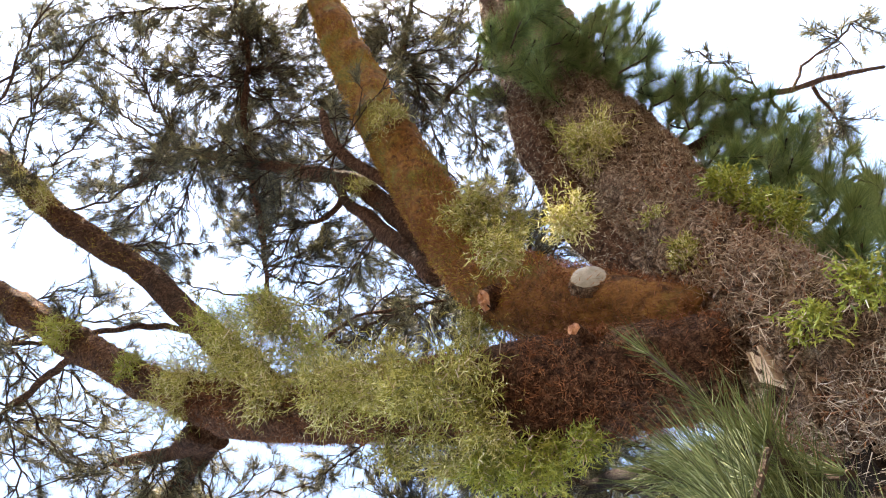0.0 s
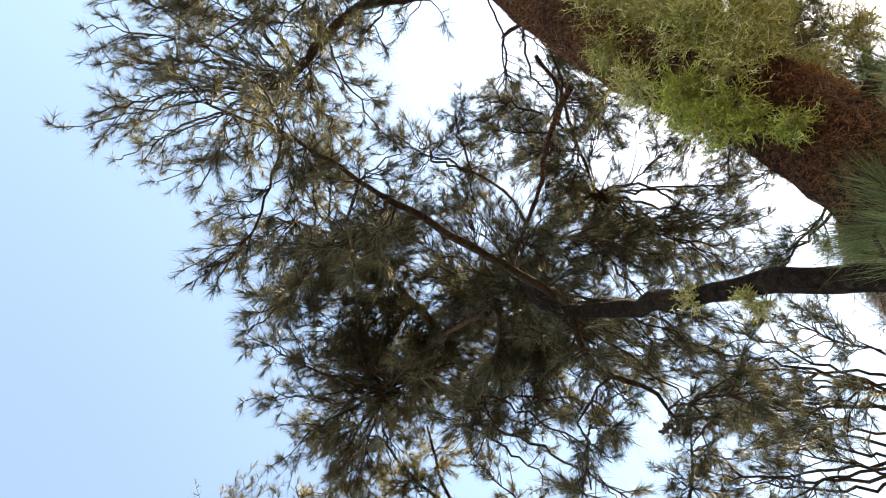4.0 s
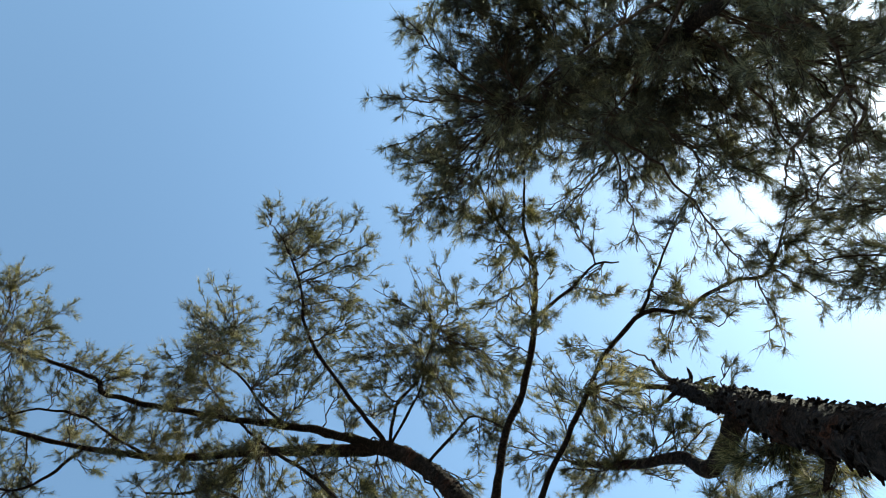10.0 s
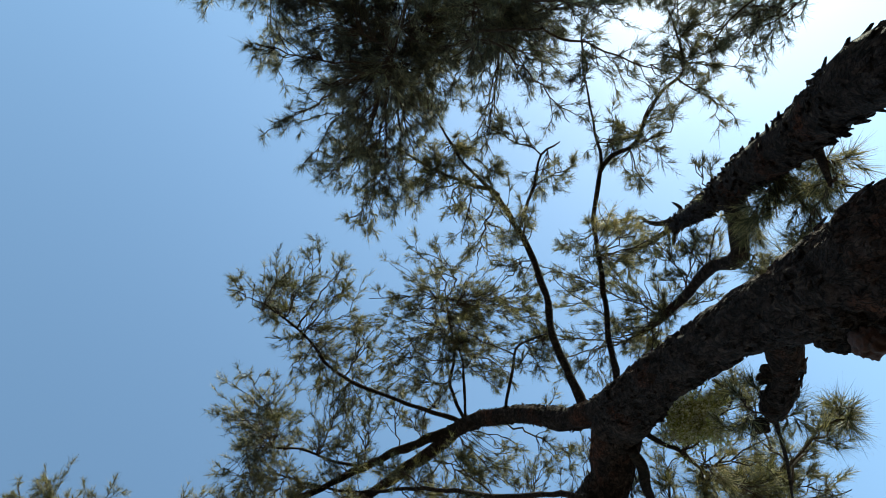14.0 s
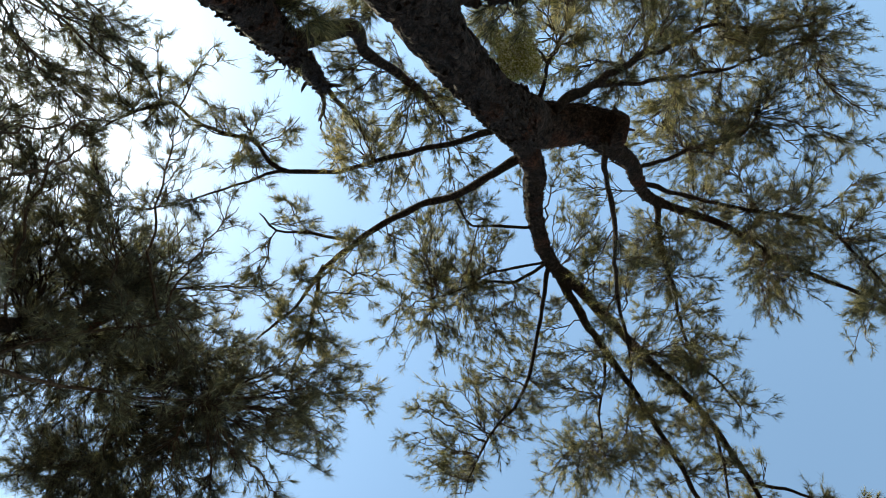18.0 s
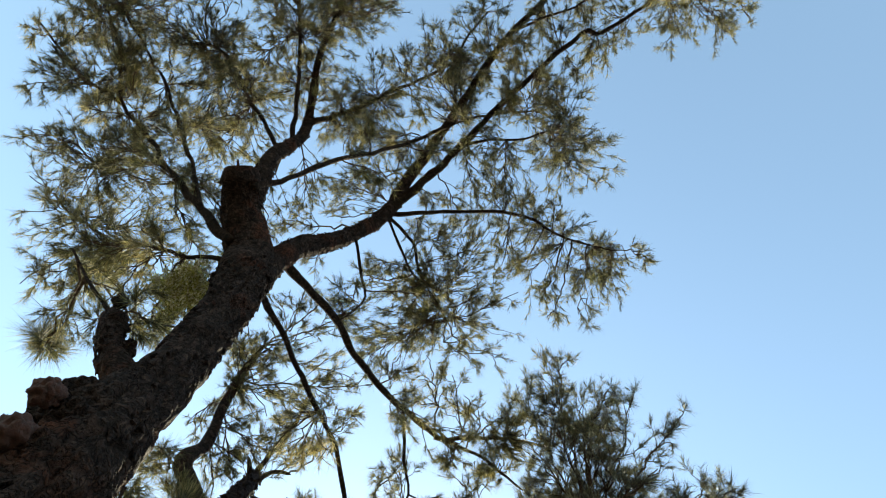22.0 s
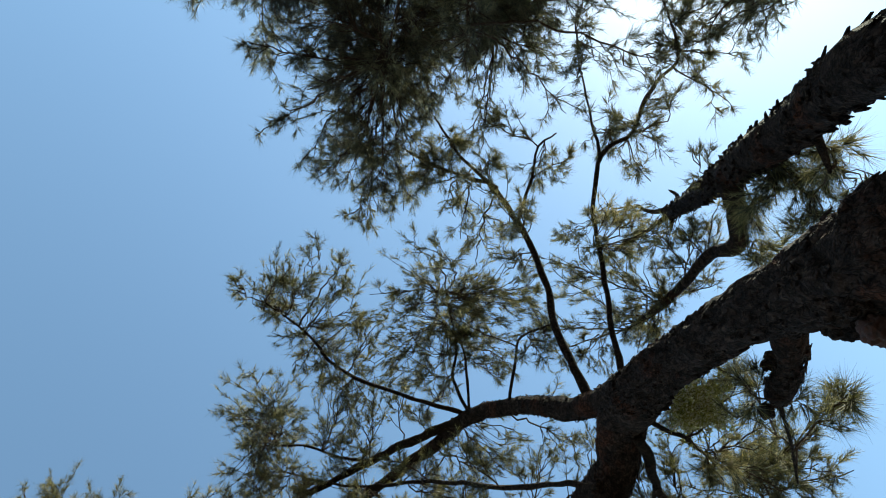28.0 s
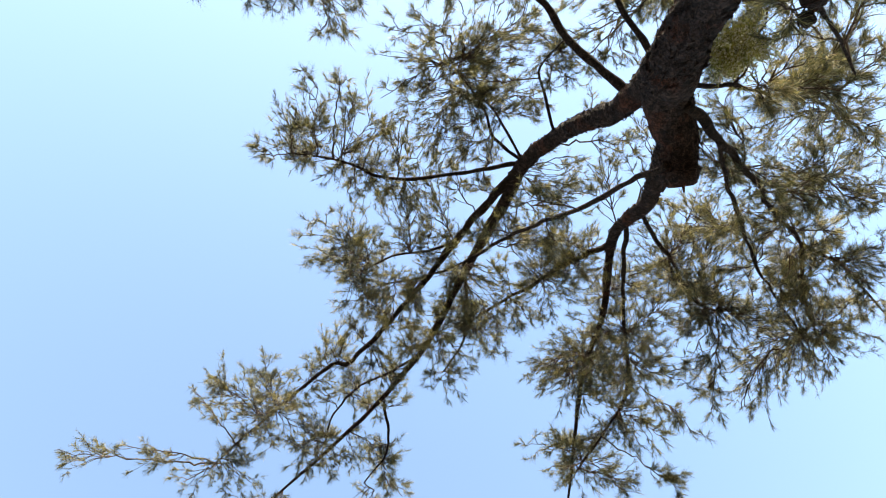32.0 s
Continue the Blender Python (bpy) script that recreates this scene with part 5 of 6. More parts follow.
clump(near_oak, -0.35, 3.84, 4.58, 0.21, 1.4)
clump(near_oak, -0.14, 3.32, 4.59, 0.20, 0.3)
clump(near_oak, 0.83, 2.66, 5.77, 0.29, 1.4)
clump(near_oak, -0.80, 3.74, 4.61, 0.19, 1.2)
clump(near_oak, 0.86, 3.21, 5.44, 0.28, 1.2)
clump(near_oak, 0.59, 3.66, 5.29, 0.33, 0.9)
clump(near_oak, 0.45, 4.14, 5.17, 0.33, 1.7)
clump(near_oak, 0.06, 3.86, 4.59, 0.29, 0.9)
clump(near_oak, 1.10, 3.10, 6.03, 0.32, 1.4)
clump(near_oak, 0.26, 3.66, 5.66, 0.26, 0.4)
clump(near_oak, 0.04, 3.60, 5.03, 0.23, 0.4)
clump(near_oak, 1.09, 5.74, 5.08, 0.29, 2.0)
clump(near_oak, 0.71, 5.32, 5.38, 0.25, 1.3)
clump(near_oak, 0.73, 5.23, 4.56, 0.21, 1.6)
clump(near_oak, 1.02, 4.87, 5.43, 0.25, 1.1)
clump(near_oak, 1.64, 5.87, 5.62, 0.32, 2.0)
clump(near_oak, 0.64, 4.65, 4.93, 0.18, 1.1)
clump(near_oak, 2.21, 5.85, 5.55, 0.32, 1.8)
clump(near_oak, 2.34, 6.60, 5.62, 0.33, 2.0)
clump(near_oak, 1.71, 5.74, 5.44, 0.31, 2.0)
clump(near_oak, 2.17, 5.41, 5.92, 0.27, 1.8)
clump(near_oak, 1.30, 5.46, 5.96, 0.34, 2.1)
clump(near_oak, 1.42, 6.09, 5.17, 0.30, 2.0)
clump(near_oak, 2.57, 6.60, 5.24, 0.26, 1.8)
clump(near_oak, 0.47, 6.09, 5.12, 0.26, 1.6)
clump(near_oak, 0.61, 5.15, 4.96, 0.19, 1.0)
clump(near_oak, 0.37, 4.83, 5.12, 0.19, 1.1)
clump(near_oak, 0.63, 3.25, 4.86, 0.31, 0.9)
clump(near_oak, 0.32, 3.08, 5.05, 0.29, 1.2)
clump(near_oak, 1.05, 3.27, 4.73, 0.30, 2.8)
clump(near_oak, 0.96, 3.00, 4.99, 0.31, 1.4)
clump(near_oak, 0.30, 3.41, 4.76, 0.27, 0.9)
clump(near_oak, 0.02, 3.18, 4.99, 0.25, 0.2)
clump(near_oak, 0.86, 3.51, 4.54, 0.26, 2.3)
clump(near_oak, 0.67, 2.93, 5.11, 0.28, 1.2)
clump(near_oak, 0.21, 2.96, 5.16, 0.21, 1.2)
clump(near_oak, 3.86, 2.29, 5.04, 0.20, 1.0)
clump(near_oak, 3.74, 2.02, 5.92, 0.25, 0.9)
clump(near_oak, 3.38, 1.59, 6.05, 0.25, 0.9)
clump(near_oak, 3.35, 2.00, 6.08, 0.26, 0.9)
clump(near_oak, 3.47, 2.30, 5.25, 0.22, 0.9)
clump(near_oak, 4.06, 2.09, 5.77, 0.20, 0.9)
clump(near_oak, 3.37, 2.66, 5.25, 0.22, 0.9)
clump(near_oak, 2.87, 2.32, 5.47, 0.23, 0.6)
clump(near_oak, 3.80, 2.86, 5.03, 0.21, 0.8)
clump(near_oak, 3.56, 2.45, 5.20, 0.21, 0.8)
clump(near_oak, 3.22, 2.39, 5.34, 0.22, 0.8)
clump(near_oak, 3.60, 2.10, 5.96, 0.25, 0.8)
clump(near_oak, 3.11, 2.14, 6.12, 0.26, 0.8)
clump(near_oak, 3.57, 2.75, 5.17, 0.21, 0.8)
clump(near_oak, 3.18, 2.82, 5.32, 0.23, 0.8)
clump(near_oak, 2.65, 2.44, 5.50, 0.23, 0.7)
clump(near_oak, 3.75, 3.13, 5.01, 0.21, 0.8)
clump(near_oak, 3.43, 3.14, 5.16, 0.22, 0.8)
clump(near_oak, 3.37, 1.73, 6.01, 0.20, 0.7)
clump(near_oak, 3.44, 3.37, 5.08, 0.25, 0.8)
clump(near_oak, 3.54, 2.96, 5.10, 0.24, 0.8)
clump(near_oak, 3.07, 3.13, 5.26, 0.26, 0.8)
clump(near_oak, 3.19, 2.65, 5.26, 0.25, 0.8)
clump(near_oak, 2.75, 2.78, 5.39, 0.26, 0.6)
clump(near_oak, 3.43, 2.37, 5.17, 0.20, 0.8)
clump(near_oak, 2.30, 2.58, 5.48, 0.23, 1.4)
clump(near_oak, 0.80, 1.49, 5.83, 0.25, 1.5)
clump(near_oak, 0.42, 1.67, 5.82, 0.25, 1.5)
clump(near_oak, 1.07, 4.26, 6.21, 0.31, 1.7)
clump(near_oak, 0.81, 3.96, 5.29, 0.26, 1.3)
clump(near_oak, 0.61, 4.32, 5.82, 0.30, 1.3)
clump(near_oak, 0.54, 4.15, 5.13, 0.26, 1.3)
clump(near_oak, 0.38, 4.36, 5.36, 0.27, 1.3)
clump(near_oak, 0.47, 4.10, 4.72, 0.23, 1.3)
clump(near_oak, 0.17, 4.57, 5.12, 0.26, 1.3)
clump(near_oak, 0.58, 1.59, 5.82, 0.25, 1.5)
clump(near_oak, 1.86, 4.06, 6.15, 0.30, 2.2)
clump(near_oak, 1.45, 4.23, 6.14, 0.30, 2.5)
clump(near_oak, 0.99, 4.32, 6.18, 0.30, 1.3)
clump(near_oak, 1.95, 3.85, 5.44, 0.25, 2.2)
clump(near_oak, 1.62, 3.98, 5.46, 0.26, 2.6)
clump(near_oak, 1.26, 4.07, 5.50, 0.26, 1.6)
clump(near_oak, 0.93, 4.00, 5.22, 0.25, 1.3)
clump(near_oak, 1.04, 2.34, 5.84, 0.30, 2.0)
clump(near_oak, 0.77, 2.66, 5.72, 0.30, 1.7)
clump(near_oak, 0.64, 2.99, 5.50, 0.29, 1.7)
clump(near_oak, 0.57, 2.38, 5.91, 0.31, 1.1)
clump(near_oak, 0.35, 2.75, 5.71, 0.30, 1.1)
clump(near_oak, 0.29, 3.06, 5.49, 0.29, 1.4)
clump(oak, -1.94, 1.45, 4.73, 0.12, 1.3)
clump(oak, -1.98, 1.57, 4.52, 0.12, 1.3)
clump(oak, -1.98, 1.33, 5.01, 0.13, 1.3)
clump(oak, -1.27, 1.90, 6.99, 0.21, 0.9)
clump(oak, -1.65, 1.77, 6.60, 0.21, 0.9)
clump(oak, -1.81, 1.96, 6.24, 0.25, 0.9)
clump(oak, -1.63, 2.47, 6.30, 0.23, 0.9)
clump(oak, -1.88, 2.44, 5.98, 0.21, 0.9)
clump(oak, -1.28, 2.59, 6.58, 0.23, 0.9)
clump(oak, -1.68, 2.66, 5.81, 0.23, 0.9)
clump(oak, -1.54, 1.33, 6.98, 0.21, 0.9)
clump(oak, -1.03, 1.83, 7.17, 0.24, 0.9)
clump(oak, -1.55, 2.19, 6.58, 0.21, 0.9)
clump(oak, -1.15, 1.23, 7.31, 0.22, 0.9)
clump(oak, -1.85, 2.70, 5.59, 0.23, 0.9)
clump(oak, -1.13, 0.57, 7.42, 0.23, 0.9)
clump(oak, -1.94, 1.63, 6.31, 0.24, 0.9)
clump(oak, -2.02, 2.09, 5.86, 0.24, 0.9)
clump(near_oak, 3.01, 1.88, 6.65, 0.23, 1.3)
clump(near_oak, 2.52, 1.94, 6.53, 0.23, 1.3)
clump(near_oak, 2.05, 2.06, 6.22, 0.23, 1.3)
clump(near_oak, 3.25, 1.71, 6.56, 0.23, 1.3)
clump(near_oak, 1.75, 2.17, 5.94, 0.23, 1.6)
clump(near_oak, 0.86, 5.68, 4.71, 0.26, 1.1)
clump(near_oak, 1.24, 5.80, 4.68, 0.26, 1.1)
clump(near_oak, 0.44, 5.70, 4.69, 0.26, 1.1)
clump(near_oak, 3.42, 5.34, 4.37, 0.26, 1.1)
clump(near_oak, 3.19, 5.61, 4.40, 0.26, 1.1)
clump(near_oak, 3.49, 4.82, 4.43, 0.26, 1.1)
clump(near_oak, 3.05, 4.44, 4.61, 0.26, 1.1)
clump(near_oak, 2.71, 4.46, 4.71, 0.26, 1.1)
clump(near_oak, 2.30, 4.80, 4.75, 0.26, 1.1)
clump(near_oak, 3.30, 5.85, 4.27, 0.26, 1.1)
clump(near_oak, 2.95, 5.00, 4.70, 0.26, 1.1)
clump(near_oak, 3.20, 5.15, 4.50, 0.26, 1.1)
GROWTH = {oak: 1250, near_oak: 1180}
grow(oak, 7, 23, 0.072)
grow(near_oak, 7, 20, 0.082)

# ---- growth on the bark ----
flakes(oak_trunk, 1000, 0.035, BARK_GREY, lift=0.5)
flakes(cut_limb, 260, 0.035, BARK_GREY)
flakes(crown_limb, 700, 0.025, BARK_GREY, 0.05, 0.35)
flakes(back_limb, 300, 0.025, BARK_GREY, 0.0, 0.4)
flakes(snag_trunk, 1700, 0.05, BARK_GREY, lift=1.1)
flakes(snag_stub, 220, 0.04, BARK_GREY)
flakes(near_trunk, 2500, 0.022, BARK_RED)
fuzz(near_trunk, "dry_tangle", 30000, 0.04, 0.88, DRY_STEMS, 0.1, 0.75, 0.0006, label="tangle of dry grey-brown stems")
fuzz(near_trunk, "root_tangle", 9000, 0.075, 0.94, DRY_STEMS, 0.12, 0.42, 0.0007, "long dry grey stems clinging to the bark")
fuzz(near_trunk, "rusty_fibre", 9000, 0.026, 0.85, RUST_FIBRE, 0.1, 0.5, 0.0008, "rusty fibrous bark")
fuzz(second_stem, "dry_tangle", 6000, 0.03, 0.88, DRY_STEMS, 0.0, 0.9, 0.0007)
fuzz(laden_limb, "dry_tangle", 3000, 0.035, 0.88, DRY_STEMS, 0.1, 0.6, 0.0007)
fuzz(laden_limb, "rusty_fibre", 20000, 0.026, 0.8, RUST_FIBRE, 0.0, 0.5, 0.0008)
fuzz(mossy_stem, "moss", 22000, 0.028, 0.6, MOSS, 0.1, 0.95, 0.001, "orange and yellow moss")
fuzz(mossy_stem, "rusty_fibre", 18000, 0.03, 0.75, RUST_FIBRE, 0.0, 0.35, 0.0008)
fuzz(far_limb, "moss", 1500, 0.022, 0.6, MOSS, 0.3, 1.0, 0.0012, "yellow moss")
fuzz(laden_limb, "moss", 2000, 0.02, 0.6, MOSS, 0.5, 1.0, 0.0011, "yellow-green moss")
epiphyte(2.201, 3.408, 3.575, 0.194, 300, EPIPHYTE)
epiphyte(2.440, 3.446, 3.764, 0.160, 220, EPIPHYTE)
epiphyte(2.033, 3.453, 3.364, 0.120, 220, EPIPHYTE)
epiphyte(2.288, 3.570, 3.716, 0.162, 200, EPIPHYTE_GREEN)
epiphyte(2.071, 3.241, 3.360, 0.115, 180, EPIPHYTE)
epiphyte(2.530, 3.350, 3.763, 0.112, 120, EPIPHYTE)
epiphyte(1.940, 3.342, 3.309, 0.096, 140, EPIPHYTE_GREEN)
epiphyte(1.851, 3.164, 3.143, 0.113, 240, EPIPHYTE)
epiphyte(1.727, 3.151, 3.011, 0.115, 240, EPIPHYTE)
epiphyte(1.611, 3.053, 2.837, 0.118, 260, EPIPHYTE)
epiphyte(1.520, 3.043, 2.712, 0.117, 260, EPIPHYTE)
epiphyte(1.459, 2.945, 2.659, 0.085, 180, EPIPHYTE)
epiphyte(1.696, 2.944, 3.039, 0.072, 120, EPIPHYTE)
epiphyte(1.569, 2.890, 2.936, 0.075, 120, EPIPHYTE)
epiphyte(1.465, 2.847, 2.776, 0.068, 150, EPIPHYTE_GREEN)
epiphyte(1.390, 2.797, 2.664, 0.057, 120, EPIPHYTE_GREEN)
epiphyte(1.408, 3.240, 3.021, 0.068, 160, EPIPHYTE)
epiphyte(2.079, 3.547, 3.440, 0.094, 180, EPIPHYTE_GREEN)
epiphyte(1.280, 3.672, 3.157, 0.123, 330, EPIPHYTE)
epiphyte(1.203, 3.581, 3.081, 0.066, 140, EPIPHYTE)
epiphyte(1.473, 4.489, 3.755, 0.098, 150, EPIPHYTE)
epiphyte(1.652, 4.287, 3.985, 0.073, 80, EPIPHYTE)
epiphyte(0.890, 3.789, 2.965, 0.099, 220, EPIPHYTE)
epiphyte(0.925, 3.992, 3.218, 0.054, 60, EPIPHYTE_GREEN)
epiphyte(0.971, 3.213, 2.521, 0.040, 110, EPIPHYTE)
epiphyte(0.940, 3.357, 2.652, 0.038, 60, EPIPHYTE)
epiphyte(0.750, 3.400, 2.601, 0.059, 120, EPIPHYTE_GREEN, 1.5)
epiphyte(0.719, 3.258, 2.501, 0.068, 110, EPIPHYTE_GREEN, 1.5)
epiphyte(0.733, 3.326, 2.558, 0.048, 60, EPIPHYTE_GREEN, 1.5)
epiphyte(0.945, 2.962, 2.232, 0.045, 50, EPIPHYTE_GREEN, 1.5)
epiphyte(3.428, 4.774, 4.428, 0.158, 160, EPIPHYTE)
epiphyte(3.147, 3.850, 4.199, 0.094, 120, EPIPHYTE_GREEN)
epiphyte(2.741, 3.558, 3.931, 0.072, 90, EPIPHYTE_GREEN)
epiphyte(0.888, 2.995, 2.141, 0.049, 70, EPIPHYTE_GREEN, 1.5)
epiphyte(1.481, 2.844, 2.748, 0.067, 130, EPIPHYTE_GREEN)
epiphyte(1.385, 2.846, 2.631, 0.063, 140, EPIPHYTE_GREEN)
epiphyte(1.317, 2.854, 2.532, 0.049, 110, EPIPHYTE_GREEN)
epiphyte(1.366, 3.338, 2.649, 0.063, 130, EPIPHYTE)
epiphyte(1.235, 3.329, 2.460, 0.056, 110, EPIPHYTE)
epiphyte(0.998, 2.665, 2.946, 0.046, 50, EPIPHYTE)
epiphyte(0.970, 2.663, 2.725, 0.048, 60, EPIPHYTE)
epiphyte(-1.90, 1.27, 4.60, 0.19, 560, EPIPHYTE, 2.2)
shoot(near_oak, (1.415, 2.687, 1.664), (1.439, 2.803, 1.745), 260, 0.09, NEEDLES_FRESH)
shoot(near_oak, (1.380, 2.766, 1.675), (1.419, 2.800, 1.748), 150, 0.07, NEEDLES_FRESH)
shoot(near_oak, (1.419, 2.719, 1.607), (1.418, 2.793, 1.703), 260, 0.09, NEEDLES_FRESH)
shoot(near_oak, (1.373, 2.626, 1.698), (1.403, 2.784, 1.713), 150, 0.07, NEEDLES_FRESH)
shoot(near_oak, (1.369, 2.628, 1.768), (1.429, 2.798, 1.822), 260, 0.09, NEEDLES_FRESH)
shoot(near_oak, (1.385, 2.730, 1.783), (1.402, 2.832, 1.802), 150, 0.07, NEEDLES_FRESH)
shoot(near_oak, (1.301, 2.716, 1.839), (1.439, 2.793, 1.920), 260, 0.09, NEEDLES_FRESH)
shoot(near_oak, (1.345, 2.803, 1.808), (1.409, 2.785, 1.924), 150, 0.07, NEEDLES_FRESH)
shoot(near_oak, (1.419, 2.691, 1.714), (1.428, 2.766, 1.797), 260, 0.09, NEEDLES_FRESH)
shoot(near_oak, (1.374, 2.685, 1.750), (1.412, 2.769, 1.801), 150, 0.07, NEEDLES_FRESH)
shoot(near_oak, (1.369, 2.620, 1.677), (1.436, 2.747, 1.745), 260, 0.09, NEEDLES_FRESH)
shoot(near_oak, (1.402, 2.708, 1.699), (1.398, 2.760, 1.722), 150, 0.07, NEEDLES_FRESH)
shoot(near_oak, (1.308, 2.727, 1.912), (1.380, 2.774, 2.014), 260, 0.09, NEEDLES_FRESH)
shoot(near_oak, (1.315, 2.779, 1.927), (1.364, 2.801, 2.016), 150, 0.07, NEEDLES_FRESH)
shoot(near_oak, (1.288, 2.699, 1.784), (1.409, 2.746, 1.920), 260, 0.09, NEEDLES_FRESH)
shoot(near_oak, (1.324, 2.664, 1.844), (1.351, 2.783, 1.885), 150, 0.07, NEEDLES_FRESH)
shoot(near_oak, (1.360, 2.647, 1.696), (1.413, 2.712, 1.808), 260, 0.09, NEEDLES_FRESH)
shoot(near_oak, (1.360, 2.633, 1.752), (1.383, 2.715, 1.801), 150, 0.07, NEEDLES_FRESH)
shoot(near_oak, (1.299, 2.661, 1.941), (1.346, 2.731, 2.067), 260, 0.09, NEEDLES_FRESH)
shoot(near_oak, (1.257, 2.780, 1.944), (1.303, 2.741, 2.060), 150, 0.07, NEEDLES_FRESH)
shoot(near_oak, (1.256, 2.663, 1.797), (1.370, 2.688, 1.911), 260, 0.09, NEEDLES_FRESH)
shoot(near_oak, (1.325, 2.522, 1.860), (1.351, 2.718, 1.908), 150, 0.07, NEEDLES_FRESH)
shoot(near_oak, (1.214, 2.561, 1.957), (1.325, 2.677, 2.090), 260, 0.09, NEEDLES_FRESH)
shoot(near_oak, (1.221, 2.557, 1.985), (1.309, 2.651, 2.107), 150, 0.07, NEEDLES_FRESH)
shoot(near_oak, (1.329, 2.441, 1.858), (1.331, 2.638, 1.957), 260, 0.09, NEEDLES_FRESH)
shoot(near_oak, (1.295, 2.575, 1.896), (1.316, 2.645, 1.965), 150, 0.07, NEEDLES_FRESH)
shoot(near_oak, (1.265, 2.412, 1.941), (1.353, 2.595, 2.036), 260, 0.09, NEEDLES_FRESH)
shoot(near_oak, (1.297, 2.531, 1.960), (1.299, 2.601, 2.021), 150, 0.07, NEEDLES_FRESH)
shoot(near_oak, (1.227, 2.594, 1.832), (1.392, 2.572, 1.944), 260, 0.09, NEEDLES_FRESH)
shoot(near_oak, (1.282, 2.652, 1.807), (1.330, 2.580, 1.919), 150, 0.07, NEEDLES_FRESH)
shoot(near_oak, (1.300, 2.636, 1.738), (1.404, 2.654, 1.819), 260, 0.09, NEEDLES_FRESH)
shoot(near_oak, (1.372, 2.542, 1.774), (1.365, 2.674, 1.799), 150, 0.07, NEEDLES_FRESH)
shoot(near_oak, (1.224, 2.487, 1.900), (1.343, 2.546, 2.032), 260, 0.09, NEEDLES_FRESH)
shoot(near_oak, (1.281, 2.439, 1.940), (1.310, 2.527, 2.031), 150, 0.07, NEEDLES_FRESH)
shoot(near_oak, (1.289, 2.509, 1.775), (1.365, 2.533, 1.927), 260, 0.09, NEEDLES_FRESH)
shoot(near_oak, (1.305, 2.428, 1.831), (1.348, 2.533, 1.934), 150, 0.07, NEEDLES_FRESH)
shoot(near_oak, (1.292, 2.419, 1.888), (1.367, 2.501, 1.987), 260, 0.09, NEEDLES_FRESH)
shoot(near_oak, (1.295, 2.428, 1.887), (1.332, 2.535, 1.985), 150, 0.07, NEEDLES_FRESH)
shoot(near_oak, (1.310, 2.427, 1.820), (1.367, 2.492, 1.866), 260, 0.09, NEEDLES_FRESH)
shoot(near_oak, (1.326, 2.495, 1.795), (1.353, 2.499, 1.873), 150, 0.07, NEEDLES_FRESH)
shoot(near_oak, (1.294, 2.390, 1.900), (1.353, 2.441, 1.973), 260, 0.09, NEEDLES_FRESH)
shoot(near_oak, (1.318, 2.400, 1.901), (1.335, 2.415, 1.976), 150, 0.07, NEEDLES_FRESH)
shoot(near_oak, (1.375, 2.396, 1.758), (1.399, 2.441, 1.821), 260, 0.09, NEEDLES_FRESH)
shoot(near_oak, (1.353, 2.491, 1.754), (1.374, 2.426, 1.815), 150, 0.07, NEEDLES_FRESH)
shoot(near_oak, (1.322, 2.363, 1.827), (1.384, 2.403, 1.926), 260, 0.09, NEEDLES_FRESH)
shoot(near_oak, (1.365, 2.527, 1.891), (1.366, 2.369, 1.924), 150, 0.07, NEEDLES_FRESH)
shoot(near_oak, (1.349, 2.442, 1.716), (1.365, 2.502, 1.801), 260, 0.09, NEEDLES_FRESH)
shoot(near_oak, (1.361, 2.454, 1.756), (1.344, 2.538, 1.800), 150, 0.07, NEEDLES_FRESH)
shoot(near_oak, (1.331, 2.521, 1.695), (1.388, 2.588, 1.779), 260, 0.09, NEEDLES_FRESH)
shoot(near_oak, (1.351, 2.518, 1.713), (1.362, 2.607, 1.770), 150, 0.07, NEEDLES_FRESH)
shoot(near_oak, (1.350, 2.395, 1.877), (1.430, 2.416, 1.970), 240, 0.09, NEEDLES_FRESH)
shoot(near_oak, (1.320, 2.329, 1.831), (1.393, 2.350, 1.929), 240, 0.09, NEEDLES_FRESH)
shoot(near_oak, (1.224, 2.346, 1.874), (1.319, 2.352, 2.018), 240, 0.09, NEEDLES_FRESH)
shoot(near_oak, (1.268, 2.248, 1.838), (1.331, 2.287, 1.927), 240, 0.09, NEEDLES_FRESH)
shoot(near_oak, (1.251, 2.251, 1.816), (1.295, 2.255, 1.916), 240, 0.09, NEEDLES_FRESH)
shoot(near_oak, (1.225, 2.344, 1.956), (1.332, 2.392, 2.068), 240, 0.09, NEEDLES_FRESH)
shoot(near_oak, (1.425, 2.472, 1.765), (1.449, 2.433, 1.892), 240, 0.09, NEEDLES_FRESH)
shoot(near_oak, (1.367, 2.321, 1.806), (1.410, 2.350, 1.868), 240, 0.09, NEEDLES_FRESH)
shoot(near_oak, (1.328, 2.294, 1.788), (1.370, 2.309, 1.870), 240, 0.09, NEEDLES_FRESH)
shoot(near_oak, (1.247, 2.334, 1.909), (1.262, 2.293, 2.010), 240, 0.09, NEEDLES_FRESH)
shoot(near_oak, (1.179, 2.363, 1.971), (1.240, 2.350, 2.099), 240, 0.09, NEEDLES_FRESH)
shoot(near_oak, (1.323, 2.550, 1.965), (1.359, 2.521, 2.044), 300, 0.09, NEEDLES_BRUSH)
shoot(near_oak, (1.297, 2.553, 1.940), (1.402, 2.578, 2.014), 300, 0.09, NEEDLES_BRUSH)
shoot(near_oak, (1.412, 2.565, 1.923), (1.383, 2.511, 1.990), 300, 0.09, NEEDLES_BRUSH)
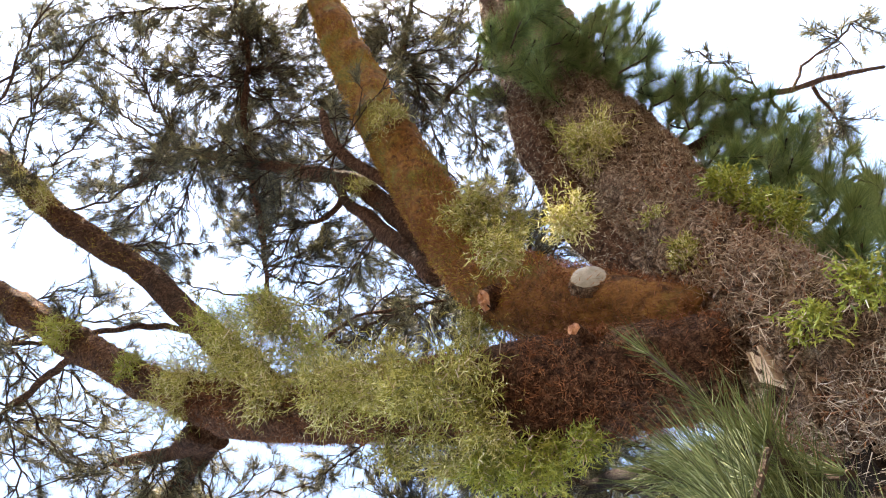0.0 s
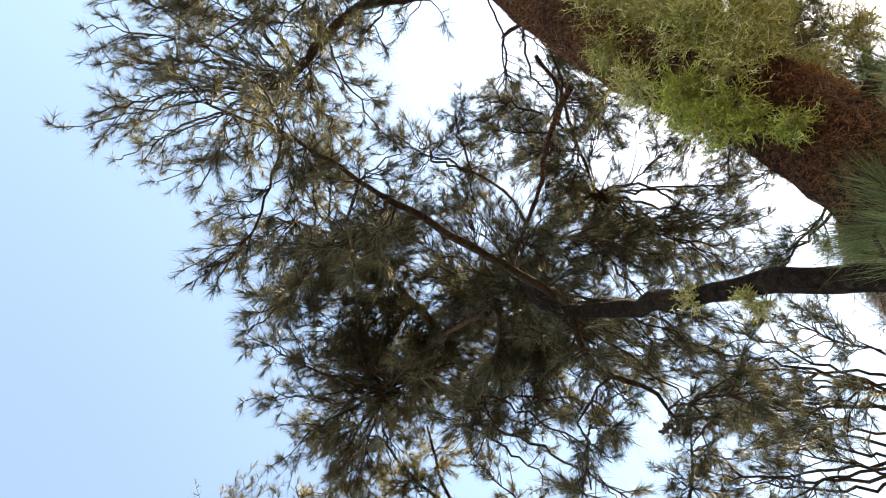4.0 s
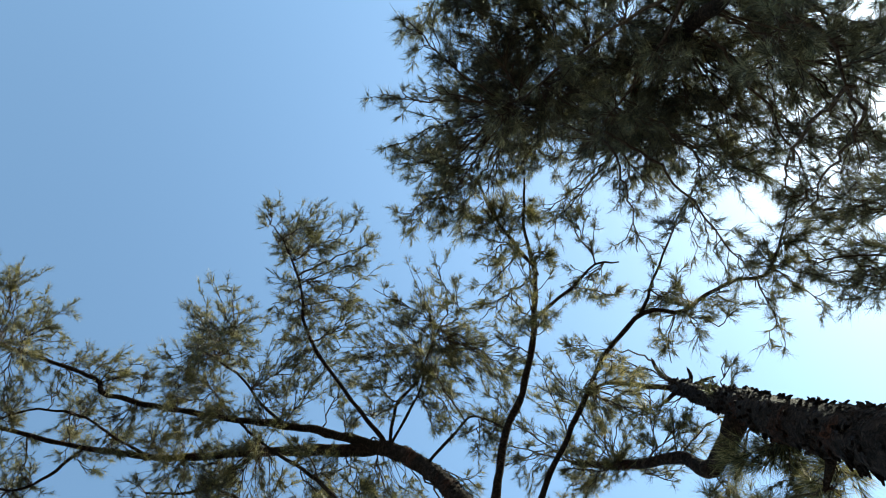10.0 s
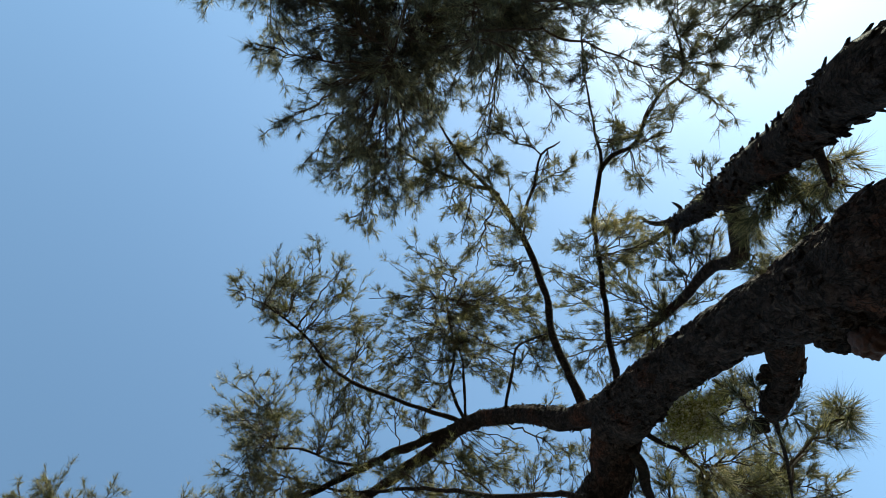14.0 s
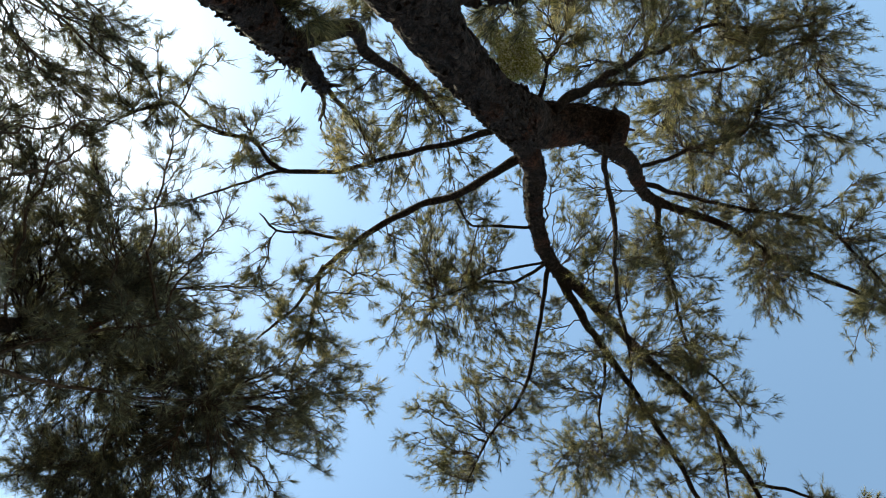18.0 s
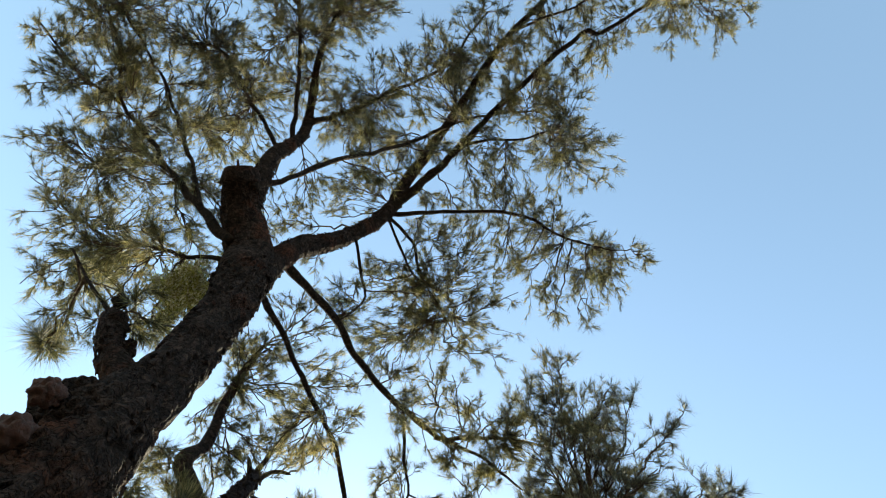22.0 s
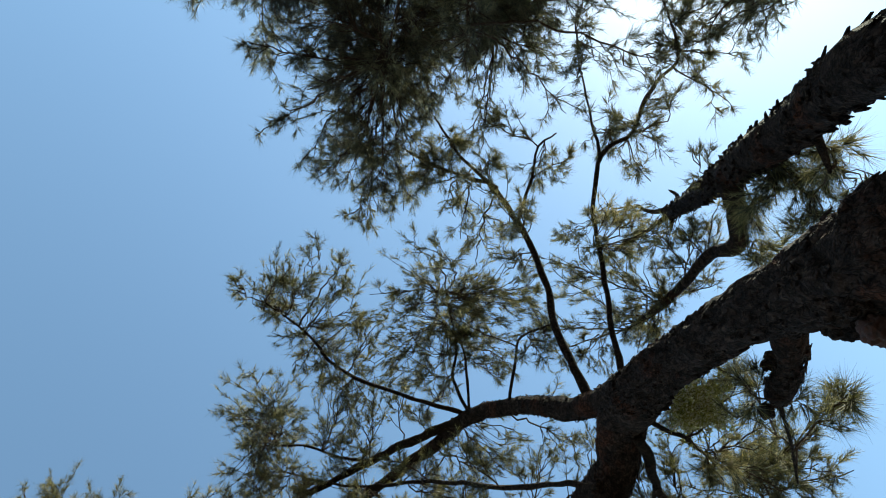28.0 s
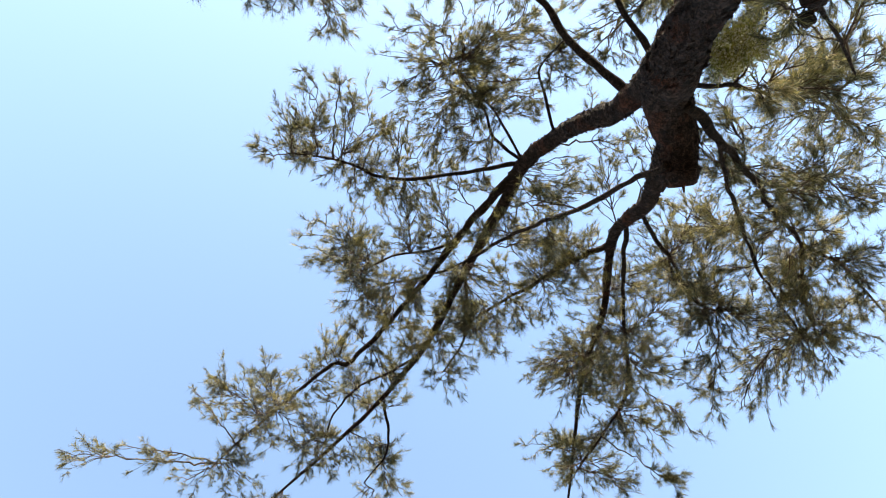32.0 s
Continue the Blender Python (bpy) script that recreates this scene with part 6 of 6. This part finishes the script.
shoot(near_oak, (1.227, 2.473, 1.960), (1.310, 2.473, 2.053), 300, 0.09, NEEDLES_BRUSH)
shoot(near_oak, (1.275, 2.414, 1.889), (1.366, 2.455, 1.951), 300, 0.09, NEEDLES_BRUSH)
shoot(near_oak, (1.250, 2.728, 1.926), (1.359, 2.954, 2.030), 90, 0.08, NEEDLES_FRESH)
shoot(near_oak, (1.074, 4.431, 3.342), (0.932, 4.389, 3.229), 420, 0.10, NEEDLES_BRUSH)
shoot(near_oak, (1.000, 4.458, 3.323), (0.888, 4.555, 3.259), 420, 0.10, NEEDLES_BRUSH)
shoot(near_oak, (1.011, 4.284, 3.362), (1.138, 4.327, 3.336), 420, 0.10, NEEDLES_BRUSH)
shoot(near_oak, (1.079, 4.430, 3.344), (0.952, 4.322, 3.245), 420, 0.10, NEEDLES_BRUSH)
shoot(near_oak, (0.931, 4.478, 3.336), (0.885, 4.585, 3.176), 420, 0.10, NEEDLES_BRUSH)
shoot(near_oak, (0.907, 4.338, 3.427), (0.939, 4.404, 3.286), 420, 0.10, NEEDLES_BRUSH)
shoot(near_oak, (0.954, 4.445, 3.312), (0.948, 4.550, 3.232), 420, 0.10, NEEDLES_BRUSH)
shoot(near_oak, (1.013, 4.401, 3.336), (0.985, 4.529, 3.242), 420, 0.10, NEEDLES_BRUSH)
shoot(near_oak, (0.889, 4.548, 3.345), (1.076, 4.534, 3.270), 420, 0.10, NEEDLES_BRUSH)
shoot(near_oak, (1.037, 4.527, 3.319), (0.879, 4.546, 3.300), 420, 0.10, NEEDLES_BRUSH)
shoot(near_oak, (1.029, 4.468, 3.354), (1.057, 4.488, 3.169), 420, 0.10, NEEDLES_BRUSH)
shoot(near_oak, (0.960, 4.454, 3.218), (0.896, 4.442, 3.026), 420, 0.10, NEEDLES_BRUSH)
shoot(near_oak, (0.939, 4.672, 3.244), (0.883, 4.513, 3.178), 420, 0.10, NEEDLES_BRUSH)
shoot(near_oak, (0.841, 4.574, 3.207), (0.913, 4.634, 3.062), 420, 0.10, NEEDLES_BRUSH)
shoot(near_oak, (0.866, 4.553, 3.233), (0.739, 4.546, 3.170), 420, 0.10, NEEDLES_BRUSH)
shoot(near_oak, (0.931, 4.506, 3.257), (0.789, 4.595, 3.252), 420, 0.10, NEEDLES_BRUSH)
shoot(near_oak, (0.963, 4.513, 3.306), (0.895, 4.565, 3.196), 420, 0.10, NEEDLES_BRUSH)
shoot(near_oak, (0.758, 4.563, 3.319), (0.836, 4.627, 3.127), 420, 0.10, NEEDLES_BRUSH)
shoot(near_oak, (0.960, 4.213, 3.353), (0.733, 4.305, 3.373), 420, 0.10, NEEDLES_BRUSH)
shoot(near_oak, (0.964, 4.271, 3.278), (0.918, 4.196, 3.091), 420, 0.10, NEEDLES_BRUSH)
shoot(near_oak, (0.982, 4.412, 3.227), (0.781, 4.430, 3.192), 420, 0.10, NEEDLES_BRUSH)
shoot(near_oak, (0.939, 4.221, 3.253), (0.852, 4.382, 3.199), 420, 0.10, NEEDLES_BRUSH)
shoot(near_oak, (0.908, 4.262, 3.245), (0.821, 4.328, 3.125), 420, 0.10, NEEDLES_BRUSH)
shoot(near_oak, (0.909, 4.238, 3.307), (0.914, 4.304, 3.172), 420, 0.10, NEEDLES_BRUSH)
shoot(near_oak, (0.677, 4.320, 3.200), (0.777, 4.374, 3.136), 420, 0.10, NEEDLES_BRUSH)
shoot(near_oak, (0.923, 4.411, 3.354), (0.812, 4.428, 3.314), 420, 0.10, NEEDLES_BRUSH)
shoot(near_oak, (0.938, 4.362, 3.286), (0.987, 4.214, 2.951), 420, 0.10, NEEDLES_BRUSH)
shoot(near_oak, (0.792, 4.250, 3.205), (0.714, 4.395, 3.211), 420, 0.10, NEEDLES_BRUSH)
shoot(near_oak, (0.811, 4.427, 3.290), (0.832, 4.559, 3.161), 420, 0.10, NEEDLES_BRUSH)
shoot(near_oak, (0.872, 4.520, 3.226), (0.806, 4.249, 2.966), 420, 0.10, NEEDLES_BRUSH)
shoot(near_oak, (0.671, 4.346, 3.249), (0.734, 4.382, 3.102), 420, 0.10, NEEDLES_BRUSH)
shoot(near_oak, (0.648, 4.406, 3.168), (0.524, 4.417, 3.089), 420, 0.10, NEEDLES_BRUSH)
shoot(near_oak, (0.645, 4.191, 3.216), (0.519, 4.298, 3.129), 420, 0.10, NEEDLES_BRUSH)
shoot(near_oak, (0.748, 4.320, 3.152), (0.579, 4.511, 3.180), 420, 0.10, NEEDLES_BRUSH)
shoot(near_oak, (0.720, 4.304, 3.086), (0.559, 4.467, 3.159), 420, 0.10, NEEDLES_BRUSH)
shoot(near_oak, (0.706, 4.352, 3.288), (0.632, 4.351, 3.126), 420, 0.10, NEEDLES_BRUSH)
shoot(near_oak, (0.752, 4.382, 3.185), (0.534, 4.463, 3.223), 420, 0.10, NEEDLES_BRUSH)
shoot(near_oak, (0.677, 4.304, 3.110), (0.481, 4.244, 3.179), 420, 0.10, NEEDLES_BRUSH)
shoot(near_oak, (0.575, 4.257, 3.138), (0.499, 4.439, 3.104), 420, 0.10, NEEDLES_BRUSH)
shoot(near_oak, (0.676, 4.278, 3.086), (0.574, 4.446, 3.069), 420, 0.10, NEEDLES_BRUSH)
shoot(near_oak, (0.540, 4.284, 3.116), (0.361, 4.470, 3.122), 420, 0.10, NEEDLES_BRUSH)
shoot(near_oak, (0.668, 4.239, 3.122), (0.592, 4.296, 2.992), 420, 0.10, NEEDLES_BRUSH)
shoot(near_oak, (0.616, 4.271, 3.127), (0.496, 4.208, 3.070), 420, 0.10, NEEDLES_BRUSH)
shoot(near_oak, (0.831, 4.260, 3.152), (0.698, 4.369, 3.187), 420, 0.10, NEEDLES_BRUSH)
shoot(near_oak, (0.765, 4.182, 3.227), (0.668, 4.253, 3.120), 420, 0.10, NEEDLES_BRUSH)
shoot(near_oak, (0.846, 4.110, 3.234), (0.938, 4.220, 3.153), 420, 0.10, NEEDLES_BRUSH)
shoot(near_oak, (0.811, 4.279, 3.162), (0.623, 4.235, 3.210), 420, 0.10, NEEDLES_BRUSH)
shoot(near_oak, (0.840, 4.118, 3.216), (0.756, 4.329, 3.327), 420, 0.10, NEEDLES_BRUSH)
shoot(near_oak, (0.627, 4.089, 3.152), (0.588, 4.279, 3.161), 420, 0.10, NEEDLES_BRUSH)
shoot(near_oak, (0.713, 4.202, 3.232), (0.606, 4.202, 3.103), 420, 0.10, NEEDLES_BRUSH)
shoot(near_oak, (0.651, 4.145, 3.157), (0.587, 4.025, 2.972), 420, 0.10, NEEDLES_BRUSH)
shoot(near_oak, (0.578, 4.048, 3.196), (0.555, 4.149, 3.034), 420, 0.10, NEEDLES_BRUSH)
shoot(near_oak, (0.688, 4.004, 3.119), (0.527, 4.349, 3.287), 420, 0.10, NEEDLES_BRUSH)
shoot(near_oak, (0.663, 4.102, 3.149), (0.678, 4.107, 2.996), 420, 0.10, NEEDLES_BRUSH)
shoot(near_oak, (0.685, 4.138, 3.015), (0.565, 4.212, 2.975), 420, 0.10, NEEDLES_BRUSH)
shoot(near_oak, (0.573, 3.994, 3.083), (0.592, 3.967, 2.902), 420, 0.10, NEEDLES_BRUSH)
shoot(near_oak, (0.702, 4.067, 2.997), (0.601, 4.138, 2.932), 420, 0.10, NEEDLES_BRUSH)
shoot(near_oak, (0.625, 3.908, 2.988), (0.557, 3.975, 2.923), 420, 0.10, NEEDLES_BRUSH)
shoot(near_oak, (0.534, 3.893, 3.057), (0.402, 3.996, 3.028), 420, 0.10, NEEDLES_BRUSH)
shoot(near_oak, (0.617, 3.921, 3.051), (0.454, 4.058, 3.143), 420, 0.10, NEEDLES_BRUSH)
shoot(near_oak, (0.625, 4.024, 3.063), (0.572, 3.911, 2.943), 420, 0.10, NEEDLES_BRUSH)
shoot(near_oak, (0.507, 3.814, 2.967), (0.440, 4.006, 2.959), 420, 0.10, NEEDLES_BRUSH)
shoot(near_oak, (0.442, 3.931, 2.960), (0.473, 3.771, 2.791), 420, 0.10, NEEDLES_BRUSH)
shoot(near_oak, (0.512, 3.805, 2.997), (0.507, 3.863, 2.869), 420, 0.10, NEEDLES_BRUSH)
shoot(near_oak, (0.579, 3.757, 2.918), (0.540, 3.974, 2.967), 420, 0.10, NEEDLES_BRUSH)
shoot(near_oak, (0.503, 3.869, 3.015), (0.621, 3.893, 2.831), 420, 0.10, NEEDLES_BRUSH)
shoot(near_oak, (0.463, 3.894, 3.032), (0.258, 3.980, 3.093), 420, 0.10, NEEDLES_BRUSH)
shoot(near_oak, (0.501, 3.611, 2.956), (0.402, 3.753, 2.965), 420, 0.10, NEEDLES_BRUSH)
shoot(near_oak, (0.478, 3.656, 2.904), (0.203, 3.726, 3.024), 420, 0.10, NEEDLES_BRUSH)
shoot(near_oak, (0.339, 3.723, 2.926), (0.417, 3.782, 2.800), 420, 0.10, NEEDLES_BRUSH)
shoot(near_oak, (0.409, 3.595, 2.958), (0.471, 3.712, 2.923), 420, 0.10, NEEDLES_BRUSH)
shoot(near_oak, (0.475, 3.730, 3.009), (0.481, 3.760, 2.853), 420, 0.10, NEEDLES_BRUSH)
shoot(near_oak, (0.488, 3.682, 2.999), (0.408, 3.795, 3.011), 420, 0.10, NEEDLES_BRUSH)
shoot(near_oak, (0.486, 3.460, 2.781), (0.378, 3.529, 2.761), 420, 0.10, NEEDLES_BRUSH)
shoot(near_oak, (0.490, 3.524, 2.835), (0.346, 3.471, 2.880), 420, 0.10, NEEDLES_BRUSH)
shoot(near_oak, (0.399, 3.513, 2.887), (0.452, 3.557, 2.693), 420, 0.10, NEEDLES_BRUSH)
shoot(near_oak, (0.450, 3.440, 2.749), (0.442, 3.534, 2.654), 420, 0.10, NEEDLES_BRUSH)
shoot(near_oak, (0.418, 3.462, 2.880), (0.505, 3.468, 2.641), 420, 0.10, NEEDLES_BRUSH)
shoot(near_oak, (0.554, 3.460, 2.685), (0.331, 3.695, 2.854), 420, 0.10, NEEDLES_BRUSH)
shoot(near_oak, (0.508, 3.318, 2.773), (0.484, 3.366, 2.679), 420, 0.10, NEEDLES_BRUSH)
shoot(near_oak, (0.503, 3.306, 2.752), (0.660, 3.294, 2.481), 420, 0.10, NEEDLES_BRUSH)
shoot(near_oak, (0.549, 3.272, 2.762), (0.404, 3.318, 2.822), 420, 0.10, NEEDLES_BRUSH)
shoot(near_oak, (0.452, 3.305, 2.720), (0.421, 3.427, 2.706), 420, 0.10, NEEDLES_BRUSH)
shoot(near_oak, (0.411, 3.284, 2.738), (0.417, 3.341, 2.652), 420, 0.10, NEEDLES_BRUSH)
shoot(near_oak, (0.565, 3.288, 2.656), (0.487, 3.203, 2.688), 420, 0.10, NEEDLES_BRUSH)
shoot(near_oak, (0.503, 3.173, 2.545), (0.471, 3.266, 2.537), 420, 0.10, NEEDLES_BRUSH)
shoot(near_oak, (0.438, 3.271, 2.697), (0.449, 3.182, 2.790), 420, 0.10, NEEDLES_BRUSH)
shoot(near_oak, (0.579, 3.141, 2.638), (0.518, 3.205, 2.637), 420, 0.10, NEEDLES_BRUSH)
shoot(near_oak, (0.570, 3.178, 2.617), (0.596, 3.205, 2.488), 420, 0.10, NEEDLES_BRUSH)
shoot(near_oak, (0.529, 3.618, 2.956), (0.555, 3.566, 2.737), 420, 0.10, NEEDLES_BRUSH)
shoot(near_oak, (0.508, 3.527, 2.915), (0.527, 3.518, 2.711), 420, 0.10, NEEDLES_BRUSH)
shoot(near_oak, (0.542, 3.559, 2.903), (0.536, 3.620, 2.822), 420, 0.10, NEEDLES_BRUSH)
shoot(near_oak, (0.568, 3.523, 2.941), (0.628, 3.579, 2.746), 420, 0.10, NEEDLES_BRUSH)
shoot(near_oak, (0.539, 3.062, 2.556), (0.496, 3.180, 2.584), 420, 0.10, NEEDLES_BRUSH)
shoot(near_oak, (0.532, 3.099, 2.509), (0.461, 3.197, 2.648), 420, 0.10, NEEDLES_BRUSH)
shoot(near_oak, (0.579, 3.096, 2.552), (0.530, 3.142, 2.492), 420, 0.10, NEEDLES_BRUSH)
shoot(near_oak, (0.559, 3.067, 2.468), (0.552, 3.147, 2.420), 420, 0.10, NEEDLES_BRUSH)
shoot(near_oak, (0.561, 3.058, 2.548), (0.651, 3.130, 2.387), 420, 0.10, NEEDLES_BRUSH)
shoot(near_oak, (0.548, 3.916, 3.335), (0.473, 3.870, 3.227), 420, 0.10, NEEDLES_BRUSH)
shoot(near_oak, (0.410, 3.940, 3.299), (0.465, 3.992, 3.080), 420, 0.10, NEEDLES_BRUSH)
shoot(near_oak, (0.376, 3.916, 3.182), (0.295, 4.048, 3.089), 420, 0.10, NEEDLES_BRUSH)
shoot(near_oak, (0.566, 4.007, 3.333), (0.527, 4.254, 3.344), 420, 0.10, NEEDLES_BRUSH)
shoot(near_oak, (0.440, 3.881, 3.273), (0.236, 3.986, 3.318), 420, 0.10, NEEDLES_BRUSH)
shoot(near_oak, (0.387, 3.996, 3.269), (0.507, 3.981, 2.982), 420, 0.10, NEEDLES_BRUSH)
shoot(near_oak, (0.490, 3.956, 3.298), (0.531, 4.105, 3.185), 420, 0.10, NEEDLES_BRUSH)
shoot(near_oak, (0.404, 3.691, 3.175), (0.346, 3.795, 3.137), 420, 0.10, NEEDLES_BRUSH)
shoot(near_oak, (0.386, 3.841, 3.174), (0.391, 3.860, 3.015), 420, 0.10, NEEDLES_BRUSH)
shoot(near_oak, (0.415, 3.714, 3.207), (0.392, 3.755, 3.014), 420, 0.10, NEEDLES_BRUSH)
shoot(near_oak, (0.606, 3.800, 3.196), (0.466, 3.860, 3.149), 420, 0.10, NEEDLES_BRUSH)
shoot(near_oak, (0.414, 3.796, 3.195), (0.325, 3.865, 3.150), 420, 0.10, NEEDLES_BRUSH)
shoot(near_oak, (0.376, 3.859, 3.101), (0.449, 3.830, 2.875), 420, 0.10, NEEDLES_BRUSH)
shoot(near_oak, (0.401, 3.765, 3.147), (0.367, 3.646, 2.946), 420, 0.10, NEEDLES_BRUSH)
shoot(near_oak, (0.317, 3.516, 3.165), (0.242, 3.603, 3.083), 420, 0.10, NEEDLES_BRUSH)
shoot(near_oak, (0.342, 3.619, 3.059), (0.414, 3.697, 2.909), 420, 0.10, NEEDLES_BRUSH)
shoot(near_oak, (0.354, 3.617, 3.061), (0.451, 3.729, 3.166), 420, 0.10, NEEDLES_BRUSH)
shoot(near_oak, (0.409, 3.519, 3.109), (0.301, 3.691, 3.117), 420, 0.10, NEEDLES_BRUSH)
shoot(near_oak, (0.445, 3.549, 3.112), (0.411, 3.674, 3.023), 420, 0.10, NEEDLES_BRUSH)
shoot(near_oak, (0.432, 3.587, 2.938), (0.283, 3.608, 2.963), 420, 0.10, NEEDLES_BRUSH)
shoot(near_oak, (0.419, 3.600, 3.066), (0.278, 3.558, 3.114), 420, 0.10, NEEDLES_BRUSH)
shoot(near_oak, (0.420, 3.406, 2.932), (0.290, 3.465, 2.886), 420, 0.10, NEEDLES_BRUSH)
shoot(near_oak, (0.347, 3.347, 2.896), (0.335, 3.447, 2.914), 420, 0.10, NEEDLES_BRUSH)
shoot(near_oak, (0.290, 3.545, 3.010), (0.345, 3.449, 2.731), 420, 0.10, NEEDLES_BRUSH)
shoot(near_oak, (0.373, 3.392, 3.013), (0.425, 3.393, 2.826), 420, 0.10, NEEDLES_BRUSH)
shoot(near_oak, (0.443, 3.301, 2.884), (0.388, 3.368, 2.857), 420, 0.10, NEEDLES_BRUSH)
shoot(near_oak, (0.387, 3.392, 2.950), (0.366, 3.462, 2.817), 420, 0.10, NEEDLES_BRUSH)
shoot(near_oak, (0.360, 3.379, 2.935), (0.497, 3.431, 2.735), 420, 0.10, NEEDLES_BRUSH)
shoot(near_oak, (0.258, 3.453, 2.981), (0.238, 3.464, 2.868), 420, 0.10, NEEDLES_BRUSH)
shoot(near_oak, (0.197, 3.462, 2.960), (0.189, 3.567, 2.890), 420, 0.10, NEEDLES_BRUSH)
shoot(near_oak, (0.269, 3.444, 2.855), (0.171, 3.595, 2.956), 420, 0.10, NEEDLES_BRUSH)
shoot(near_oak, (0.198, 3.493, 2.953), (0.085, 3.675, 3.031), 420, 0.10, NEEDLES_BRUSH)
shoot(near_oak, (0.172, 3.471, 2.879), (0.030, 3.588, 2.906), 420, 0.10, NEEDLES_BRUSH)
shoot(near_oak, (0.204, 3.793, 3.103), (0.131, 3.784, 2.971), 420, 0.10, NEEDLES_BRUSH)
shoot(near_oak, (0.215, 3.755, 3.055), (0.211, 3.876, 2.931), 420, 0.10, NEEDLES_BRUSH)
shoot(near_oak, (0.263, 3.671, 3.082), (0.210, 3.781, 3.024), 420, 0.10, NEEDLES_BRUSH)
shoot(near_oak, (0.166, 3.765, 3.050), (0.093, 3.826, 3.016), 420, 0.10, NEEDLES_BRUSH)
shoot(near_oak, (0.233, 3.758, 3.133), (0.301, 3.646, 2.829), 420, 0.10, NEEDLES_BRUSH)
shoot(near_oak, (0.318, 3.864, 3.034), (0.251, 4.007, 3.032), 420, 0.10, NEEDLES_BRUSH)
shoot(near_oak, (0.284, 3.864, 3.082), (0.205, 3.911, 3.026), 420, 0.10, NEEDLES_BRUSH)
shoot(near_oak, (0.335, 3.800, 3.101), (0.370, 3.755, 2.846), 420, 0.10, NEEDLES_BRUSH)
shoot(near_oak, (0.192, 3.837, 3.096), (0.244, 3.973, 3.098), 420, 0.10, NEEDLES_BRUSH)
shoot(near_oak, (0.318, 3.274, 2.695), (0.260, 3.412, 2.727), 420, 0.10, NEEDLES_BRUSH)
shoot(near_oak, (0.216, 3.263, 2.809), (0.193, 3.315, 2.705), 420, 0.10, NEEDLES_BRUSH)
shoot(near_oak, (0.270, 3.275, 2.657), (0.364, 3.305, 2.656), 420, 0.10, NEEDLES_BRUSH)
shoot(near_oak, (0.408, 3.212, 2.656), (0.236, 3.345, 2.729), 420, 0.10, NEEDLES_BRUSH)
shoot(near_oak, (0.290, 3.312, 2.759), (0.254, 3.395, 2.750), 420, 0.10, NEEDLES_BRUSH)
stub(near_oak, (1.172, 3.212, 2.622), (0.20, 0.60, -0.78), 0.046, 0.03, CUT_WOOD, 'sawn branch stub with a pale round face', BARK_RED)
stub(near_oak, (1.361, 3.289, 2.881), (0.946, -0.168, -0.277), 0.034, 0.05, TORN_WOOD, 'torn branch stub with raw orange wood')
stub(near_oak, (1.263, 3.056, 2.501), (0.631, 0.454, -0.629), 0.016, 0.08, TORN_WOOD, 'torn branch stub with raw orange wood')
scar(near_oak, (1.015, 2.911, 2.315), (0.941, 0.257, -0.219), (-0.843, -0.523, 0.086), 0.08, 0.016)
stub(oak, (-1.046, 1.130, 2.773), (-0.78, -0.62, -0.05), 0.050, 0.10, RED_WOOD, 'sawn stub with a red-brown face')
stub(oak, (-1.100, 1.066, 2.892), (-0.76, -0.65, 0.0), 0.046, 0.10, RED_WOOD, 'sawn stub with a red-brown face')
stub(oak, (-1.600, 1.180, 3.700), (-0.62, -0.66, 0.20), 0.040, 0.05, RED_WOOD, 'sawn stub with a red-brown face')
burl(oak, -0.943, 1.039, 2.650, 0.055, BARK_GREY)
burl(oak, -0.985, 1.030, 2.795, 0.060, BARK_GREY)
burl(oak, -1.070, 1.080, 2.810, 0.058, BARK_GREY)
burl(oak, -1.090, 1.050, 2.930, 0.054, BARK_GREY)
burl(oak, -1.080, 1.120, 2.700, 0.050, BARK_GREY)
burl(oak, -0.991, 1.016, 2.858, 0.055, BARK_GREY)
burl(oak, -0.995, 1.004, 2.620, 0.046, RED_WOOD)
burl(oak, -1.050, 0.968, 2.756, 0.038, RED_WOOD)
burl(oak, -1.523, 1.308, 3.650, 0.032, BARK_GREY)
burl(oak, -1.655, 1.298, 3.782, 0.029, BARK_GREY)
burl(oak, -1.714, 1.257, 3.832, 0.034, BARK_GREY)
burl(oak, -1.641, 1.317, 3.744, 0.027, BARK_GREY)
burl(oak, -1.714, 1.157, 3.843, 0.032, BARK_GREY)
burl(oak, -1.694, 1.221, 3.800, 0.042, BARK_GREY)
burl(oak, -1.531, 1.301, 3.731, 0.025, BARK_GREY)
burl(oak, -1.589, 1.304, 3.809, 0.024, BARK_GREY)
bare_twig(oak, (-1.099, 1.080, 2.743), (-1.183, 1.113, 2.638))
bare_twig(oak, (-1.096, 1.090, 2.738), (-1.176, 1.156, 2.642))
bare_twig(oak, (-1.094, 1.100, 2.732), (-1.228, 1.113, 2.658))
bare_twig(oak, (-1.092, 1.109, 2.727), (-1.199, 1.127, 2.609))
bare_twig(oak, (-1.089, 1.119, 2.721), (-1.161, 1.183, 2.632))
bare_twig(oak, (-1.082, 1.091, 2.749), (-1.249, 1.111, 2.638))
bare_twig(oak, (-1.079, 1.101, 2.744), (-1.175, 1.091, 2.664))
stub(oak, (-1.906, 0.586, 4.853), (-0.412, -0.901, 0.136), 0.095, 0.06, RED_WOOD, 'blunt sawn end of the thick limb')
